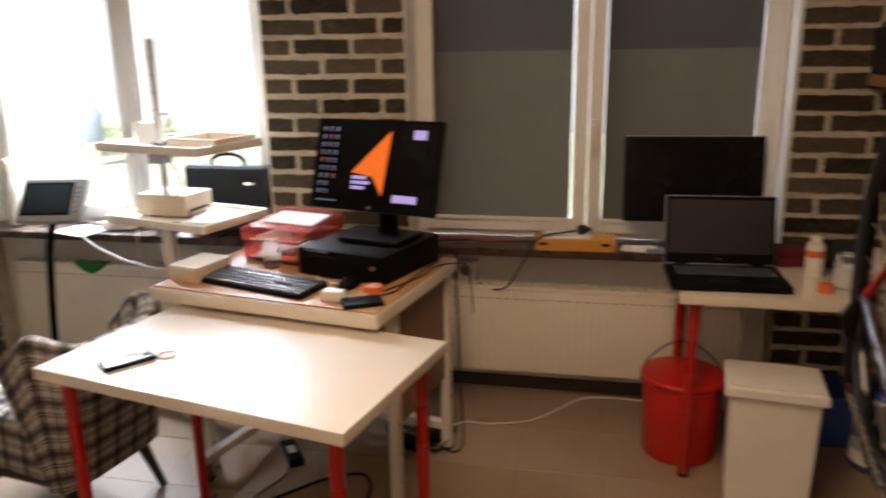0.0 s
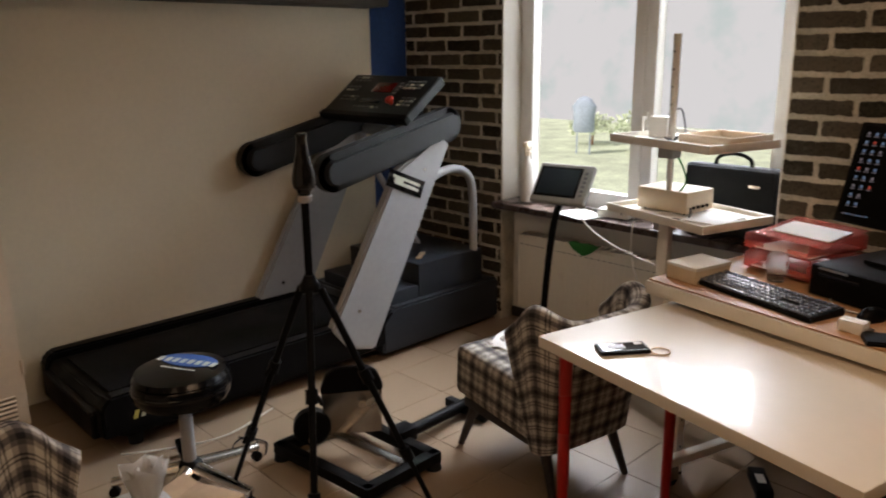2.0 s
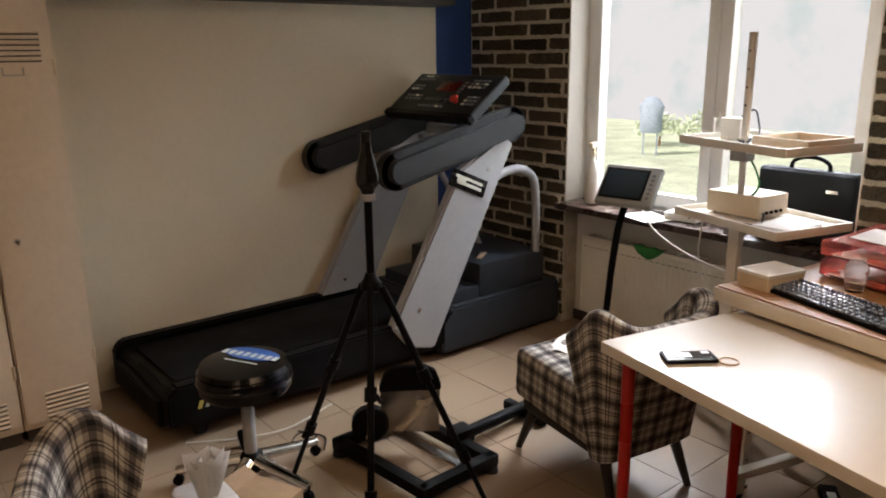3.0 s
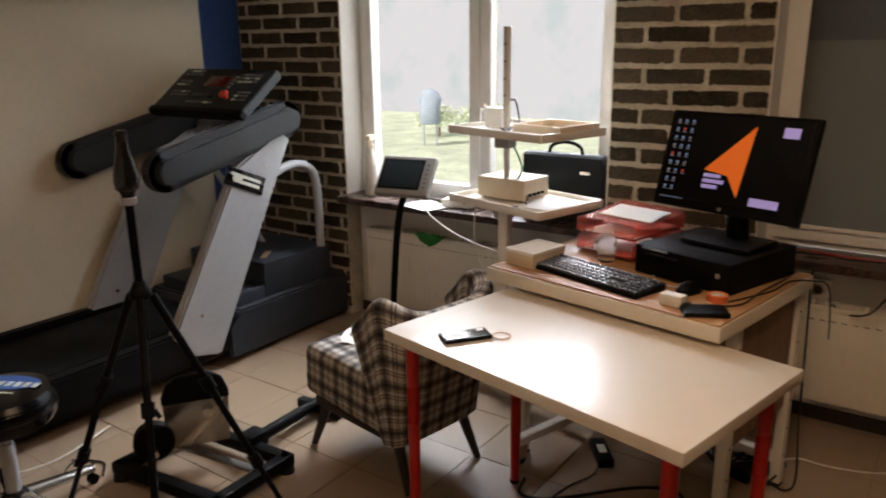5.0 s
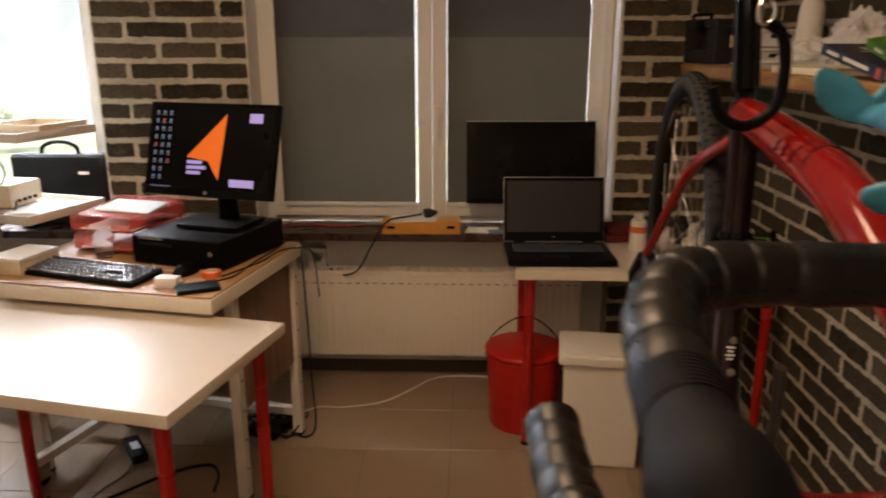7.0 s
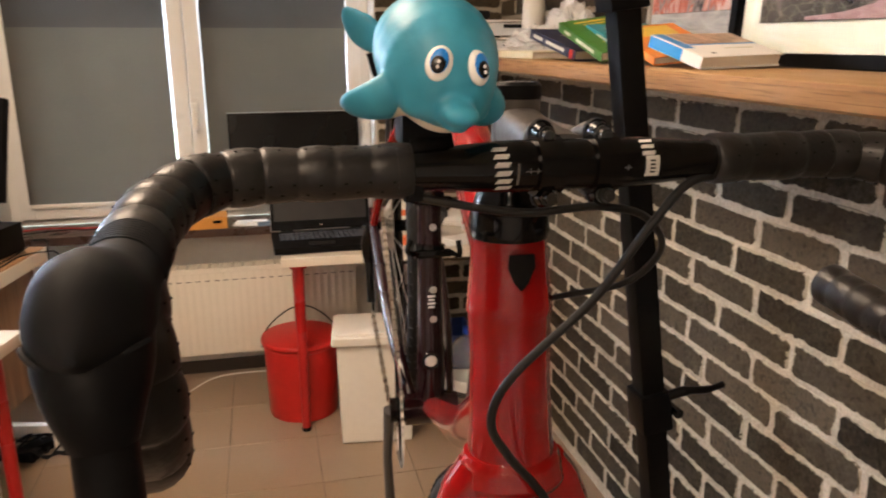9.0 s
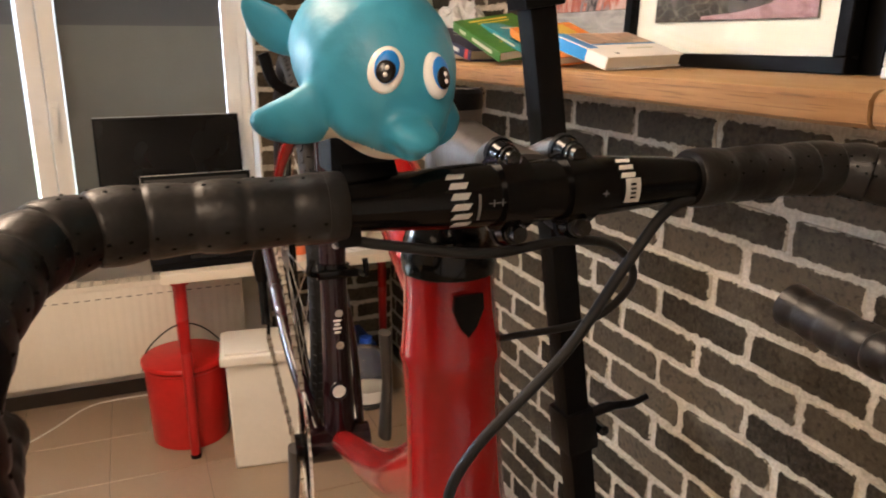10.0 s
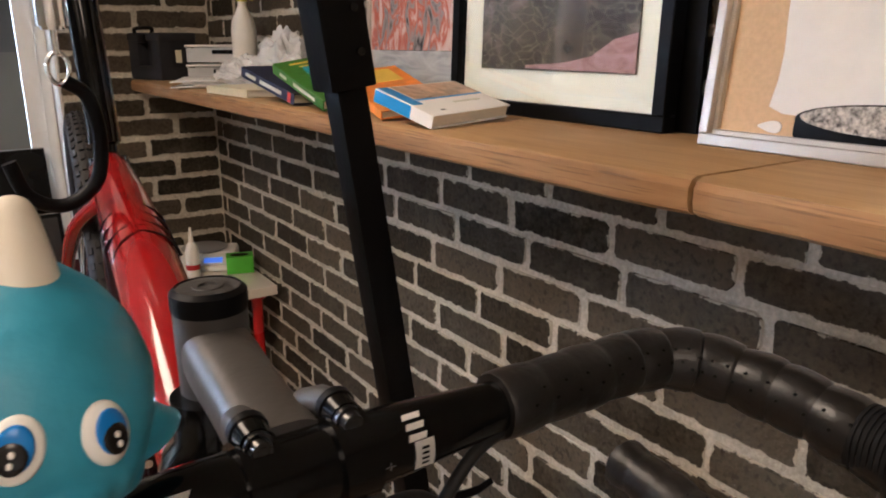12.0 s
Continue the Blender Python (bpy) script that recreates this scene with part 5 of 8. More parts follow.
mouse = thing("computer_mouse", pose(-0.44, 2.585, 0.801, 0, 0, -20), "black computer mouse beside the keyboard", "mouse")
part("shell", moved(bm_ball(0.03, 0.055, 0.034), Matrix.Translation((0, 0, 0.004))), BLACK_PLASTIC, mouse)
part("wheel", bm_cone(0.009, 0.009, 0.006, seg=14, m=Matrix.Translation((-0.003, -0.03, 0.03)) @ pose(0, 0, 0, 0, 90)), RUBBER, mouse)
wp = thing("power_adapter", pose(-0.445, 2.445, 0.801, 0, 0, -8), "small white plug-in power adapter lying on the bench", "adapter")
part("body", bm_box(0.07, 0.04, 0.034, (0, 0, 0.0175), 0.004), WHITE_PLASTIC, wp)
part("prong", bm_tube([(0.035, 0.008, 0.018), (0.055, 0.008, 0.018)], 0.0024, 8), CHROME, wp)
part("prong", bm_tube([(0.035, -0.008, 0.018), (0.055, -0.008, 0.018)], 0.0024, 8), CHROME, wp)
tp = thing("tape_roll", pose(-0.345, 2.555, 0.801), "small roll of orange adhesive tape", "tape")
part("tape", bm_lathe([(0.02, 0.0), (0.032, 0.0), (0.032, 0.02), (0.02, 0.02), (0.02, 0.0)], 28), ORANGE, tp)
part("core", bm_lathe([(0.018, 0.0), (0.0195, 0.0), (0.0195, 0.02), (0.018, 0.02), (0.018, 0.0)], 28), WHITE_PLASTIC, tp, "white paper core")
solid("wallet", merged(bm_box(0.13, 0.085, 0.009, (0, 0, 0.0045), 0.004), bm_box(0.127, 0.082, 0.005, (0.001, 0.001, 0.0112), 0.0024)), BLACK_PLASTIC, "flat black wallet lying on the bench", "wallet", pose(-0.345, 2.422, 0.801, 0, 0, 28))
bx = thing("white_box", pose(-1.012, 2.637, 0.801, 0, 0, -13), "low white cardboard box with a loose lid", "box")
part("body", bm_box(0.126, 0.172, 0.045, (0, 0, 0.0225), 0.002), BEIGE_PLASTIC, bx)
part("lid", bm_box(0.13, 0.176, 0.012, (0.001, 0, 0.051), 0.002), WHITE_PLASTIC, bx, "white lid")
solid("cable", bm_tube(smooth_path([(-0.66, 2.715, 0.806), (-0.6, 2.728, 0.804), (-0.52, 2.722, 0.804), (-0.46, 2.7, 0.804), (-0.43, 2.675, 0.804)], 6), 0.0022, 8), CABLE_W, "thin white cable lying in front of the computer", "cable")
solid("cable", bm_tube(smooth_path([(-0.31, 2.55, 0.804), (-0.27, 2.63, 0.804), (-0.22, 2.74, 0.805), (-0.2, 2.86, 0.804), (-0.14, 2.9, 0.806), (-0.09, 2.93, 0.78), (-0.075, 2.95, 0.6)], 6), 0.0026, 8), CABLE_B, "black cable running over the bench edge", "cable")

# red letter trays
trays = thing("letter_trays", on_bench(-0.19, 0.2, 0.801, -4), "stack of red translucent letter trays holding white paper", "letter tray")
for k in range(2):
    z = 0.012 + 0.075 * k
    w, d = 0.25, 0.32
    bm = merged(bm_box(w, d, 0.003, (0, 0, z)), bm_box(0.003, d, 0.05, (-w / 2, 0, z + 0.024)), bm_box(0.003, d, 0.05, (w / 2, 0, z + 0.024)), bm_box(w, 0.003, 0.05, (0, d / 2, z + 0.024)), bm_box(w * 0.3, 0.003, 0.025, (-w * 0.34, -d / 2, z + 0.012)), bm_box(w * 0.3, 0.003, 0.025, (w * 0.34, -d / 2, z + 0.012)))
    tr = part("tray", bm, RED_ACRYLIC, trays)
    tr.location = (0.012 * k, -0.02 * k, 0)
    for n in range(3):
        part("sheet", bm_box(0.205, 0.287, 0.0016, m=Matrix.Translation((0.012 * k + 0.004 * n, -0.01 - 0.006 * n, z + 0.004 + 0.0022 * n)) @ pose(0, 0, 0, 0, 0, 3 * n - 2)), PAPER, tr)
    for x in (-0.12, 0.12):
        for y in (-0.14, 0.14):
            part("post", bm_cone(0.004, 0.004, 0.025 if k else 0.014, (x, y, 0.062 if k else 0.0), 8), RED_ACRYLIC, trays)
part("loose_tray", bm_box(0.255, 0.3, 0.004, m=Matrix.Translation((0.02, -0.01, 0.142)) @ pose(0, 0, 0, 3, 2, 8)), RED_ACRYLIC, trays)
part("sheet", bm_box(0.21, 0.16, 0.003, m=Matrix.Translation((0.03, -0.02, 0.147)) @ pose(0, 0, 0, 3, 2, 8)), PAPER, trays, "white sheet of paper on top")
solid("plastic_cup", bm_lathe([(0.0, 0.0), (0.026, 0.0), (0.028, 0.004), (0.037, 0.07), (0.035, 0.085), (0.022, 0.1), (0.0, 0.104)], 24), CLEAR, "crumpled clear plastic cup with a domed lid", "cup", pose(-0.80, 2.775, 0.801))

# cables on and behind the bench
for pts, r, mat, lab in (
        ([(-0.60, 2.70, 0.806), (-0.55, 2.62, 0.806), (-0.47, 2.60, 0.806), (-0.40, 2.63, 0.806), (-0.36, 2.6, 0.806)], 0.0025, CABLE_W, "thin white cable across the bench"),
        ([(-0.33, 2.48, 0.805), (-0.27, 2.55, 0.806), (-0.25, 2.7, 0.806), (-0.22, 2.85, 0.806), (-0.2, 2.98, 0.81)], 0.0025, CABLE_B, "thin black cable along the bench edge"),
        ([(-0.2, 3.02, 0.82), (-0.16, 3.05, 0.81), (-0.165, 3.07, 0.75), (-0.16, 3.09, 0.5), (-0.15, 3.08, 0.2), (-0.13, 3.02, 0.02), (-0.15, 2.94, 0.006), (-0.22, 2.97, 0.006)], 0.004, CABLE_B, "black cable hanging down the bench leg"),
        ([(-0.18, 3.59, 0.55), (-0.1, 3.5, 0.52), (0.0, 3.42, 0.56), (0.08, 3.37, 0.7), (0.14, 3.395, 0.79), (0.22, 3.43, 0.805), (0.29, 3.46, 0.81)], 0.004, CABLE_B, "black power cable from the wall socket to the sill"),
        ([(-0.4, 3.45, 0.741), (-0.2, 3.5, 0.743), (-0.1, 3.47, 0.745), (0.05, 3.52, 0.741), (0.12, 3.5, 0.745)], 0.003, CABLE_B, "black cable lying on the sill"),
        ([(-0.4, 3.52, 0.739), (-0.28, 3.55, 0.741), (-0.12, 3.53, 0.739), (0.05, 3.54, 0.739)], 0.003, RED_STEEL, "red cable lying on the sill"),
        ([(-0.22, 3.08, 0.03), (-0.15, 3.19, 0.01), (-0.05, 3.2, 0.005), (0.11, 3.25, 0.005), (0.22, 3.36, 0.005), (0.33, 3.5, 0.005), (0.45, 3.535, 0.005), (0.62, 3.53, 0.005)], 0.0035, CABLE_W, "white cable across the floor"),
        ([(-0.95, 2.47, 0.02), (-0.93, 2.4, 0.006), (-0.85, 2.41, 0.005), (-0.75, 2.5, 0.005), (-0.6, 2.66, 0.005), (-0.48, 2.72, 0.005), (-0.42, 2.66, 0.005), (-0.4, 2.55, 0.006)], 0.006, CABLE_B, "thick black cable on the tiles"),
        ([(-0.78, 2.77, 0.02), (-0.76, 2.66, 0.006), (-0.8, 2.55, 0.005), (-0.82, 2.45, 0.005)], 0.003, CABLE_B, "adapter cable on the tiles"),
        ([(-2.5, 1.62, 0.004), (-2.42, 1.66, 0.004), (-2.36, 1.6, 0.004), (-2.42, 1.55, 0.006), (-2.47, 1.62, 0.008), (-2.38, 1.68, 0.004), (-2.28, 1.62, 0.01)], 0.003, CABLE_B, "coiled black cable on the tiles"),
        ([(-2.68, 1.2, 0.02), (-2.6, 1.4, 0.005), (-2.55, 1.6, 0.005), (-2.6, 1.85, 0.02)], 0.004, CABLE_W, "pale cable beside the treadmill")):
    o = Vector(pts[-1])
    ob = solid("cable", moved(bm_tube(smooth_path(pts, 7), r, 8), Matrix.Translation(-o)), mat, lab, "cable", Matrix.Translation(o), "loose cables")

# tangle under the bench
strip = thing("power_strip", pose(-0.39, 3.16, 0.0, 0, 0, -14), "white power strip with a red switch on the floor", "power strip")
part("body", bm_box(0.3, 0.055, 0.04, (0, 0, 0.02), 0.006), WHITE_PLASTIC, strip)
part("switch", bm_box(0.02, 0.026, 0.008, (0.125, 0, 0.042), 0.003), material("glowing_red_switch", (0.6, 0.02, 0.01), 0.4, emit=((1.0, 0.05, 0.02), 0.7)), strip, "lit red switch")
for k in range(4):
    part("socket", bm_cone(0.019, 0.019, 0.003, (-0.1 + 0.055 * k, 0, 0.0395), 16), BEIGE_PLASTIC, strip)
for k, (x, y, a) in enumerate(((-0.26, 3.02, 40), (-0.33, 2.96, -20))):
    tr = thing("power_brick", pose(x, y, 0, 0, 0, a), "black power brick on the floor under the bench", "power brick", "power bricks")
    part("body", bm_box(0.14, 0.06, 0.034, (0, 0, 0.017), 0.006), BLACK_PLASTIC, tr)
    part("lead", bm_tube(smooth_path([(0.07, 0, 0.017), (0.11, 0.01, 0.012), (0.13, 0.06, 0.006), (0.08, 0.1, 0.006), (0.0, 0.09, 0.006)], 6), 0.004, 8), CABLE_B, tr)
rng2 = random.Random(8)
for k in range(5):
    c = Vector((-0.32 + rng2.uniform(-0.1, 0.12), 2.98 + rng2.uniform(-0.12, 0.12), 0))
    pts = [(0.09 * math.cos(a) * rng2.uniform(0.6, 1.2), 0.08 * math.sin(a) * rng2.uniform(0.6, 1.2), 0.006 + 0.05 * rng2.random()) for a in (k + i * 0.9 for i in range(9))]
    solid("cable", bm_tube(smooth_path(pts, 6), 0.0045, 8), CABLE_B, "tangled black mains cable under the bench", "cable", Matrix.Translation(c), "loose cables")
ad = thing("adapter_box", pose(-0.79, 2.8, 0.0, 0, 0, -54), "black mains adapter standing on the tiles", "power brick", "power bricks")
part("body", bm_box(0.17, 0.06, 0.036, (0, 0, 0.018), 0.008), BLACK_PLASTIC, ad)
part("label", bm_box(0.06, 0.03, 0.001, (0, 0, 0.0365)), LABEL_BAR, ad)
st2 = thing("wall_socket", pose(-0.205, 3.6, 0.58), "white double wall socket", "socket")
part("plate", bm_box(0.085, 0.04, 0.085, (0, -0.021, 0), 0.006), WHITE_PLASTIC, st2)
part("face", bm_lathe([(0.026, 0.0), (0.026, 0.002), (0.019, 0.002), (0.018, -0.006), (0.0, -0.006)], 24, Matrix.Translation((0, -0.041, 0)) @ pose(0, 0, 0, 90)), BEIGE_PLASTIC, st2)

# ---- on the front table ----
ph = thing("phone", pose(-0.911, 2.02, 0.736, 0, 0, 53), "black phone case with cutouts and a ring on the table", "phone")
part("case", bm_box(0.145, 0.07, 0.011, (0, 0, 0.0056), 0.005), BLACK_PLASTIC, ph)
part("glass", bm_box(0.13, 0.056, 0.001, (0, 0, 0.0115)), BLACK_GLOSS, ph)
part("card", bm_box(0.05, 0.03, 0.0012, (-0.02, 0.0, 0.0125)), GREY_STEEL, ph)
part("camera_window", bm_box(0.022, 0.016, 0.0015, (0.05, 0.016, 0.0125), 0.0005), WHITE_PRINT, ph)
solid("ring_band", bm_tube([(0.026 * math.cos(a), 0.026 * math.sin(a), 0.0025) for a in (math.tau * k / 28 for k in range(29))], 0.0022, 8), BEIGE_FRAME, "pale rubber band beside the phone", "band", pose(-0.828, 2.085, 0.7355))

# ---- under the shaded window ----
TB = 0.7365
lap = thing("laptop", pose(0.84, 3.08, TB, 0, 0, 1.5), "open black laptop with a dark screen", "laptop")
part("base", bm_box(0.405, 0.265, 0.024, (0, -0.03, 0.013), 0.004), BLACK_PLASTIC, lap)
kbd = part("keyboard_deck", bm_box(0.35, 0.12, 0.002, (0, 0.01, 0.0258)), BLACK_MATT, lap)
for r in range(5):
    for c in range(18):
        k = part("key", bm_box(0.0165, 0.0185, 0.0025, (-0.165 + 0.0194 * c, -0.036 + 0.0225 * r, 0.0278)), KEYCAP, kbd, "", 0)
part("touchpad", bm_box(0.1, 0.055, 0.001, (-0.02, -0.11, 0.0256)), BLACK_GLOSS, lap)
LID = Matrix.Translation((0, 0.104, 0.026)) @ pose(0, 0, 0, -14.5)
lid = part("lid", moved(bm_box(0.405, 0.012, 0.262, (0, 0.006, 0.131), 0.004), LID), GREY_STEEL, lap, "dark grey lid")
part("bezel", moved(bm_box(0.4, 0.002, 0.256, (0, -0.0005, 0.131)), LID), BLACK_PLASTIC, lid)
# dark screen lifted to grey to imitate the bright wall reflected in it
part("screen", moved(bm_box(0.376, 0.002, 0.205, (0, -0.002, 0.143)), LID), material("reflection_grey_screen", (0.02, 0.0195, 0.0195), 0.42, vary=0.1, bump=0.0, spec=0.5), lid)
part("maker_badge", moved(bm_box(0.014, 0.001, 0.004, (0, -0.002, 0.02)), LID), SILVER, lid)
for x in (-0.14, 0.14):
    part("hinge", moved(bm_cone(0.007, 0.007, 0.05, seg=12, m=Matrix.Translation((x - 0.025, 0.106, 0.026)) @ pose(0, 0, 0, 0, 90)), Matrix()), BLACK_MATT, lap)

m2 = thing("monitor", pose(0.765, 3.53, SILL_Z, 0, 0, 2.5), "thin black monitor switched off on the window sill", "monitor")
L2 = Matrix.Translation((0, 0.0, 0.295)) @ pose(0, 0, 0, -8)
part("casing", moved(bm_box(0.566, 0.022, 0.36, (0, 0.012, 0), 0.004), L2), BLACK_PLASTIC, m2)
part("screen", moved(bm_box(0.55, 0.002, 0.328, (0, 0.0, 0.006)), L2), SCREEN, m2)
part("bezel_line", moved(bm_box(0.566, 0.002, 0.004, (0, 0.0005, 0.1795)), L2), GREY_STEEL, m2)
part("stand_column", bm_box(0.07, 0.02, 0.22, (0, 0.04, 0.115), 0.004), BLACK_PLASTIC, m2)
part("stand_base", bm_box(0.22, 0.15, 0.012, (0, 0.02, 0.006), 0.004), BLACK_PLASTIC, m2)

yb = thing("carton", pose(0.285, 3.465, SILL_Z, 0, 0, 2), "flat amber carton with papers on the window sill", "carton")
part("box", bm_box(0.34, 0.13, 0.05, (0, 0, 0.025), 0.002), YELLOW, yb)
for s in (-1, 1):
    part("print_bar", bm_box(0.035, 0.001, 0.012, (0.13 * s, -0.0655, 0.03)), BLACK_MATT, yb)
pile = thing("paper_stack", pose(0.25, 3.47, SILL_Z + 0.051, 0, 0, 4), "few white papers on the carton", "papers")
part("sheet", bm_box(0.2, 0.12, 0.004, m=Matrix.Translation((0, 0, 0.002))), PAPER, pile)
part("sheet", bm_box(0.18, 0.11, 0.003, m=Matrix.Translation((0.01, 0.005, 0.006)) @ pose(0, 0, 0, 0, 0, 9)), PAPER, pile)
plug = thing("plug", pose(0.3, 3.47, SILL_Z + 0.066, 0, 0, 20), "dark blue power plug lying on the papers", "plug")
part("body", bm_lathe([(0.0, 0.0), (0.02, 0.0), (0.022, 0.02), (0.012, 0.045), (0.005, 0.06), (0.0, 0.06)], 16, pose(0, 0, 0.012, 0, 90)), CASE_BLACK, plug)
part("pin", bm_tube([(0, 0.008, 0.012), (-0.02, 0.008, 0.012)], 0.0024, 8), CHROME, plug)
part("pin", bm_tube([(0, -0.008, 0.012), (-0.02, -0.008, 0.012)], 0.0024, 8), CHROME, plug)
pile = thing("paper_stack", pose(0.55, 3.47, SILL_Z, 0, 0, -8), "white leaflets lying on the sill", "papers")
part("sheet", bm_box(0.13, 0.09, 0.006, m=Matrix.Translation((0, 0, 0.003))), PAPER, pile)
part("sheet", bm_box(0.09, 0.05, 0.008, m=Matrix.Translation((0.03, 0.0, 0.01)) @ pose(0, 0, 0, 0, 0, 15)), PAPER, pile)
solid("notepad", bm_box(0.08, 0.06, 0.012, (0, 0, 0.006), 0.002), material("blue_grey_pad", (0.16, 0.22, 0.3), 0.6), "small blue-grey notepad on the sill", "notepad", pose(0.62, 3.44, SILL_Z, 0, 0, 5))


def pot(name, m, profile, mat, label, category, extra=()):
    t = thing(name, m, label, category)
    part("body", bm_lathe(profile, 24), mat, t)
    for nm, pr, mt in extra:
        part(nm, bm_lathe(pr, 24), mt, t)
    return t


pot("spray_can", pose(1.17, 3.17, TB), [(0.0, 0.0), (0.033, 0.0), (0.033, 0.11), (0.028, 0.125), (0.0, 0.127)], WHITE_PLASTIC, "white can with an orange band beside the laptop", "can", (("band", [(0.0335, 0.075), (0.0338, 0.075), (0.0338, 0.1), (0.0335, 0.1)], ORANGE), ("cap", [(0.0, 0.127), (0.02, 0.127), (0.02, 0.15), (0.0, 0.152)], WHITE_PLASTIC)))
pot("jar", pose(1.16, 2.97, TB), [(0.0, 0.0), (0.026, 0.0), (0.027, 0.02), (0.026, 0.03), (0.0, 0.03)], ORANGE, "small orange pot on the table", "pot")
pot("jar", pose(1.24, 3.04, TB), [(0.0, 0.0), (0.036, 0.0), (0.04, 0.01), (0.04, 0.09), (0.035, 0.1), (0.035, 0.12), (0.0, 0.12)], CLEAR, "clear plastic jar with white content", "jar", (("content", [(0.0, 0.003), (0.034, 0.003), (0.037, 0.075), (0.0, 0.075)], PAPER),))
solid("folded_cloth", merged(bm_box(0.14, 0.16, 0.03, (0, 0, 0.015), 0.01), bm_box(0.13, 0.14, 0.025, (0.005, 0.01, 0.042), 0.01)), material("dark_red_cloth", (0.12, 0.012, 0.014), 0.9, bump=0.6), "dark red folded cloth behind the laptop", "cloth", pose(1.12, 3.36, TB, 0, 0, 10))
solid("tool_bag", merged(bm_box(0.2, 0.14, 0.06, (0, 0, 0.03), 0.02), bm_box(0.1, 0.1, 0.05, (0.03, 0.01, 0.07), 0.02)), CASE_BLACK, "black soft tool bag on the table", "bag", pose(1.3, 3.33, TB, 0, 0, -10))
pile = thing("paper_stack", pose(1.38, 2.98, TB, 0, 0, 12), "white papers lying on the table", "papers")
part("sheet", bm_box(0.2, 0.14, 0.003, m=Matrix.Translation((0, 0, 0.0015))), PAPER, pile)
part("sheet", bm_box(0.15, 0.1, 0.003, m=Matrix.Translation((0.02, 0.01, 0.005)) @ pose(0, 0, 0, 0, 0, 20)), PAPER, pile)
sc = thing("kitchen_scale", pose(1.53, 3.29, TB, 0, 0, -24), "white bench scale with a blue display", "scale")
part("body", bm_prism([(-0.13, 0.0), (0.13, 0.0), (0.13, 0.045), (-0.07, 0.045), (-0.13, 0.02)], 0.26, pose(0, 0, 0, 0, 0, 90) @ Matrix.Translation((0, -0.13, 0)), 0.005), WHITE_PLASTIC, sc)
part("pan", bm_lathe([(0.0, 0.05), (0.09, 0.05), (0.092, 0.053), (0.088, 0.056), (0.0, 0.054)], 32, Matrix.Translation((0.0, 0.05, 0.0))), GREY_STEEL, sc)
part("display", bm_box(0.07, 0.03, 0.002, m=Matrix.Translation((0.05, -0.095, 0.036)) @ pose(0, 0, 0, 22)), LCD_BLUE, sc, "blue display")
gb = thing("green_box", pose(1.615, 3.1, TB, 0, 0, -18), "bright green cardboard box with an open top", "box")
part("carton", bm_box(0.1, 0.08, 0.065, (0, 0, 0.0325), 0.002), GREEN, gb)
part("opening", bm_ball(0.035, 0.02, 0.003, (0, 0, 0.065)), BLACK_MATT, gb)
pot("glue_bottle", pose(1.445, 3.13, TB), [(0.0, 0.0), (0.024, 0.0), (0.026, 0.005), (0.026, 0.1), (0.02, 0.125), (0.01, 0.135), (0.009, 0.15), (0.004, 0.19), (0.0, 0.19)], WHITE_PLASTIC, "white glue bottle with a pointed nozzle", "bottle", (("label", [(0.0262, 0.03), (0.0264, 0.03), (0.0264, 0.05), (0.0262, 0.05)], RED_STEEL),))

# bins under and before the table
bk = thing("bucket", pose(0.728, 3.13, 0), "red enamelled bucket with a flat lid", "bucket")
part("body", bm_lathe([(0.0, 0.0), (0.14, 0.0), (0.142, 0.004), (0.152, 0.3), (0.158, 0.305), (0.158, 0.312), (0.15, 0.312), (0.148, 0.3), (0.138, 0.01), (0.0, 0.01)], 40), RED_BIN, bk)
part("lid", bm_lathe([(0.0, 0.345), (0.04, 0.344), (0.13, 0.338), (0.157, 0.334), (0.162, 0.328), (0.162, 0.318), (0.156, 0.318), (0.15, 0.326), (0.0, 0.33)], 40), RED_BIN, bk)
# black ring imitates the shade in the gap below the lid
part("gap_shade_ring", bm_lathe([(0.152, 0.3125), (0.157, 0.3125), (0.157, 0.3175), (0.152, 0.3175), (0.152, 0.3125)], 40), BLACK_MATT, bk)
part("bail", bm_tube(smooth_path([(-0.158, 0, 0.29), (-0.13, 0.08, 0.345), (-0.03, 0.14, 0.40), (0.06, 0.13, 0.4), (0.14, 0.07, 0.345), (0.158, 0, 0.29)], 7), 0.003, 8), BLACK_MATT, bk, "thin wire handle")
bn = thing("waste_bin", pose(1.0, 2.868, 0, 0, 0, -7), "white plastic waste bin with a closed lid", "bin")
bm = bm_box(0.29, 0.22, 0.43, (0, 0, 0.215), 0.012, 3)
for v in bm.verts:
    k = 0.93 + 0.07 * v.co.z / 0.43
    v.co.x, v.co.y, v.co.z = v.co.x * k, v.co.y * k, v.co.z * 0.965
part("body", bm, WHITE_PLASTIC, bn)
part("lid", merged(bm_box(0.325, 0.255, 0.035, (0, 0, 0.43), 0.01, 3), bm_box(0.29, 0.22, 0.012, (0, 0, 0.451), 0.005)), WHITE_PLASTIC, bn)
jug = thing("water_jug", pose(1.45, 3.12, 0), "clear plastic water jug with a blue cap on the floor", "jug")
part("body", bm_lathe([(0.0, 0.0), (0.085, 0.0), (0.09, 0.01), (0.09, 0.09), (0.086, 0.1), (0.09, 0.11), (0.088, 0.19), (0.06, 0.24), (0.025, 0.26), (0.025, 0.275), (0.0, 0.275)], 28), CLEAR, jug)
part("cap", bm_lathe([(0.0, 0.276), (0.027, 0.276), (0.027, 0.3), (0.0, 0.302)], 20), material("blue_cap", (0.02, 0.08, 0.5), 0.4), jug, "blue cap")
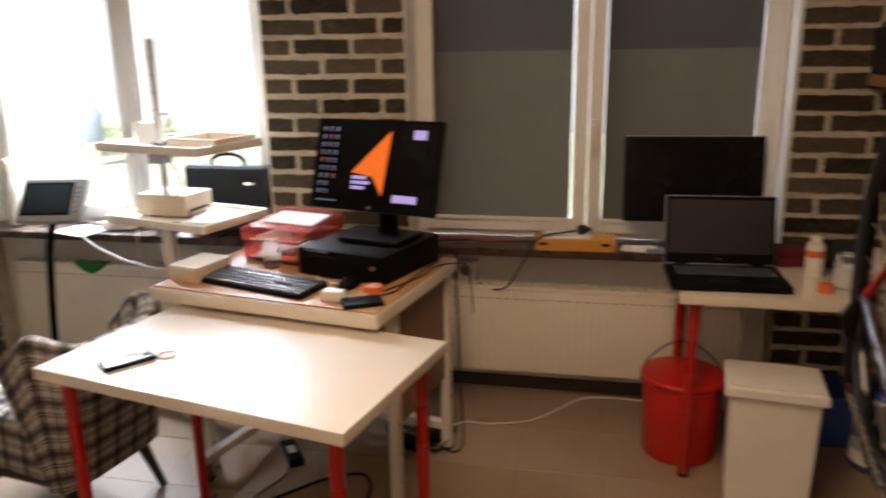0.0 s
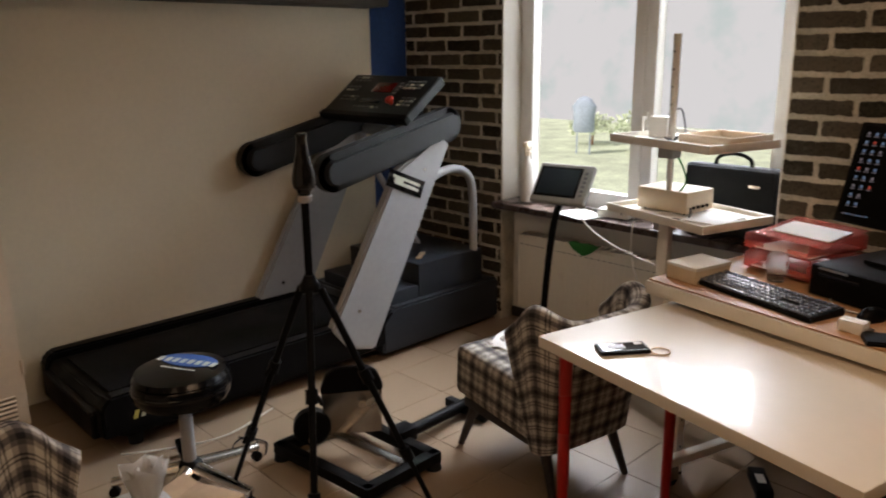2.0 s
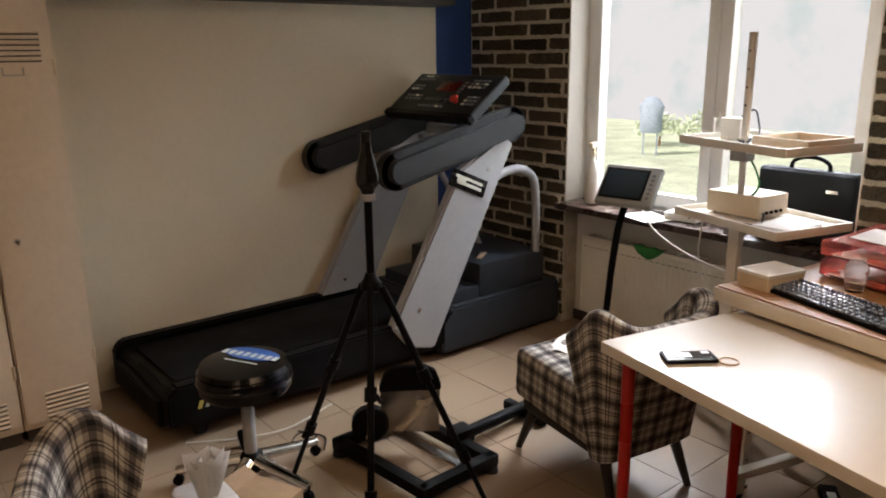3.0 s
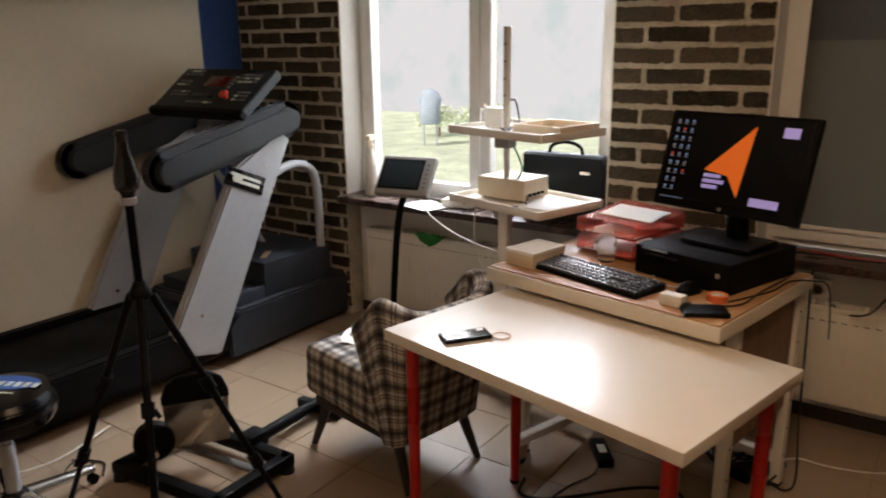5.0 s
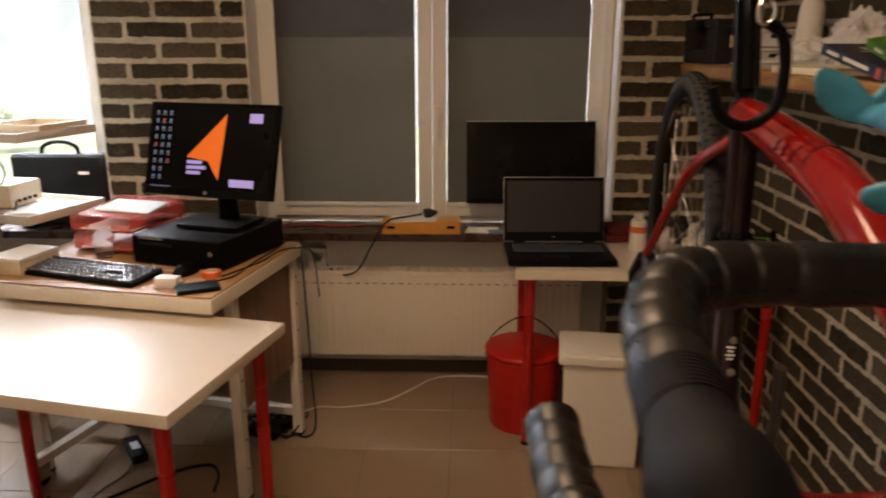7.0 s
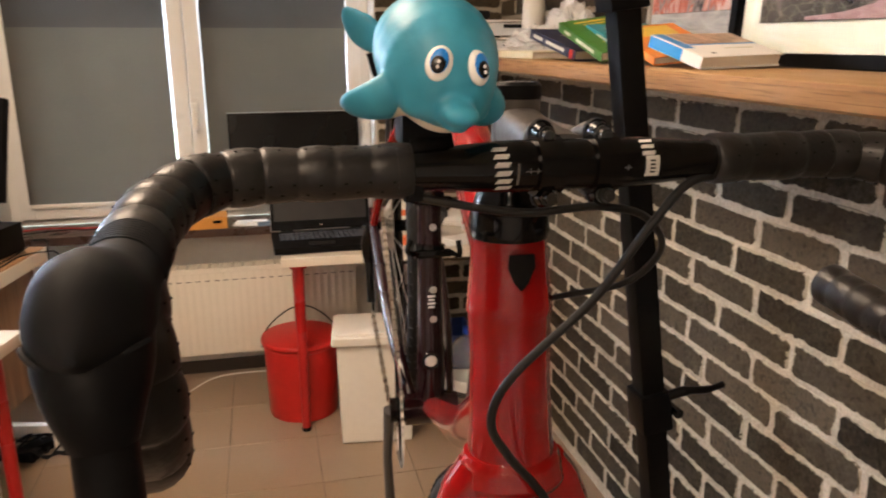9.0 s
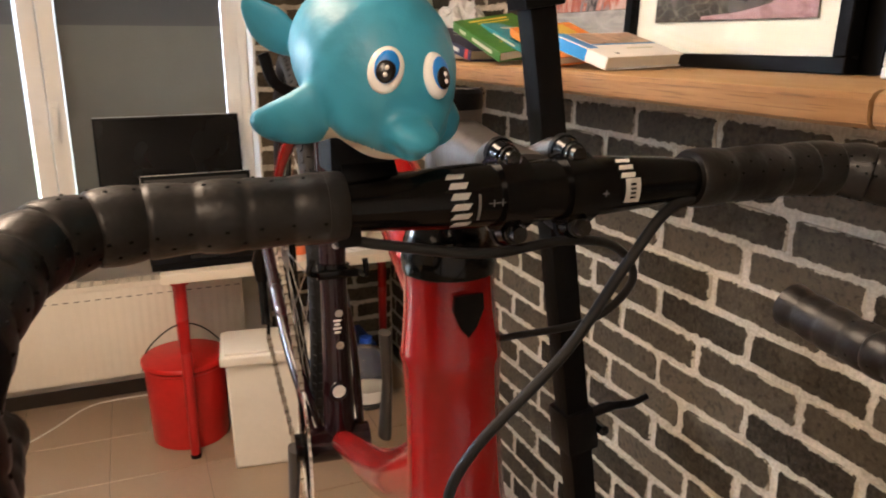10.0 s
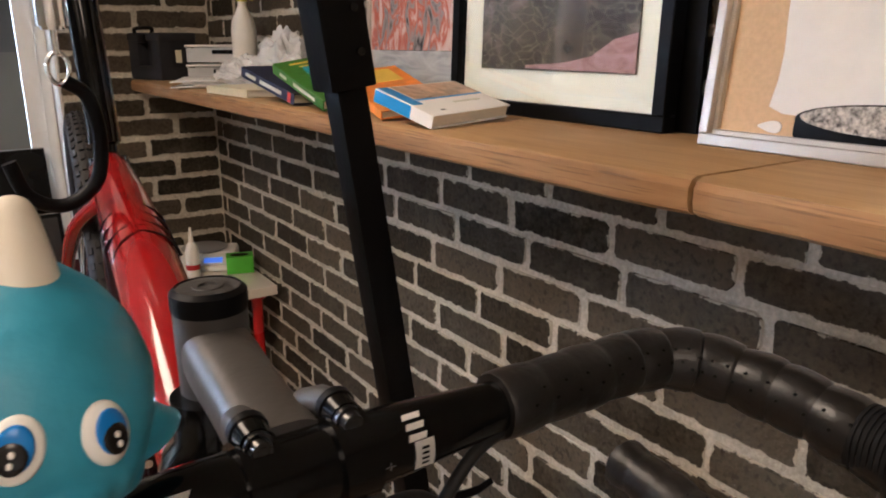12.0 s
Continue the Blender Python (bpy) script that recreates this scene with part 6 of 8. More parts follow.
part("label", bm_lathe([(0.0905, 0.03), (0.091, 0.03), (0.091, 0.08), (0.0905, 0.08)], 28), PAPER, jug, "white label")
solid("crate", merged(bm_box(0.32, 0.24, 0.012, (0, 0, 0.006), 0.002), *[bm_box(0.32, 0.012, 0.2, (0, s * 0.114, 0.112), 0.003) for s in (-1, 1)], *[bm_box(0.012, 0.24, 0.2, (s * 0.154, 0, 0.112), 0.003) for s in (-1, 1)]), material("blue_plastic_crate", (0.015, 0.04, 0.18), 0.5), "open dark blue plastic crate on the floor", "crate", pose(1.37, 3.36, 0, 0, 0, 2))

# ==== the west side: treadmill, armchairs, stool, tripod, trainer, lockers ====
SILVER_PAINT = material("silver_grey_paint", (0.36, 0.365, 0.37), 0.4, metal=0.15, vary=0.05, bump=0.03)
PAD_GREY = material("dark_grey_foam", (0.012, 0.0125, 0.0135), 0.6, vary=0.12, bump=0.2, bump_scale=300)
DECK_BLACK = material("black_deck", (0.005, 0.0046, 0.0042), 0.5, vary=0.3, blotch=6, spec=0.15)
BELT = material("running_belt", (0.006, 0.0056, 0.0056), 0.8, vary=0.2, bump=0.3, bump_scale=400, spec=0.15)
VINYL = material("black_vinyl", (0.003, 0.003, 0.0034), 0.16, vary=0.2, bump=0.05, bump_scale=60, spec=0.25, rough_vary=0.04)
PRINT_BLUE = material("blue_print", (0.02, 0.09, 0.32), 0.4, vary=0.1)
PRINT_PALE = material("pale_print", (0.6, 0.6, 0.5), 0.5, vary=0.1)
YELLOW_MARK = material("yellow_decal", (0.6, 0.5, 0.12), 0.5, vary=0.1)
CONSOLE = material("charcoal_console_foil", (0.014, 0.018, 0.019), 0.45, vary=0.2)
DISPLAY_RED = material("red_display_glass", (0.1, 0.008, 0.006), 0.2, vary=0.3, bump=0)
KNOB_RED = material("red_knob", (0.5, 0.04, 0.02), 0.4)
BUTTON_GREY = material("grey_button", (0.16, 0.17, 0.17), 0.5, vary=0.2)
GREY_CASE = material("grey_abs_case", (0.3, 0.3, 0.28), 0.45, vary=0.04)
LCD = material("dull_lcd", (0.022, 0.032, 0.04), 0.25, vary=0.05, bump=0)
BAG = material("thin_white_film", (0.86, 0.86, 0.85), 0.28, alpha=0.6, vary=0.04, bump=0.6, bump_scale=40)
TISSUE = material("white_tissue", (0.84, 0.83, 0.8), 0.9, vary=0.03, bump=0.3, bump_scale=60)
GREEN_CLOTH = material("green_cloth", (0.02, 0.16, 0.03), 0.9, vary=0.2, bump=0.4, bump_scale=200)
CARD = material("brown_cardboard", (0.4, 0.28, 0.17), 0.85, vary=0.1, bump=0.1)
PINE = wood("pale_pine", (0.72, 0.6, 0.45), (0.62, 0.48, 0.33), 0.55, "x", 2)
FABRIC_BLACK = material("black_nylon", (0.008, 0.0105, 0.014), 0.75, vary=0.2, bump=0.3, bump_scale=500)


def side(outline, x0, x1, bevel=0.0):
    """A plate with its outline in y, z, from x0 to x1."""
    return bm_prism(outline, x1 - x0, Matrix.Translation((x1, 0, 0)) @ Matrix.Rotation(radians(90), 4, "Z"), bevel)


def capsule(a, b, r, n=10):
    """Outline of a bar with round ends between two points of a plane."""
    ang = math.atan2(b[1] - a[1], b[0] - a[0])
    out = [(b[0] + r * math.cos(ang - math.pi / 2 + math.pi * k / n), b[1] + r * math.sin(ang - math.pi / 2 + math.pi * k / n)) for k in range(n + 1)]
    return out + [(a[0] + r * math.cos(ang + math.pi / 2 + math.pi * k / n), a[1] + r * math.sin(ang + math.pi / 2 + math.pi * k / n)) for k in range(n + 1)]


def treadmill():
    o = Vector((-3.07, 2.3, 0))
    t = thing("treadmill", pose(*o), "black and silver motorised treadmill beside the cream wall", "treadmill")
    shift = Matrix.Translation(-o)

    def p(name, bm, mat, label="", parent=None, smooth=40):
        return part(name, moved(bm, shift), mat, parent or t, label, smooth)
    deck = p("deck", side([(1.16, .1), (1.16, .19), (1.19, .225), (2.62, .225), (2.62, .05), (1.26, .05)], -3.4, -2.74, .006), DECK_BLACK)
    p("running_belt", bm_box(.5, 1.4, .012, (-3.07, 1.93, .234), .004), BELT, "black running belt", deck)
    for x in (-3.41, -2.73):
        p("side_rail", side([(1.15, .09), (1.15, .22), (1.19, .262), (2.66, .262), (2.66, .08)], x - .035, x + .035, .01), BLACK_PLASTIC)
    p("rear_cover", bm_box(.6, .07, .12, (-3.07, 1.165, .13), .02, 3), BLACK_PLASTIC)
    for x in (-3.36, -2.78):
        p("foot", bm_cone(.03, .035, .06, (x, 1.3, 0)), RUBBER)
        p("foot", bm_cone(.03, .035, .06, (x, 3.3, 0)), RUBBER)
    base = p("motor_base", side([(2.58, .03), (2.58, .2), (2.66, .272), (3.45, .272), (3.47, .25), (3.47, .03)], -3.44, -2.69, .012), SLATE, "slate grey motor base")
    p("step", bm_box(.62, .19, .085, (-3.05, 2.78, .3), .012), SLATE, "", base)
    p("step", bm_box(.62, .5, .2, (-3.05, 3.13, .357), .016), SLATE, "", base)
    plate = [(2.255, .257), (2.355, .132), (2.518, .088), (3.07, 1.1), (3.0, 1.15), (2.7, .995)]
    for x in (-3.41, -2.71):
        up = p("upright", side(plate, x - .03, x + .03, .012), SILVER_PAINT, "silver painted slanted upright")
        for y, z in ((2.42, .32), (2.88, .98)):
            p("bolt", moved(bm_cone(.009, .009, .004, seg=10), Matrix.Translation((x + .03, y, z)) @ Matrix.Rotation(radians(90), 4, "Y")), CHROME, "", up)
        p("handrail", side(capsule((2.315, 1.028), (3.06, 1.197), .09, 16), x - .062, x + .062, .036), PAD_GREY, "fat dark grey padded handrail", None, 60)
    name_plate = p("badge", moved(bm_box(.003, .25, .09, (0, 0, 0), .001), Matrix.Translation((-2.677, 2.745, .925)) @ Matrix.Rotation(radians(-23), 4, "X")), BLACK_GLOSS)
    p("mark", moved(merged(bm_box(.002, .19, .014, (0, 0, .016)), bm_box(.002, .17, .016, (0, .01, -.012)), bm_box(.002, .06, .02, (0, -.05, 0))), Matrix.Translation((-2.6745, 2.745, .925)) @ Matrix.Rotation(radians(-23), 4, "X")), PRINT_PALE, "", name_plate)
    for k in range(6):
        p("mark", bm_prism([(0, 0), (.018, 0), (.03, .034 - .004 * (k % 2)), (.012, .034 - .004 * (k % 2))], .0015, Matrix.Translation((-2.6935, 1.27 + .032 * k, .145)) @ pose(0, 0, 0, 0, 0, 90)), PRINT_PALE if k % 3 else YELLOW_MARK, "", deck)
    # console
    tilt = math.atan2(.19, .25)
    cm = Matrix.Translation((-3.035, 2.9, 1.333)) @ Matrix.Rotation(tilt, 4, "X")
    con = p("console", moved(bm_box(.71, .32, .055, (0, 0, 0), .018, 3), cm), CONSOLE, "dark control console with buttons")
    p("front_lip", moved(bm_box(.73, .045, .05, (0, -.165, .008), .018, 3), cm), BLACK_PLASTIC, "", con)
    p("display", moved(bm_box(.16, .075, .004, (0, .05, .031), .001), cm), DISPLAY_RED, "unlit red display", con)
    p("display", moved(bm_box(.18, .03, .004, (-.01, -.06, .031), .001), cm), LCD, "", con)
    rnd = random.Random(5)
    for bx, by, n, m in ((-.29, .1, 4, 2), (-.29, .02, 3, 2), (-.27, -.06, 4, 2), (.12, -.02, 1, 5), (.17, .05, 4, 3), (.23, -.08, 3, 3), (-.1, -.11, 6, 1)):
        for i in range(n):
            for j in range(m):
                p("button", moved(bm_box(.024, .014, .006, (bx + .036 * i, by + .026 * j, .032), .002, 1), cm), BUTTON_GREY if rnd.random() < .8 else PRINT_PALE, "", con)
    p("stop_knob", moved(bm_lathe([(.012, .03), (.013, .045), (.024, .05), (.026, .058), (.02, .066), (0, .069)], 20), cm @ Matrix.Translation((.17, -.07, 0))), KNOB_RED, "red stop knob", con)
    for x in (-3.36, -2.76):
        p("bracket", bm_tube([(x, 2.93, 1.22), (x, 2.92, 1.33)], .022), BLACK_PLASTIC, "", con)
    p("cross_bar", bm_tube([(-3.41, 3.03, 1.14), (-2.71, 3.03, 1.14)], .03, 14), SILVER_PAINT)
    p("stay", bm_tube([(-3.38, 2.98, 1.1), (-3.1, 3.2, .45)], .018, 10), SILVER_PAINT)
    hoop = smooth_path([(-2.76, 2.9, .86), (-2.76, 3.02, .92), (-2.76, 3.14, .945), (-2.76, 3.24, .925), (-2.76, 3.305, .86), (-2.76, 3.325, .7), (-2.76, 3.325, .45)], 6)
    p("hoop", bm_tube(hoop, .024, 14), SILVER_PAINT, "silver tube hoop")
    solid("flat_spanner", moved(bm_box(.03, .14, .006, (0, 0, .003), .002), Matrix.Rotation(radians(35), 4, "Z")), CARD, "small pale tool lying on the treadmill", "tool", pose(-2.86, 3.0, .458))


treadmill()


def box_uv(bm):
    uv = bm.loops.layers.uv.verify()
    for f in bm.faces:
        n = [abs(c) for c in f.normal]
        k = n.index(max(n))
        for lp in f.loops:
            c = lp.vert.co
            lp[uv].uv = (c.y, c.z) if k == 0 else (c.x, c.z) if k == 1 else (c.y, c.x)
    return bm


def chair_shell():
    """Wrapped back with two raised corners: forward is +x."""
    bm = bmesh.new()
    uv = bm.loops.layers.uv.verify()
    n = 40
    rows, lengths = [], [0.0]
    thick = .065

    def plan(s, z, inset):
        # superellipse half round the back
        k = (z - .19) / .55
        w = .225 + .05 * k - inset
        back = -.275 - .1 * k + inset
        front = -.2 + .14 * k
        a = s * math.pi / 2
        e = .5
        x = front + (back - front) * abs(math.cos(a)) ** e
        y = w * math.copysign(abs(math.sin(a)) ** e, s)
        return Vector((x, y, z))

    def top(s):
        q = abs(s)
        r = min(1, max(0, (q - .12) / .7))
        return .695 + .055 * r * r * (3 - 2 * r) - .12 * max(0, (q - .7) / .3) ** 3

    for i in range(n + 1):
        s = -1 + 2 * i / n
        zt = top(s)
        loop = [plan(s, .19 + (zt - .03 - .19) * j / 6, 0) for j in range(7)]
        for ang in (30, 60, 90, 120, 150):
            c = math.cos(radians(ang))
            zz = zt - .03 + .03 * math.sin(radians(ang))
            loop.append(plan(s, zz, thick * (1 - c) / 2))
        loop += [plan(s, zt - .03 - (zt - .03 - .24) * j / 6, thick) for j in range(7)]
        rows.append([bm.verts.new(v) for v in loop])
        if i:
            lengths.append(lengths[-1] + (rows[i][3].co - rows[i - 1][3].co).length)
    m = len(rows[0])
    vs = [0.0]
    for j in range(1, m):
        vs.append(vs[-1] + (rows[n // 2][j].co - rows[n // 2][j - 1].co).length)
    for i in range(n):
        for j in range(m - 1):
            f = bm.faces.new((rows[i][j], rows[i + 1][j], rows[i + 1][j + 1], rows[i][j + 1]))
            for lp, (a, b) in zip(f.loops, ((i, j), (i + 1, j), (i + 1, j + 1), (i, j + 1))):
                lp[uv].uv = (lengths[a], vs[b])
        bm.faces.new((rows[i][m - 1], rows[i + 1][m - 1], rows[i + 1][0], rows[i][0]))
    for row in (rows[0], rows[-1]):
        f = bm.faces.new(row)
        for lp in f.loops:
            lp[uv].uv = (lp.vert.co.y + .4 * lp.vert.co.x, lp.vert.co.z)
    bmesh.ops.recalc_face_normals(bm, faces=bm.faces)
    return bm


def armchair(m, label):
    t = thing("armchair", m, label, "armchair", "plaid armchairs")
    part("backrest", chair_shell(), PLAID, t, "", 50)
    seat = bm_box(.52, .44, .2, (0, 0, 0), .045, 4)
    for v in seat.verts:
        v.co.z += .018 * max(0, 1 - (v.co.x / .3) ** 2) * (v.co.z > 0)
    seat.normal_update()
    part("seat", moved(box_uv(seat), Matrix.Translation((.015, 0, .325)) @ Matrix.Rotation(radians(-3), 4, "Y")), PLAID, t, "", 50)
    part("seat_frame", bm_box(.48, .4, .04, (0, 0, .205), .01), DARK_WOOD, t)
    for x, y in ((.19, .17), (.19, -.17), (-.2, .16), (-.2, -.16)):
        part("leg", bm_tube([(x, y, .21), (x * 1.42, y * 1.14, 0)], [.024, .013], 14), DARK_WOOD, t, "dark tapered wooden leg")
    return t


CHAIR1 = pose(-1.503, 2.4, 0, 0, 0, 170)
CHAIR2 = pose(-1.385, .785, 0, 0, 0, 74)
armchair(CHAIR1, "grey and black plaid armchair on dark tapered legs beside the desk")
armchair(CHAIR2, "grey and black plaid armchair with tissues on its seat")


def crumple(bm, amount, seed):
    rnd = random.Random(seed)
    for v in bm.verts:
        v.co += Vector((rnd.uniform(-1, 1), rnd.uniform(-1, 1), rnd.uniform(-1, 1))) * amount
    return bm


def film_wrapper():
    bm = bmesh.new()
    bmesh.ops.create_grid(bm, x_segments=6, y_segments=8, size=.5)
    for v in bm.verts:
        v.co = Vector((v.co.x * .13, v.co.y * .2, .008 + .006 * math.sin(v.co.x * 9) * math.cos(v.co.y * 7)))
    bmesh.ops.solidify(bm, geom=bm.faces[:], thickness=.0015)
    solid("printed_wrapper", crumple(bm, .002, 2), PAPER, "crumpled white printed wrapper lying on the plaid seat", "wrapper", pose(-1.68, 2.42, .437, 0, 0, 25))


film_wrapper()


def tissue_pack():
    t = thing("tissue_pack", CHAIR2 @ pose(.04, .13, .44, 0, 0, 15), "open pack of white tissues on the plaid seat", "tissues")
    body = bm_box(.13, .2, .055, (0, 0, .03), .02, 3)
    part("pack", crumple(body, .003, 4), BAG, t)
    rnd = random.Random(9)
    for k in range(3):
        bm = bmesh.new()
        rows = []
        for i in range(9):
            a = math.tau * i / 8
            rows.append([bm.verts.new(((.012 + .026 * h * (1 + .6 * math.sin(3 * a + k))) * math.cos(a) + .014 * k - .014,
                                       (.012 + .026 * h * (1 + .6 * math.cos(2 * a + k))) * math.sin(a), .055 + .13 * h * (1 - .3 * rnd.random()))) for h in (0, .35, .7, 1)])
        for a, b in zip(rows, rows[1:]):
            for j in range(3):
                bm.faces.new((a[j], b[j], b[j + 1], a[j + 1]))
        bmesh.ops.solidify(bm, geom=bm.faces[:], thickness=.001)
        part("tissue", bm, TISSUE, t, "", 60)
    solid("small_carton", merged(bm_box(.1, .16, .04, (0, 0, .02), .003), bm_box(.1, .05, .003, (0, .09, .05), m=Matrix.Translation((0, .09, .048)) @ Matrix.Rotation(radians(25), 4, "X"))), CARD,
          "small pale cardboard box on the plaid seat", "box", CHAIR2 @ pose(.18, .13, .437, 0, 0, 40))


tissue_pack()


def stool():
    t = thing("workshop_stool", pose(-2.27, 1.305, 0), "round black vinyl stool with chrome base", "stool")
    part("column", bm_lathe([(.024, .08), (.024, .3), (.019, .3), (.019, .4), (.05, .4), (.05, .41)], 20), GREY_STEEL, t)
    part("hub", bm_lathe([(.04, .05), (.045, .07), (.045, .11), (.03, .125)], 20), BLACK_PLASTIC, t)
    seat = part("seat", bm_lathe([(.0, .38), (.158, .38), (.17, .4), (.172, .45), (.165, .46), (.169, .467), (.158, .484), (.1, .493), (0, .495)], 48), VINYL, t)
    part("rim_band", bm_lathe([(.173, .422), (.1755, .426), (.1755, .434), (.173, .438)], 48), BLACK_GLOSS, seat)
    up = Matrix.Translation((0, 0, .4945)) @ Matrix.Rotation(radians(28), 4, "Z")
    oval = bm_lathe([(0, 0), (1, 0), (1, .0015), (0, .0015)], 40)
    part("oval_print", moved(oval, up @ Matrix.Translation((0, .055, 0)) @ Matrix.Diagonal((.115, .052, 1, 1))), PRINT_BLUE, seat, "blue printed oval")
    part("print_bar", moved(merged(*[bm_box(.02, .034, .001, (-.11 + .0315 * k, .042, .002), 0) for k in range(8)]), up), PRINT_PALE, seat)
    part("print_bar", moved(merged(*[bm_box(.013, .008, .001, (-.06 + .016 * k, -.02, .001)) for k in range(9)]), up), PRINT_PALE, seat)
    for k in range(5):
        a = radians(20 + 72 * k)
        c, s = math.cos(a), math.sin(a)
        part("base_arm", bm_tube([(c * .03, s * .03, .095), (c * .28, s * .28, .06)], [.024, .016], 10, 1.2), CHROME, t, "chrome base arm")
        part("caster", bm_cone(.02, .02, .02, seg=14, m=Matrix.Translation((c * .275, s * .275, .021)) @ Matrix.Rotation(a + radians(90), 4, "Z") @ Matrix.Rotation(radians(90), 4, "Y") @ Matrix.Translation((0, 0, -.01))), BLACK_PLASTIC, t)
        part("caster_stem", bm_cone(.007, .007, .03, (c * .275, s * .275, .035), 8), BLACK_PLASTIC, t)


stool()


def tripod():
    t = thing("tripod", pose(-1.779, 1.549, 0), "black tripod with a black bottle-shaped head", "tripod")
    part("centre_column", bm_lathe([(.013, .7), (.013, 1.12), (.018, 1.12), (.02, 1.15)], 16), BLACK_MATT, t)
    part("crown", bm_lathe([(.024, .825), (.034, .832), (.034, .852), (.024, .866), (.017, .885)], 20), BLACK_PLASTIC, t)
    part("head", bm_lathe([(.012, 1.14), (.02, 1.148), (.024, 1.16), (.034, 1.168), (.037, 1.19), (.034, 1.215), (.026, 1.25), (.018, 1.28), (.016, 1.318), (.018, 1.321), (.018, 1.332), (.013, 1.337), (0, 1.338)], 24), BLACK_GLOSS, t, "gloss black bottle-shaped head")
    part("collar", bm_lathe([(.018, 1.12), (.024, 1.125), (.024, 1.14), (.018, 1.145)], 16), GREY_STEEL, t)
    for k in range(3):
        a = radians((200, 322, 42)[k])
        c, s = math.cos(a), math.sin(a)

        def at(f):
            return (c * (.035 + .375 * f), s * (.035 + .375 * f), .84 - .835 * f)
        leg = part("leg", bm_tube([at(0), at(.36)], .0125, 10), BLACK_MATT, t)
        part("lower_tube", bm_tube([at(.34), at(.7)], .0115, 10), BLACK_MATT, leg)
        part("lower_tube", bm_tube([at(.68), at(1)], .009, 10), BLACK_MATT, leg)
        for f in (.36, .7):
            part("clamp", bm_tube([at(f - .025), at(f + .025)], .02, 12), BLACK_PLASTIC, leg)
            part("clamp_lever", bm_tube([Vector(at(f)) + Vector((-s, c, 0)) * .018, Vector(at(f + .03)) + Vector((-s, c, 0)) * .032], .007, 8), BLACK_PLASTIC, leg)
        part("foot", bm_tube([at(.965), at(1.0)], .016, 12), RUBBER, leg)


tripod()


GUARD_STEEL = material("polished_guard_steel", (0.34, 0.315, 0.29), 0.24, metal=1.0, vary=0.06, bump=0.01)


def trainer():
    t = thing("bike_trainer", pose(-2.1, 1.93, 0), "black bicycle trainer frame lying on the tiles", "bike trainer")
    q = [Vector((-.12, -.27, 0)), Vector((.37, -.22, 0)), Vector((.36, .11, 0)), Vector((-.13, .08, 0))]
    for a, b in zip(q, q[1:] + q[:1]):
        d = (b - a)
        ang = math.atan2(d.y, d.x)
        part("frame_bar", moved(bm_box(d.length + .045, .048, .045, (0, 0, 0), .008), Matrix.Translation((a + b) / 2 + Vector((0, 0, .05))) @ Matrix.Rotation(ang, 4, "Z")), BLACK_MATT, t)
    for v in q:
        part("rubber_foot", bm_cone(.032, .028, .028, tuple(v)), RUBBER, t)
    a, b = q[1], q[3]
    d = (q[0] + q[1]) / 2 - (q[2] + q[3]) / 2
    ang = math.atan2((q[1] - q[0]).y, (q[1] - q[0]).x)
    part("cross_plate", moved(bm_box(.46, .035, .012, (0, 0, 0), .002), Matrix.Translation((.12, -.06, .078)) @ Matrix.Rotation(ang, 4, "Z")), GUARD_STEEL, t, "bright steel cross plate")
    guard = bm_prism([(-.115, 0), (.115, 0), (.12, .22), (.1, .275), (.06, .3), (-.06, .3), (-.1, .275), (-.12, .22)], .006, bevel=.001)
    gm = Matrix.Translation((.03, -.025, .075)) @ Matrix.Rotation(radians(56), 4, "Z") @ Matrix.Rotation(radians(8), 4, "X")
    part("guard", moved(guard, gm), GUARD_STEEL, t, "thin upright polished metal guard")
    part("guard_cap", moved(bm_prism([(-.122, .2), (.122, .2), (.122, .23), (.1, .29), (.06, .315), (-.06, .315), (-.1, .29), (-.122, .23)], .02, bevel=.004), gm @ Matrix.Translation((0, -.007, 0))), BLACK_PLASTIC, t)
    part("bolt", moved(bm_cone(.02, .02, .02, seg=6), gm @ Matrix.Translation((.04, 0, .15)) @ Matrix.Rotation(radians(90), 4, "X")), CHROME, t)
    fly = Matrix.Translation((-.06, -.16, .125)) @ Matrix.Rotation(radians(56), 4, "Z") @ Matrix.Rotation(radians(90), 4, "X")
    part("flywheel", bm_lathe([(.02, -.03), (.066, -.03), (.075, -.02), (.075, .02), (.066, .03), (.02, .03)], 32, fly), BLACK_MATT, t, "black round flywheel")
    part("roller", bm_lathe([(.016, -.12), (.016, .12)], 16, fly), CHROME, t)
    part("tail_bar", bm_tube([(.16, .12, .06), (.13, .53, .05)], .026, 12), BLACK_MATT, t)
    part("tail_foot", bm_box(.24, .04, .04, (.13, .53, .022), .008), RUBBER, t)
    part("clamp", bm_box(.08, .09, .06, (.17, .12, .075), .012), BLACK_PLASTIC, t)


trainer()


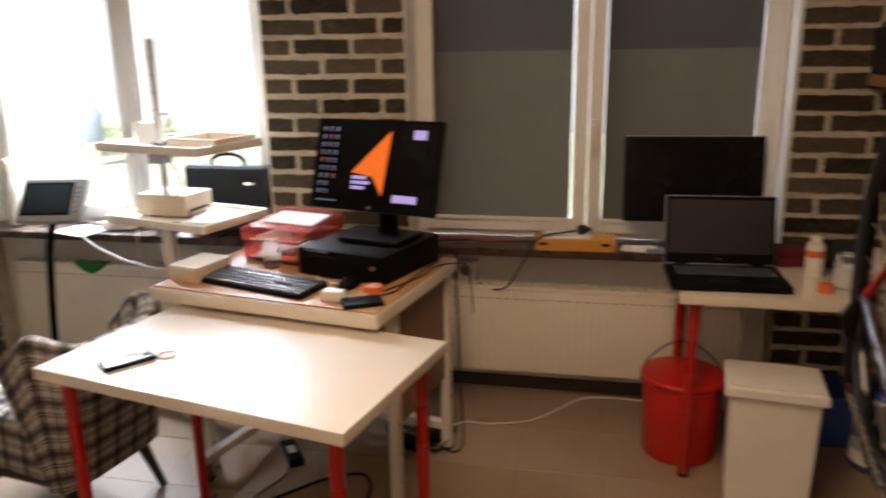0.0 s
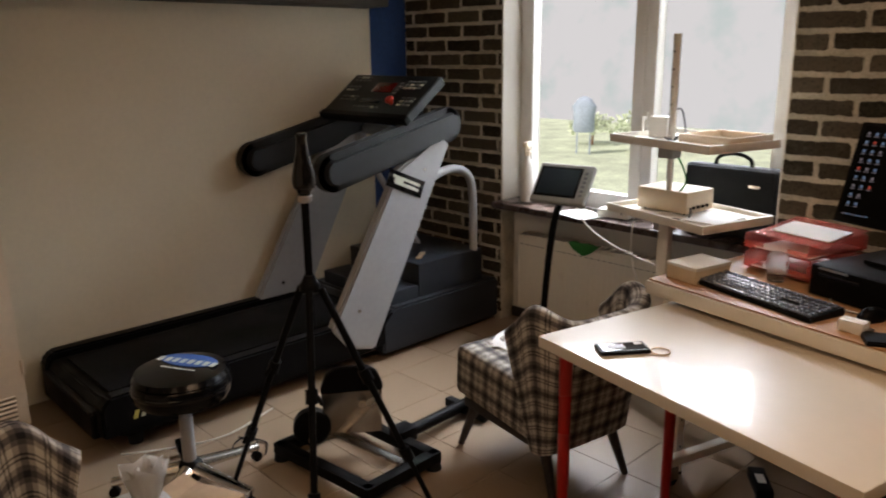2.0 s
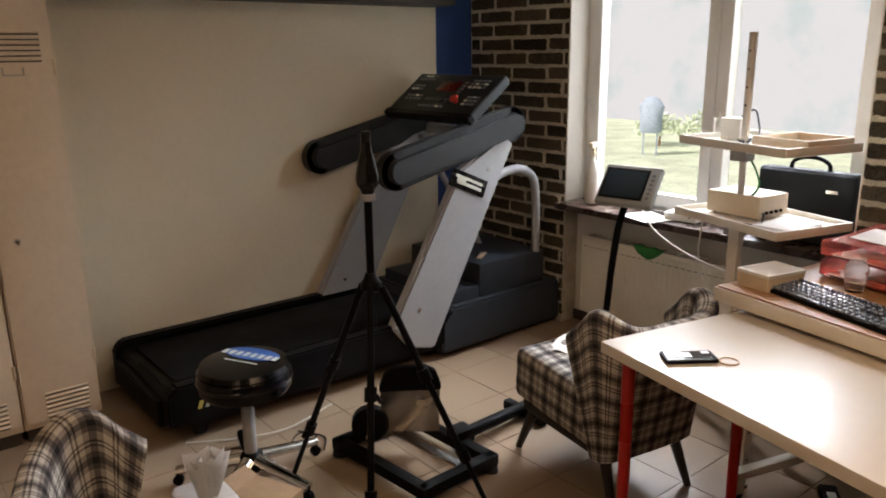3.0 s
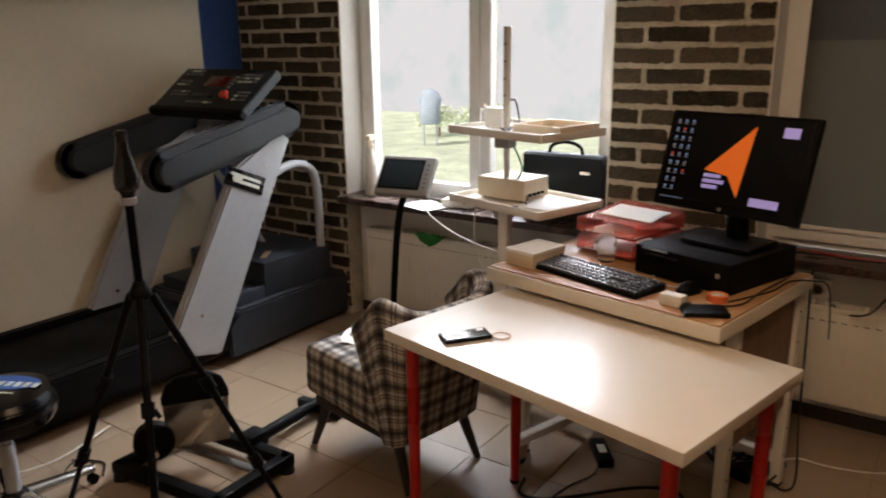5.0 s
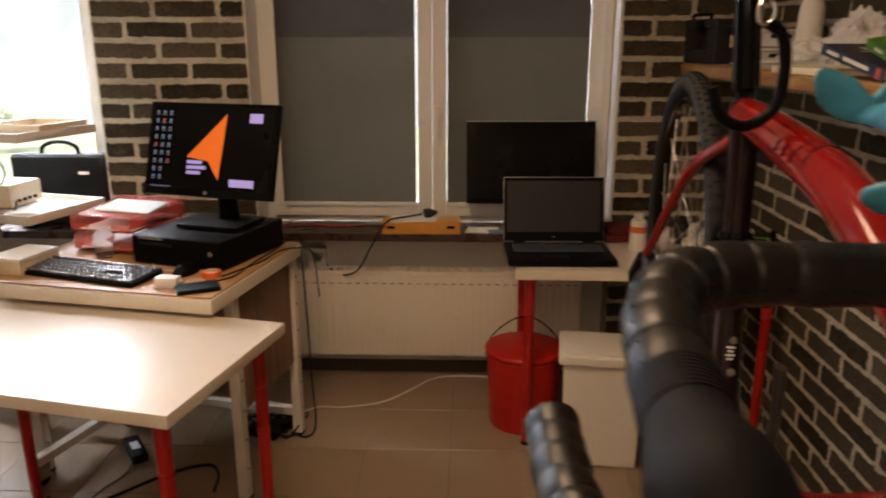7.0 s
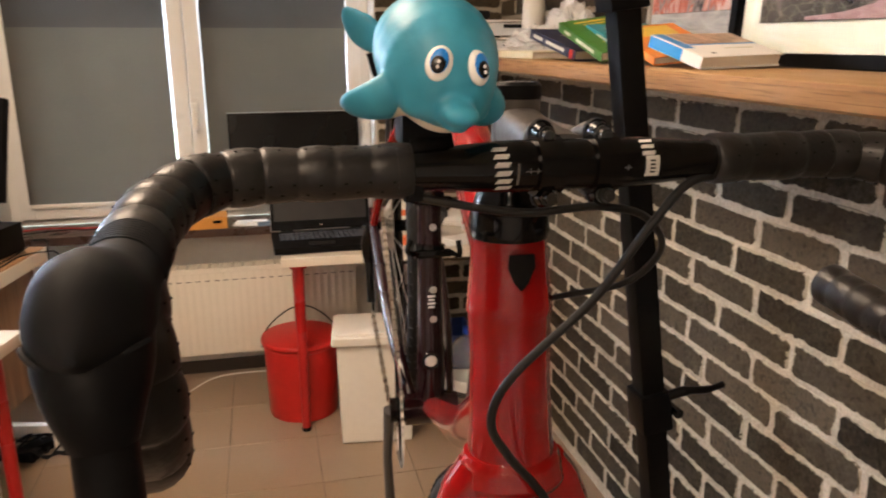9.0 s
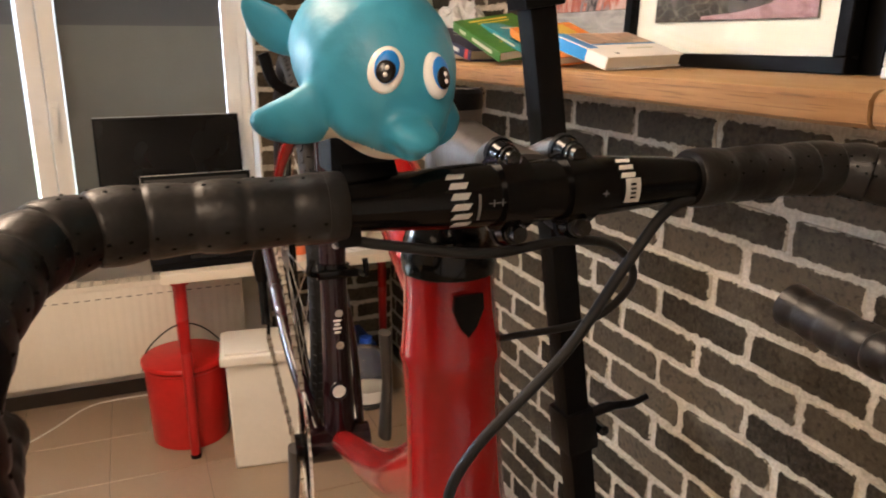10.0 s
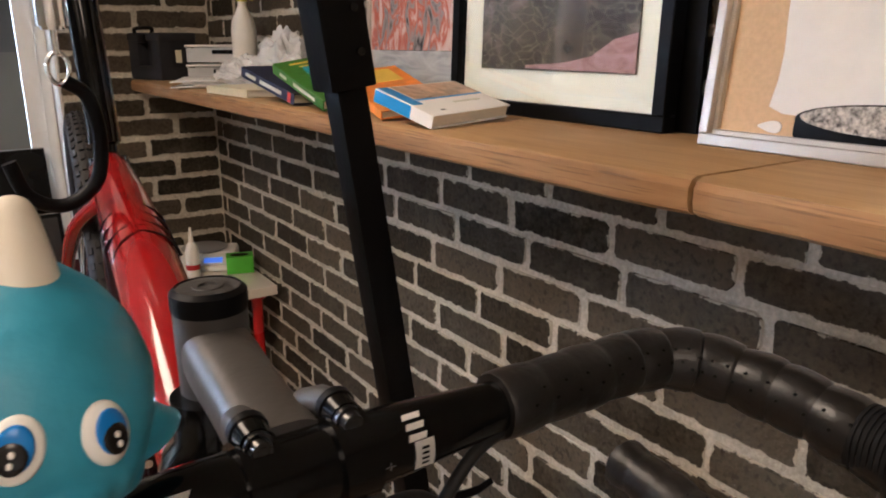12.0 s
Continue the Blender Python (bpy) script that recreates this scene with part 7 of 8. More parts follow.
def locker(y0, y1, label):
    t = thing("locker", pose(-3.13, (y0 + y1) / 2, 0), label, "locker", "beige steel lockers")
    w = y1 - y0
    part("body", bm_box(.35, w, 1.74, (-.181, 0, .93), .004), LOCKER, t)
    part("plinth", bm_box(.32, w - .02, .06, (-.18, 0, .03)), DARK, t)
    door = part("door", bm_box(.018, w - .012, 1.69, (.006, 0, .935), .004), LOCKER, t)
    for z0 in (1.56, .11):
        for k in range(6):
            # dark solid strip imitates the shade in the opening behind each louvre
            part("slot", bm_box(.002, .165, .007, (.0155, .02, z0 + .02 * k - .007)), DARK, door)
            part("louvre", moved(bm_box(.012, .17, .007, (0, 0, 0), .003), Matrix.Translation((.016, .02, z0 + .02 * k)) @ Matrix.Rotation(radians(25), 4, "Y")), LOCKER, door)
    part("label_holder", merged(bm_box(.003, .07, .004, (.017, .0, 1.502)), bm_box(.003, .004, .03, (.017, -.035, 1.515)), bm_box(.003, .004, .03, (.017, .035, 1.515))), GREY_STEEL, door)
    part("lock", bm_lathe([(.012, 0), (.012, .01), (.009, .014)], 16, Matrix.Translation((.014, -w / 2 + .075, .868)) @ Matrix.Rotation(radians(90), 4, "Y")), CHROME, door)
    part("key", bm_box(.03, .004, .018, (.036, -w / 2 + .075, .866), .001), CHROME, door)
    for z in (.3, 1.5):
        part("hinge", bm_cone(.006, .006, .06, (.014, w / 2 - .006, z), 10), LOCKER, door)


for y0, y1 in ((.70, 1.005), (.392, .697), (.084, .389)):
    locker(y0, y1, "tall beige steel locker with louvred door")

# ==== by the windows: trolley, control panel, briefcase ====


ROD_STEEL = material("pale_grey_rod", (0.62, 0.6, 0.56), 0.4, metal=0.2, vary=0.06)


def trolley():
    o = Vector((-1.38, 3.05, 0))
    t = thing("instrument_trolley", pose(*o), "white two-tray instrument trolley with a grey rod", "trolley")
    r = Matrix.Rotation(radians(-16), 4, "Z")

    def p(name, bm, mat, label="", parent=None):
        return part(name, bm, mat, parent or t, label)
    p("column", bm_box(.045, .045, .8, (0, 0, .49), .006), WHITE_STEEL)
    p("rod", bm_tube([(-.035, .073, .9), (-.04, .073, 1.2), (-.04, .073, 1.63)], [.011, .015, .017], 14), ROD_STEEL, "grey steel rod with holes")
    for k in range(4):
        p("hole", bm_cone(.004, .004, .004, seg=8, m=Matrix.Translation((-.04, .0575, 1.35 + .07 * k)) @ Matrix.Rotation(radians(90), 4, "X")), BLACK_MATT)
    for z in (.885, 1.19):
        c = Matrix.Translation((.03, .11, z)) @ r
        tray = p("tray", moved(bm_box(.56, .39, .012, (0, 0, .006), .002), c), WHITE_STEEL)
        for sx, sy, x, y in ((.56, .012, 0, -.19), (.56, .012, 0, .19), (.012, .368, -.274, 0), (.012, .368, .274, 0)):
            p("rim", moved(bm_box(sx, sy, .034, (x, y, .014), .003), c), WHITE_STEEL, "", tray)
        p("clamp", bm_box(.07, .07, .05, (-.02, .03, z - .03), .008), GREY_STEEL)
    p("cross_bar", moved(bm_box(.768, .045, .03, (.084, 0, .105), .005), r), WHITE_STEEL)
    for x in (-.3, .468):
        bar = p("base_bar", moved(bm_box(.04, .5, .032, (x, -.13, .103), .006), r), WHITE_STEEL)
        for y in (-.36, .1):
            p("caster_fork", moved(merged(bm_box(.004, .05, .06, (x - .015, y, .06), .001), bm_box(.004, .05, .06, (x + .015, y, .06), .001), bm_box(.036, .05, .006, (x, y, .084), .002)), r), CHROME, "steel caster fork", bar)
            p("caster", bm_lathe([(.006, -.011), (.027, -.011), (.03, -.007), (.03, .007), (.027, .011), (.006, .011)], 20, r @ Matrix.Translation((x, y, .031)) @ Matrix.Rotation(radians(90), 4, "Y")), RUBBER, "", bar)
    return o, r


TRO, TRR = trolley()
UP = Matrix.Translation(TRO + Vector((.03, .11, 1.2025))) @ TRR
LOW = Matrix.Translation(TRO + Vector((.03, .11, .8975))) @ TRR


def tray_things():
    solid("white_carton", merged(bm_box(.09, .07, .085, (0, 0, .0425), .004), bm_box(.092, .072, .01, (0, 0, .083), .002)), WHITE_PLASTIC, "small white box on the upper trolley tray", "box", UP @ pose(-.17, .0, 0, 0, 0, 12))
    t = thing("wooden_tray", UP @ pose(.14, .04, 0, 0, 0, 4), "shallow pale wooden tray on the trolley", "tray")
    part("bottom", bm_box(.25, .26, .008, (0, 0, .004), .001), PINE, t)
    for sx, sy, x, y in ((.25, .01, 0, -.125), (.25, .01, 0, .125), (.01, .24, -.12, 0), (.01, .24, .12, 0)):
        part("edge", bm_box(sx, sy, .03, (x, y, .023), .003), PINE, t)
    b = thing("measuring_device", LOW @ pose(-.09, .02, 0, 0, 0, 10), "beige desktop instrument box with cables", "instrument")
    part("case", bm_box(.25, .19, .09, (0, 0, .052), .006), BEIGE_PLASTIC, b)
    for k in range(4):
        part("socket", bm_box(.014, .012, .012, (.126, -.05 + .032 * k, .03), .002), BLACK_PLASTIC, b)
    for x in (-.1, .1):
        for y in (-.07, .07):
            part("foot", bm_cone(.008, .008, .008, (x, y, 0), 10), RUBBER, b)
    solid("white_notepad", merged(*[moved(bm_box(.16, .22, .004, (0, 0, .002 + .0042 * k), .0005), Matrix.Rotation(radians(3 * k), 4, "Z")) for k in range(3)]), PAPER,
          "white papers on the lower trolley tray", "paper", LOW @ pose(.165, -.02, 0, 0, 0, 8))

    def cord(points, r, mat, label):
        solid("cable", bm_tube(smooth_path([tuple(v) for v in points], 7), r, 8), mat, label, "cable")
    cord([UP @ Vector(v) for v in ((-.17, .03, .09), (-.13, .06, .12), (-.06, .02, .06), (.0, -.03, .006), (.05, -.06, .012), (.03, .0, .02), (-.02, -.02, .008), (-.06, -.08, .006))], .004, CABLE_B, "black cable tangled on the trolley tray")
    cord([UP @ Vector(v) for v in ((-.1, -.05, .006), (-.04, -.09, .01), (.02, -.12, .008), (-.01, -.06, .02), (-.08, -.02, .007), (-.06, .05, .006))], .003, CABLE_B, "thin black lead on the trolley tray")
    cord([UP @ Vector(v) for v in ((-.16, -.05, .01), (-.1, -.1, .012), (-.05, -.06, .02), (-.12, -.03, .01))], .003, CABLE_W, "white lead on the trolley tray")
    cord([LOW @ Vector(v) for v in ((.04, -.02, .03), (.08, -.06, .02), (.12, -.12, .006), (.07, -.15, .006))], .004, CABLE_B, "black lead beside the beige instrument")
    cord([LOW @ Vector(v) for v in ((-.21, .06, .06), (-.25, .02, .07), (-.29, .0, .03), (-.3, -.02, -.1), (-.28, -.04, -.25), (-.24, .0, -.42), (-.14, .02, -.6), (-.12, .02, -.89))], .004, CABLE_W, "white cable hanging from the trolley tray")
    solid("green_wire", bm_tube(smooth_path([(-1.42, 3.16, 1.15), (-1.36, 3.12, 1.1), (-1.34, 3.12, 1.04), (-1.37, 3.12, .99), (-1.43, 3.14, .98), (-1.46, 3.15, .92)], 6), .004, 8), GREEN_CLOTH, "green wire looped round the trolley rod", "cable")


tray_things()


def control_panel():
    t = thing("control_panel", pose(-2.03, 3.2, 0), "grey control panel on a black curved stand", "control panel")
    part("base_plate", bm_lathe([(.13, 0), (.135, .005), (.13, .014), (.02, .02)], 32, Matrix.Translation((-.1, -.02, 0))), BLACK_MATT, t)
    part("pole", bm_tube(smooth_path([(-.1, -.02, .01), (-.085, -.02, .3), (-.06, -.015, .6), (-.035, -.005, .78), (0, .03, .92)], 6), .017, 12), BLACK_MATT, t)
    m = Matrix.Translation((0, 0, .935)) @ Matrix.Rotation(radians(11), 4, "Z") @ Matrix.Rotation(radians(52), 4, "X")
    case = bm_box(.29, .215, .035, (0, 0, 0), .014, 3)
    c = part("casing", moved(case, m), GREY_CASE, t)
    part("rear_housing", moved(bm_box(.2, .14, .05, (0, 0, -.035), .014, 3), m), GREY_CASE, c)
    part("bezel", moved(bm_box(.225, .165, .004, (-.02, .004, .017), .0015), m), BLACK_PLASTIC, c)
    part("lcd", moved(bm_box(.2, .142, .003, (-.02, .004, .0198), .001), m), LCD, c, "dark slate display")
    for k in range(6):
        part("key", moved(bm_box(.018, .014, .004, (.115, .06 - .024 * k, .0185), .0015, 1), m), BUTTON_GREY, c)
    cord = smooth_path([(-1.99, 3.24, .87), (-1.95, 3.22, .81), (-1.86, 3.18, .755), (-1.72, 3.14, .71), (-1.55, 3.1, .68), (-1.4, 3.07, .67)], 7)
    solid("cable", bm_tube(cord, .0045, 8), CABLE_W, "white cable hanging from the control panel to the trolley", "cable")


control_panel()


def briefcase():
    t = thing("briefcase", pose(-1.335, 3.535, SILL_Z + .005), "black briefcase standing on the window sill", "briefcase")
    body = bm_box(.425, .075, .32, (0, 0, .16), .022, 3)
    part("body", body, FABRIC_BLACK, t)
    part("flap", bm_box(.41, .012, .18, (0, -.038, .22), .005), FABRIC_BLACK, t)
    part("zip", bm_box(.4, .08, .004, (0, 0, .29), .001), BLACK_GLOSS, t)
    part("handle", bm_tube(smooth_path([(-.085, 0, .318), (-.075, 0, .35), (-.03, 0, .37), (.03, 0, .37), (.075, 0, .35), (.085, 0, .318)], 5), .009, 10), BLACK_PLASTIC, t)
    part("badge", bm_box(.05, .003, .014, (.12, -.045, .24), .001), CHROME, t, "small silver badge")


briefcase()


def spray_bottle(m, label, head=BEIGE_PLASTIC):
    t = thing("spray_bottle", m, label, "spray bottle")
    part("bottle", bm_lathe([(.036, 0), (.04, .008), (.04, .17), (.036, .2), (.02, .235), (.014, .25), (.014, .27)], 24), WHITE_PLASTIC, t)
    part("collar", bm_lathe([(.017, .262), (.017, .285), (.012, .29)], 16), head, t)
    part("nozzle_head", merged(bm_box(.028, .075, .028, (0, -.012, .325), .006), bm_box(.02, .022, .04, (0, 0, .298), .004)), head, t)
    part("trigger", bm_tube(smooth_path([(0, -.03, .313), (0, -.036, .29), (0, -.03, .265)], 4), .006, 8), head, t)


spray_bottle(pose(-2.53, 3.53, SILL_Z + .005, 0, 0, 20), "white plastic spray bottle on the window sill")


def sheets(m, n, w, h, label, seed, thick=.0012):
    rnd = random.Random(seed)
    t = thing("paper_stack", m, label, "paper")
    for k in range(n):
        bm = bm_box(w, h, thick, (0, 0, thick / 2 + (thick + .0004) * k))
        part("sheet", moved(bm, Matrix.Translation((rnd.uniform(-.02, .02), rnd.uniform(-.02, .02), 0)) @ Matrix.Rotation(rnd.uniform(-.25, .25), 4, "Z")), PAPER, t)


sheets(pose(-2.08, 3.44, SILL_Z + .005, 0, 0, 80), 3, .16, .21, "loose white papers on the window sill", 3)
ww = thing("white_charger", pose(-1.93, 3.52, SILL_Z + .005, 0, 0, 8), "white plastic device on the window sill", "device")
part("case", bm_box(.17, .09, .04, (0, 0, .02), .008, 3), WHITE_PLASTIC, ww)
part("lamp", bm_box(.01, .003, .006, (.05, -.045, .025)), LCD, ww)


def green_rag():
    bm = bmesh.new()
    bmesh.ops.create_grid(bm, x_segments=14, y_segments=8, size=.5)
    for v in bm.verts:
        x, y = v.co.x, v.co.y + .5
        drop = y * .06 * (1 - abs(2 * x) ** 1.5)
        v.co = Vector((x * .2, -.003 - .004 * math.sin(x * 17) * y, .012 - drop)) if y > .3 else Vector((x * .2, .03 - .1 * y, .012 + .003 * math.sin(x * 15)))
    bmesh.ops.solidify(bm, geom=bm.faces[:], thickness=.003)
    solid("green_cloth", bm, GREEN_CLOTH, "green cloth draped over the radiator", "cloth", pose(-2.09, 3.466, .562))


green_rag()

# ==== on the wooden shelf ====
SHELF = 1.457
NAVY = material("navy_cover", (0.012, 0.016, 0.05), 0.35, vary=0.2)
GREEN_COVER = material("green_cover", (0.05, 0.16, 0.02), 0.35, vary=0.2)
TEAL_COVER = material("teal_cover", (0.03, 0.22, 0.27), 0.35, vary=0.25, blotch=20)
ORANGE_COVER = material("orange_cover", (0.7, 0.22, 0.02), 0.4, vary=0.25, blotch=18)
BLUE_COVER = material("bright_blue_cover", (0.02, 0.25, 0.62), 0.35, vary=0.1)
CASE_GREY = material("dark_grey_case", (0.022, 0.021, 0.022), 0.55, vary=0.15, spec=0.3)
TRAY = material("milky_plastic_tray", (0.72, 0.72, 0.7), 0.3, vary=0.05, bump=0.05, alpha=0.62)
CREAM_COVER = material("cream_cover", (0.66, 0.6, 0.42), 0.5, vary=0.08)
SAND_COVER = material("sand_picture", (0.45, 0.32, 0.22), 0.35, vary=0.5, blotch=25, grain=60)
YELLOW_COVER = material("yellow_print", (0.7, 0.5, 0.05), 0.4)
PAGES = material("page_edges", (0.72, 0.68, 0.58), 0.9, vary=0.12, grain=300, stretch=(1, 1, 20))
MAT_BOARD = material("cream_mat_board", (0.74, 0.755, 0.64), 0.85, vary=0.02)
CORK = material("beige_backing_board", (0.62, 0.43, 0.24), 0.7, vary=0.1, grain=150)
PICTURE_GLASS = material("picture_glass", (1, 1, 1), 0.03, trans=1.0, vary=0.0, bump=0.0, rough_vary=0.0)
FRAME_SILVER = material("silver_frame", (0.52, 0.48, 0.42), 0.4, metal=0.3, vary=0.06)
SCRIBBLE = material("grey_scribbled_print", (0.42, 0.4, 0.37), 0.8, vary=0.9, grain=220, blotch=70)


def book(m, w, h, d, cover, label, bars=None, strip=None, spine=()):
    """Lies flat: w along x, h along y, spine at -x."""
    t = thing("book", m, label, "book", "books on the shelf")
    for z in (.0012, d - .0012):
        part("cover", bm_box(w, h, .0024, (0, 0, z), .0008, 1), cover, t)
    part("spine", bm_box(.003, h, d, (-w / 2, 0, d / 2), .001, 1), cover, t)
    part("page_block", bm_box(w - .006, h - .006, d - .006, (-.001, 0, d / 2)), PAGES, t)
    if strip:
        for mat, sx, sy, x, y in strip:
            part("print", bm_box(sx, sy, .0006, (x, y, d + .0003)), mat, t)
    for mat, y, ln in spine:
        part("spine_print", bm_box(.0006, ln, d * .9, (-w / 2 - .0018, y, d / 2)), mat, t)
    if bars:
        for y, ln in bars:
            part("title_bar", bm_box(.0006, ln, d * .35, (-w / 2 - .0018, y, d / 2)), PRINT_PALE, t)


book(pose(1.47, 2.36, SHELF, 0, 0, 4), .2, .27, .02, CREAM_COVER, "cream book lying on the wooden shelf")
book(pose(1.447, 2.049, SHELF + .029, 12.6, 0, 7), .17, .248, .025, NAVY, "navy blue book lying tilted on a cream one", [(-.02, .1), (.075, .05)], [(PRINT_PALE, .08, .022, .02, .07), (PRINT_PALE, .1, .006, .01, .04)], [(KNOB_RED, -.105, .014)])
book(pose(1.427, 1.833, SHELF + .048, 18.3, -7.8, 3), .156, .217, .022, GREEN_COVER, "green book lying tilted on a navy one", [(-.03, .09), (.06, .03)], [(YELLOW_COVER, .1, .008, 0, .086), (YELLOW_COVER, .08, .006, .005, .068), (YELLOW_COVER, .05, .005, -.02, -.05)])
book(pose(1.469, 1.775, SHELF + .046, 15.3, -1.2, 2), .156, .225, .013, TEAL_COVER, "teal book lying tilted on a green one", [(0, .1)], [(PRINT_PALE, .08, .012, -.01, .07), (ORANGE_COVER, .03, .05, -.05, -.03), (PRINT_PALE, .06, .008, .02, .03)])
book(pose(1.455, 1.632, SHELF + .037, 12.9, -5.6, -8), .135, .255, .017, ORANGE_COVER, "orange paperback lying tilted under a white book", None, [(YELLOW_COVER, .09, .08, 0, .07), (YELLOW_COVER, .05, .03, .02, -.04)])
book(pose(1.459, 1.452, SHELF + .0215, 16.2, -1.2, 15), .205, .138, .023, PAPER, "thick white and blue paperback lying on an orange one", None,
     [(SAND_COVER, .172, .062, .014, .034), (BLUE_COVER, .024, .086, -.088, .024), (BLUE_COVER, .172, .005, .014, .0005), (PRINT_PALE, .07, .005, .03, -.025), (SLATE, .01, .004, -.06, -.05)], [(BLUE_COVER, .024, .086)])

pc = thing("equipment_case", pose(1.472, 3.377, SHELF, 0, 0, 16), "dark grey plastic equipment case on the shelf", "case")
part("body", merged(bm_box(.15, .22, .05, (0, 0, .026), .008, 2), bm_box(.15, .06, .11, (0, -.08, .095), .008, 2), bm_box(.15, .07, .11, (0, .075, .095), .008, 2), bm_box(.11, .22, .11, (.02, 0, .095), .006, 2)), CASE_GREY, pc)
part("lid", bm_box(.155, .225, .03, (0, 0, .155), .01, 3), CASE_GREY, pc)
part("handle", bm_tube(smooth_path([(-.07, -.06, .168), (-.07, -.055, .185), (-.07, .055, .185), (-.07, .06, .168)], 4), .007, 8), BLACK_MATT, pc)
part("latch", bm_box(.01, .05, .03, (-.077, 0, .15), .003), BLACK_PLASTIC, pc)
part("mark", bm_box(.024, .002, .045, (0.0, -.1105, .085)), CREAM_COVER, pc)


def organiser(m):
    t = thing("drawer_organiser", m, "stacked milky plastic trays on the shelf", "plastic trays")
    for k in range(2):
        z = .066 * k
        b = part("tray", merged(bm_box(.17, .15, .003, (0, 0, z + .004)), bm_box(.003, .15, .05, (-.085, 0, z + .028)), bm_box(.003, .15, .05, (.085, 0, z + .028)), bm_box(.17, .003, .05, (0, .075, z + .028)), bm_box(.17, .003, .046, (0, -.075, z + .026))), TRAY, t)
        part("lip", bm_box(.182, .16, .007, (0, 0, z + .0575), .002), WHITE_PLASTIC, b)
        part("slot", bm_box(.07, .004, .014, (.035, -.077, z + .037), .002), BLACK_PLASTIC, b)


organiser(pose(1.585, 3.1, SHELF, 0, 0, -25))


def plastic_bag(m, w, d, h, seed, label):
    """A thin film sack with sharp creases and a ragged open top."""
    bm = bmesh.new()
    bmesh.ops.create_icosphere(bm, subdivisions=5, radius=1)
    for v in bm.verts:
        n = v.co.copy()
        crease = sum((1 - abs(noise.noise((n.x * f + seed, n.y * f, n.z * f)) * 2.2)) * a for f, a in ((1.5, .3), (3.1, .14), (6.5, .035)))
        k = .62 + crease
        top = max(0, n.z) ** 2 * (.25 + .75 * abs(noise.noise((n.x * 3 + 9, n.y * 3, seed))))
        v.co = Vector((n.x * w * k * (1.15 - .3 * max(0, n.z)), n.y * d * k * (1.15 - .3 * max(0, n.z)), max(0, (n.z * k + .72 + top) * h)))
    solid("plastic_bag", bm, BAG, label, "bag", m, smooth=25)


plastic_bag(pose(1.59, 2.47, SHELF), .085, .15, .085, 3, "crumpled white plastic bag on the shelf")
spray_bottle(pose(1.6, 2.83, SHELF, 0, 0, 60), "white plastic spray bottle with a yellow-green head on the shelf", material("yellow_green_plastic", (0.5, 0.52, 0.06), 0.45, vary=0.05))
sheets(pose(1.5, 2.84, SHELF, 0, 0, -14), 6, .21, .3, "loose white papers near the shelf edge", 8, .0035)
sheets(pose(1.56, 2.55, SHELF + .0, 0, 0, 30), 4, .16, .2, "small pile of white papers under a plastic bag", 5, .003)
plastic_bag(pose(1.52, 2.62, SHELF + .014), .075, .1, .04, 6, "small white film bag lying on papers")


def frame_bars(t, w, h, b, d, mat):
    """Frame in x, z round the origin's right-hand side; front at -y."""
    for sx, sz, x, z in ((w, b, 0, b / 2), (w, b, 0, h - b / 2), (b, h - 2 * b, -w / 2 + b / 2, h / 2), (b, h - 2 * b, w / 2 - b / 2, h / 2)):
        part("frame_bar", bm_box(sx, d, sz, (x, d / 2, z), .002, 1), mat, t)


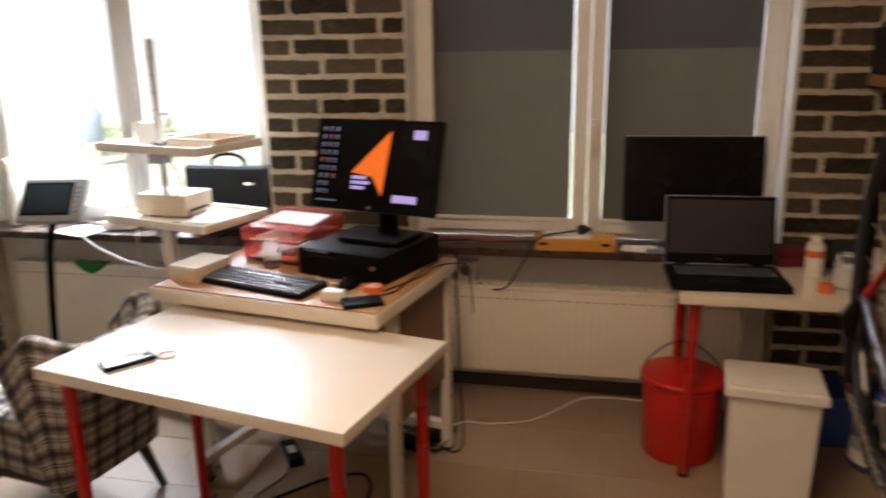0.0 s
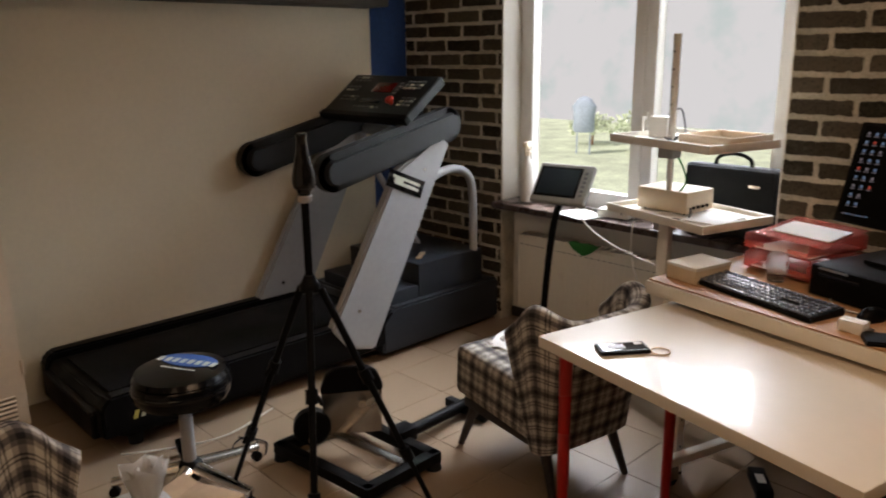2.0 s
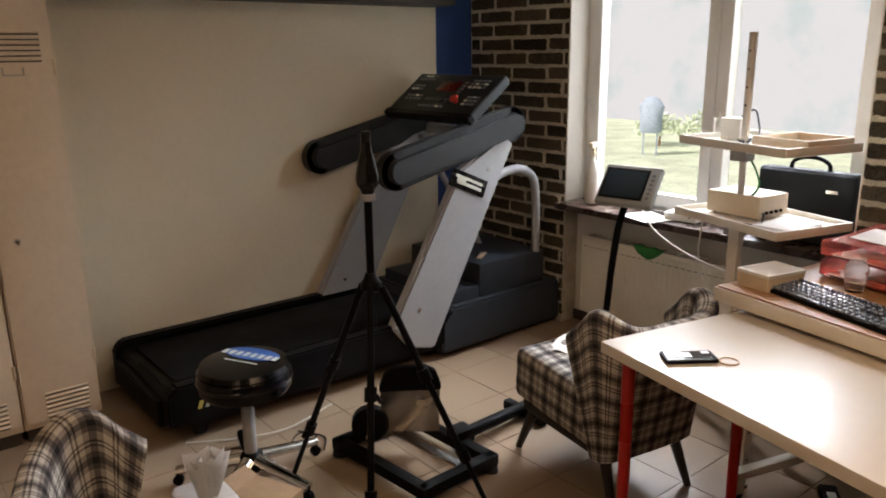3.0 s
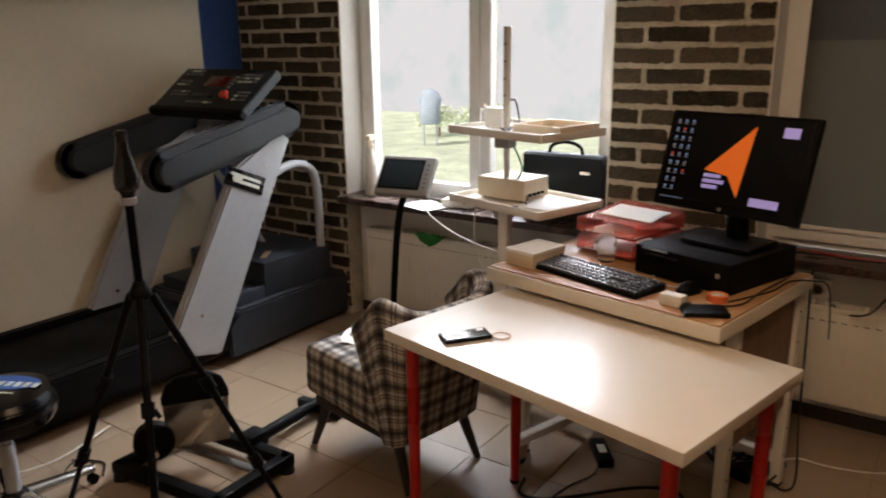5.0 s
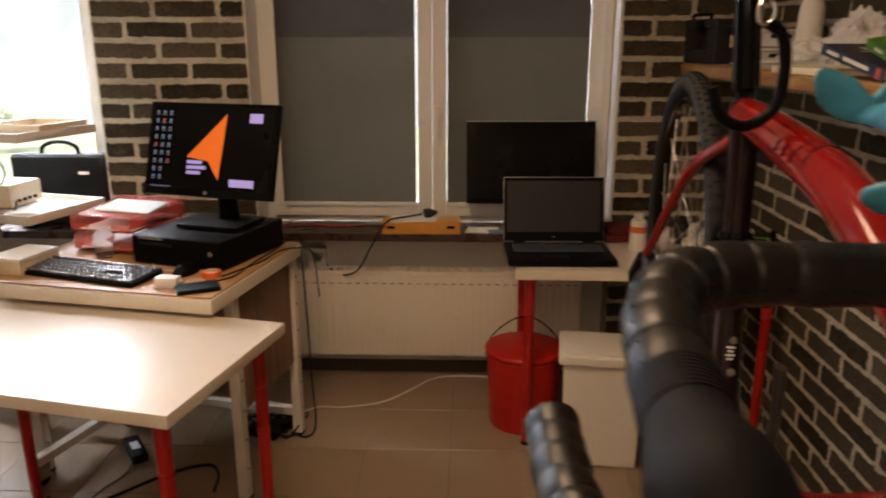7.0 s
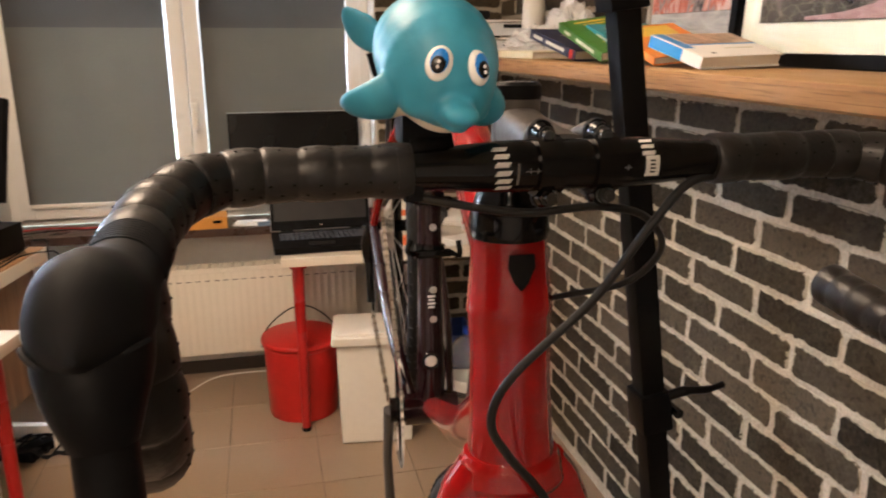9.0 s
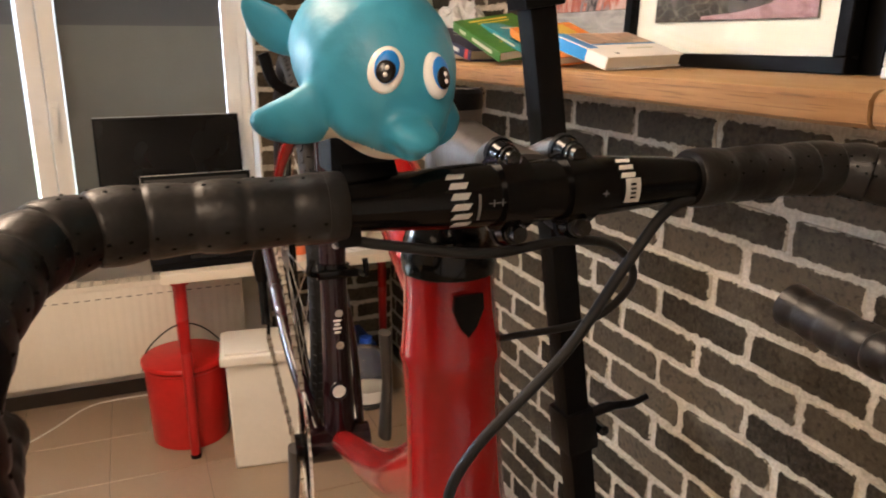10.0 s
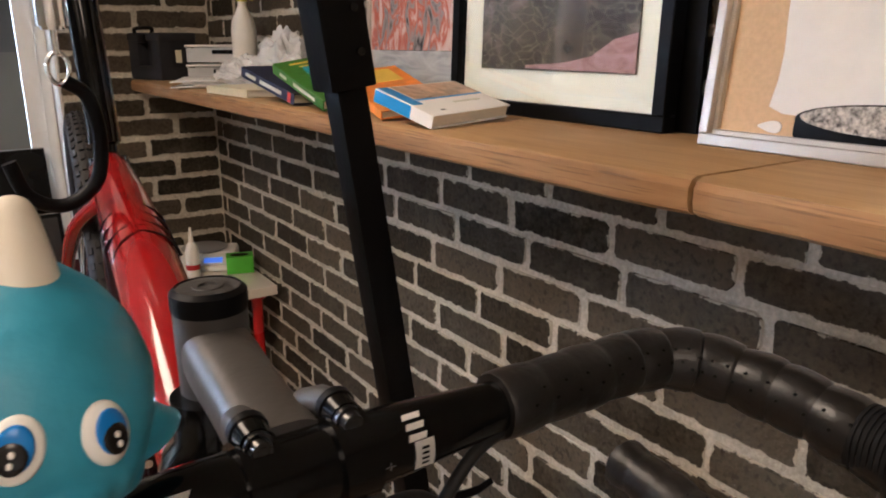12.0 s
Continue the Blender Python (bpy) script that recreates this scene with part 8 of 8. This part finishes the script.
def picture_paint(name, stops, scale, stretch, gloss=0.12, cracks=None):
    m = material(name, stops[0][1], gloss, vary=0.0, bump=0.0, coat=0.6)
    nt = m.node_tree
    link = nt.links.new
    co = nt.nodes.new("ShaderNodeTexCoord")
    mp = nt.nodes.new("ShaderNodeMapping")
    mp.inputs["Scale"].default_value = stretch
    link(co.outputs["Object"], mp.inputs[0])
    n = nt.nodes.new("ShaderNodeTexNoise")
    n.inputs["Scale"].default_value, n.inputs["Detail"].default_value, n.inputs["Distortion"].default_value = scale, 6, 1.5
    link(mp.outputs[0], n.inputs["Vector"])
    r = nt.nodes.new("ShaderNodeValToRGB")
    el = r.color_ramp.elements
    el[0].position, el[0].color = stops[0][0], (*stops[0][1], 1)
    el[1].position, el[1].color = stops[1][0], (*stops[1][1], 1)
    for pos, c in stops[2:]:
        el.new(pos).color = (*c, 1)
    link(n.outputs[0], r.inputs[0])
    last = r.outputs[0]
    if cracks:
        # a net of pale seams, warped and fading in places
        colour, size, width = cracks
        warp = nt.nodes.new("ShaderNodeVectorMath")
        warp.operation = "MULTIPLY_ADD"
        link(n.outputs["Color"], warp.inputs[0])
        warp.inputs[1].default_value = (0.05, 0.0, 0.05)
        link(mp.outputs[0], warp.inputs[2])
        turn = nt.nodes.new("ShaderNodeMapping")
        turn.inputs["Rotation"].default_value = (0, radians(28), 0)
        turn.inputs["Scale"].default_value = (0.6, 0.0, 1.25)
        link(warp.outputs[0], turn.inputs[0])
        v = nt.nodes.new("ShaderNodeTexVoronoi")
        v.feature = "DISTANCE_TO_EDGE"
        v.inputs["Scale"].default_value = size
        v.inputs["Randomness"].default_value = 0.75
        link(turn.outputs[0], v.inputs["Vector"])
        seam = nt.nodes.new("ShaderNodeMapRange")
        seam.inputs["From Min"].default_value, seam.inputs["From Max"].default_value = width, 0.0
        link(v.outputs["Distance"], seam.inputs[0])
        fade = nt.nodes.new("ShaderNodeMath")
        fade.operation = "MULTIPLY"
        link(seam.outputs[0], fade.inputs[0])
        link(n.outputs[0], fade.inputs[1])
        mix = nt.nodes.new("ShaderNodeMix")
        mix.data_type = "RGBA"
        link(fade.outputs[0], mix.inputs["Factor"])
        link(last, mix.inputs[6])
        mix.inputs[7].default_value = (*colour, 1)
        last = mix.outputs[2]
    link(last, nt.nodes["Principled BSDF"].inputs["Base Color"])
    return m


ROOTS = picture_paint("dark_rocky_photo", [(.3, (.03, .026, .024)), (.75, (.26, .21, .19)), (.52, (.075, .066, .05))], 9, (1, 1, 1), 0.12, ((.24, .22, .165), 44, .055))
PINK = picture_paint("pink_photo_band", [(.3, (.26, .15, .15)), (.8, (.5, .34, .36))], 16, (1, 1, 3))
STREET = picture_paint("street_photo", [(.28, (.06, .055, .06)), (.8, (.7, .68, .66)), (.4, (.34, .3, .29)), (.5, (.5, .13, .08)), (.58, (.62, .4, .34))], 19, (1.5, 1, .6))
ROAD = picture_paint("road_photo", [(.3, (.3, .3, .3)), (.7, (.55, .55, .54))], 8, (1, 1, 4))

# leaning against the wall; local x runs towards -y of the room, front faces the room
def lean(y, x, deg):
    return Matrix.Translation((x, y, SHELF)) @ Matrix.Rotation(radians(-90), 4, "Z") @ Matrix.Rotation(radians(-deg), 4, "X")


fp = thing("framed_picture", lean(1.397, 1.632, 2.5), "black-framed photograph with a cream mat leaning on the wall", "picture")
frame_bars(fp, .575, .47, .026, .03, BLACK_PLASTIC)
part("mat_board", bm_box(.53, .004, .43, (0, .022, .235)), MAT_BOARD, fp)
ph = part("photo", bm_box(.41, .003, .3, (.005, .018, .235)), ROOTS, fp, "dark photograph of rocks and roots")
part("photo_band", bm_prism([(.21, .087), (.21, .15), (.16, .14), (.11, .112), (.04, .1), (-.06, .094), (-.06, .088)], .0015, Matrix.Translation((0, .0145, 0))), PINK, ph)
part("glass", bm_box(.528, .002, .428, (0, .0115, .235)), PICTURE_GLASS, fp).visible_shadow = False

# added board, placed to fill the picture frame's dark side in the camera's view
solid("frame_side_filler", bm_box(.5, .006, .52, (0, .003, .26), .001), BLACK_MATT, "black board added to fill the dark side of a framed photograph", "board", lean(1.325, 1.668, 1.2))

sp = thing("framed_photo", lean(1.885, 1.645, 2.5), "street photograph in a thin silver frame behind the books", "picture")
frame_bars(sp, .4, .42, .014, .02, FRAME_SILVER)
part("photo", bm_box(.375, .004, .29, (0, .01, .262)), STREET, sp)
part("photo_road", bm_box(.375, .004, .102, (0, .01, .065)), ROAD, sp)

bp = thing("framed_board", lean(.725, 1.578, 7), "beige board with a white cut-out in a silver frame", "picture")
frame_bars(bp, .56, .5, .016, .03, FRAME_SILVER)
for sx, sz, x, z in ((.532, .008, 0, .019), (.532, .008, 0, .481), (.008, .454, -.262, .25), (.008, .454, .262, .25)):
    part("frame_lip", bm_box(sx, .018, sz, (x, .019, z), .0015, 1), FRAME_SILVER, bp)
part("backing_board", bm_box(.52, .004, .46, (0, .02, .25)), CORK, bp)
sheet = [(-.19 + .003 * math.sin(k * 1.3) + .007 * math.sin(k * .55), .058 + .0345 * k) for k in range(13)] + [(.24, .475), (.24, .05), (.1, .04), (-.06, .045), (-.17, .05)]
part("paper", bm_prism(sheet, .002, Matrix.Translation((0, .0155, 0))), PAPER, bp)
ring = [(-.02 + .13 * math.cos(math.tau * k / 32), .047 + .022 * math.sin(math.tau * k / 32)) for k in range(17)] + [(-.02 + .13 * math.cos(math.tau * k / 32), .027 + .022 * math.sin(math.tau * k / 32)) for k in range(16, 33)]
disc = part("disc_print", bm_prism(ring, .002, Matrix.Translation((0, .0125, 0))), BLACK_PLASTIC, bp)
part("disc_top", bm_prism([(-.02 + .123 * math.cos(math.tau * k / 32), .049 + .018 * math.sin(math.tau * k / 32)) for k in range(32)], .0015, Matrix.Translation((0, .0105, 0))), SCRIBBLE, disc, "grey scribbled disc top")
part("paper_scrap", bm_prism([(-.185 + .017 * math.cos(math.tau * k / 16), .033 + (.007 + .004 * math.cos(math.tau * k / 16)) * math.sin(math.tau * k / 16)) for k in range(16)], .002, Matrix.Translation((0, .0155, 0))), PAPER, bp)


# ==== unseen fixture frames, added round the ceiling lamps ====
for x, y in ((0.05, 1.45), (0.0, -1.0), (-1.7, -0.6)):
    cl = thing("added_lamp_frame", pose(x, y, H), "white rectangular frame added round an unseen ceiling lamp", "ceiling light", "ceiling lights")
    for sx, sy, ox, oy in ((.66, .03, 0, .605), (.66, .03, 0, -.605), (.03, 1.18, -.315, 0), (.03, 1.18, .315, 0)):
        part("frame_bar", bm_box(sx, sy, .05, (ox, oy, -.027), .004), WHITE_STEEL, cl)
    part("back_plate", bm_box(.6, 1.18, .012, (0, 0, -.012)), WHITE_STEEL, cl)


# ---- floor tiles and bricks ----
def tile_mesh():
    bm = bm_box(0.3275, 0.3275, 0.012, (0, 0, -0.006), 0.001, 1)
    me = bpy.data.meshes.new("tile")
    bm.to_mesh(me)
    bm.free()
    me.materials.append(TILE)
    return me


def cut_tile(x0, x1, y0, y1):
    bm = bm_box(x1 - x0 - 0.0025, y1 - y0 - 0.0025, 0.012, (0, 0, -0.006), 0.001, 1)
    me = bpy.data.meshes.new("tile")
    bm.to_mesh(me)
    bm.free()
    me.materials.append(TILE)
    return me


whole = tile_mesh()
rng = random.Random(4)
i0, j0 = -1.22, 2.537
for i in range(-7, 10):
    for j in range(-14, 4):
        x0, y0 = i0 + 0.33 * i, j0 + 0.33 * j
        x1, y1 = min(x0 + 0.33, XE), min(y0 + 0.33, NICHE - 0.001)
        x0, y0 = max(x0, XW), max(y0, YS)
        if x1 - x0 < 0.03 or y1 - y0 < 0.03:
            continue
        full = x1 - x0 > 0.329 and y1 - y0 > 0.329
        ob = new("tile", whole if full else cut_tile(x0, x1, y0, y1))
        ob.location = ((x0 + x1) / 2, (y0 + y1) / 2, rng.uniform(-0.0006, 0.0004))
        ob.parent = floor


def brick_bm(length, seed):
    """A brick slip with worn corners and a ragged outline; its face looks towards -y."""
    r = random.Random(seed)
    a, b = length / 2, 0.0338
    cut = [r.choice((0.004, 0.006, 0.009, 0.014)) for _ in range(4)]
    pts = []
    for k, (sx, sz) in enumerate(((-1, -1), (1, -1), (1, 1), (-1, 1))):
        c, e = min(cut[k], a * 0.3), min(cut[k], a * 0.3) * r.uniform(0.7, 1.3)
        pair = [(sx * a, sz * (b - e)), (sx * (a - c), sz * b)]
        pts += pair if k % 2 == 0 else pair[::-1]
        if k % 2 == 0:
            pts += [(sx * a * u, sz * b) for u in (0.36, -0.36)]
        else:
            pts.append((sx * a, 0.0))
    pts = [(x + r.uniform(-0.0022, 0.0022), z + r.uniform(-0.003, 0.003)) for x, z in pts]
    bm = bmesh.new()
    place, size = bm.loops.layers.uv.new("place"), bm.loops.layers.uv.new("size")
    base = [bm.verts.new((x, 0.008, z)) for x, z in pts]
    front = [bm.verts.new((x * (1 - 0.0022 / a), r.uniform(-0.0006, 0.0008), z * (1 - 0.0022 / b))) for x, z in pts]
    n = len(pts)
    for k in range(n):
        bm.faces.new((base[k], base[(k + 1) % n], front[(k + 1) % n], front[k]))
    bm.faces.new(front)
    bmesh.ops.recalc_face_normals(bm, faces=bm.faces)
    for q in bm.faces:
        for lp in q.loops:
            lp[place].uv = (lp.vert.co.x, lp.vert.co.z)
            lp[size].uv = (a, b)
    return bm


def brick_mesh(length, seed):
    bm = brick_bm(length, seed)
    me = bpy.data.meshes.new("brick")
    bm.to_mesh(me)
    bm.free()
    me.materials.append(BRICK)
    me.polygons.foreach_set("use_smooth", [True] * len(me.polygons))
    me.set_sharp_from_angle(angle=radians(50))
    return me


JOINT = 0.0145
STOCK = {}


def brick_wall(wall, width, to_world, z1, picked, seed, pitch, first, bond, step):
    """Courses on a wall, the first one's middle at first; bond(course) is its first upright joint.
    Those that picked() takes are objects, the rest one joined mesh."""
    r = random.Random(seed)
    rest = []
    for row in range(int((z1 - first) / pitch + 0.5)):
        z = first + row * pitch
        cuts, x = [-JOINT / 2], bond(row)
        while x < width - 0.035:
            if x > 0.035:
                cuts.append(x + r.uniform(-0.009, 0.009))
            x += step
        cuts.append(width + JOINT / 2)
        for x0, x1 in zip(cuts, cuts[1:]):
            w = round(x1 - x0 - JOINT, 2)
            m = to_world @ Matrix.Translation(((x0 + x1) / 2, -0.0035 + r.uniform(-0.0025, 0.0015), z + r.uniform(-0.0025, 0.0025))) @ pose(0, 0, 0, 0, r.uniform(-0.7, 0.7), 0)
            kind = r.randrange(5)
            if picked(m.translation):
                if (w, kind) not in STOCK:
                    STOCK[w, kind] = brick_mesh(w, int(w * 1000) * 10 + kind)
                ob = new("brick", STOCK[w, kind])
                ob.parent = wall
                ob.matrix_world = m
            else:
                rest.append((w, r.randrange(999), m))
    return rest


def join_rest(wall, rest, label):
    """The far courses as one mesh."""
    verts, faces, places, sizes = [], [], [], []
    for w, s, m in rest:
        bm = brick_bm(w, s)
        base = len(verts)
        bm.verts.index_update()
        verts += [tuple(m @ v.co) for v in bm.verts]
        for q in bm.faces:
            faces.append(tuple(base + v.index for v in q.verts))
            for v in q.verts:
                places += [v.co.x, v.co.z]
                sizes += [w / 2, 0.0338]
        bm.free()
    me = bpy.data.meshes.new("bricks")
    me.from_pydata(verts, [], faces)
    for name, values in (("place", places), ("size", sizes)):
        me.uv_layers.new(name=name).data.foreach_set("uv", values)
    me.materials.append(BRICK)
    me.polygons.foreach_set("use_smooth", [True] * len(me.polygons))
    me.set_sharp_from_angle(angle=radians(50))
    ob = new("bricks", me)
    ob.parent = wall
    tagged(ob, label, "", "", "stuff")


def mid_height(p):
    return 0.55 < p.z < 2.0


rest = brick_wall(wall_north, W1[0] - XW - 0.004, Matrix.Translation((XW + 0.004, YN, 0)), H - 0.02, mid_height, 1, 0.0803, 0.079, lambda row: 0.086 if row % 2 else 0.212, 0.28)
rest += brick_wall(wall_north, W2[0] - W1[1], Matrix.Translation((W1[1], YN, 0)), H - 0.02, mid_height, 2, 0.0842, 0.0736, lambda row: 0.267 if row % 2 else 0.135, 0.274)
rest += brick_wall(wall_north, XE - 0.004 - W2[1], Matrix.Translation((W2[1], YN, 0)), H - 0.02, mid_height, 3, 0.082, 0.037, lambda row: 0.127 if row % 2 else 0.29, 0.27)
join_rest(wall_north, rest, "bricks near floor and ceiling")
EAST_BOND = {8: 0.148, 9: 0.068, 10: 0.188, 11: 0.059, 12: 0.216, 13: 0.026, 14: 0.128, 15: 0.078}
rest = brick_wall(wall_east, YN - YS - 0.02, Matrix.Translation((XE, YN - 0.008, 0)) @ pose(0, 0, 0, 0, 0, -90), H - 0.02, lambda p: p.y > 0.6 and 0.25 < p.z < 1.75, 9, 0.0786, 0.071, lambda row: EAST_BOND.get(row, 0.06 if row % 2 else 0.19), 0.268)
join_rest(wall_east, rest, "bricks of the wall's far courses")
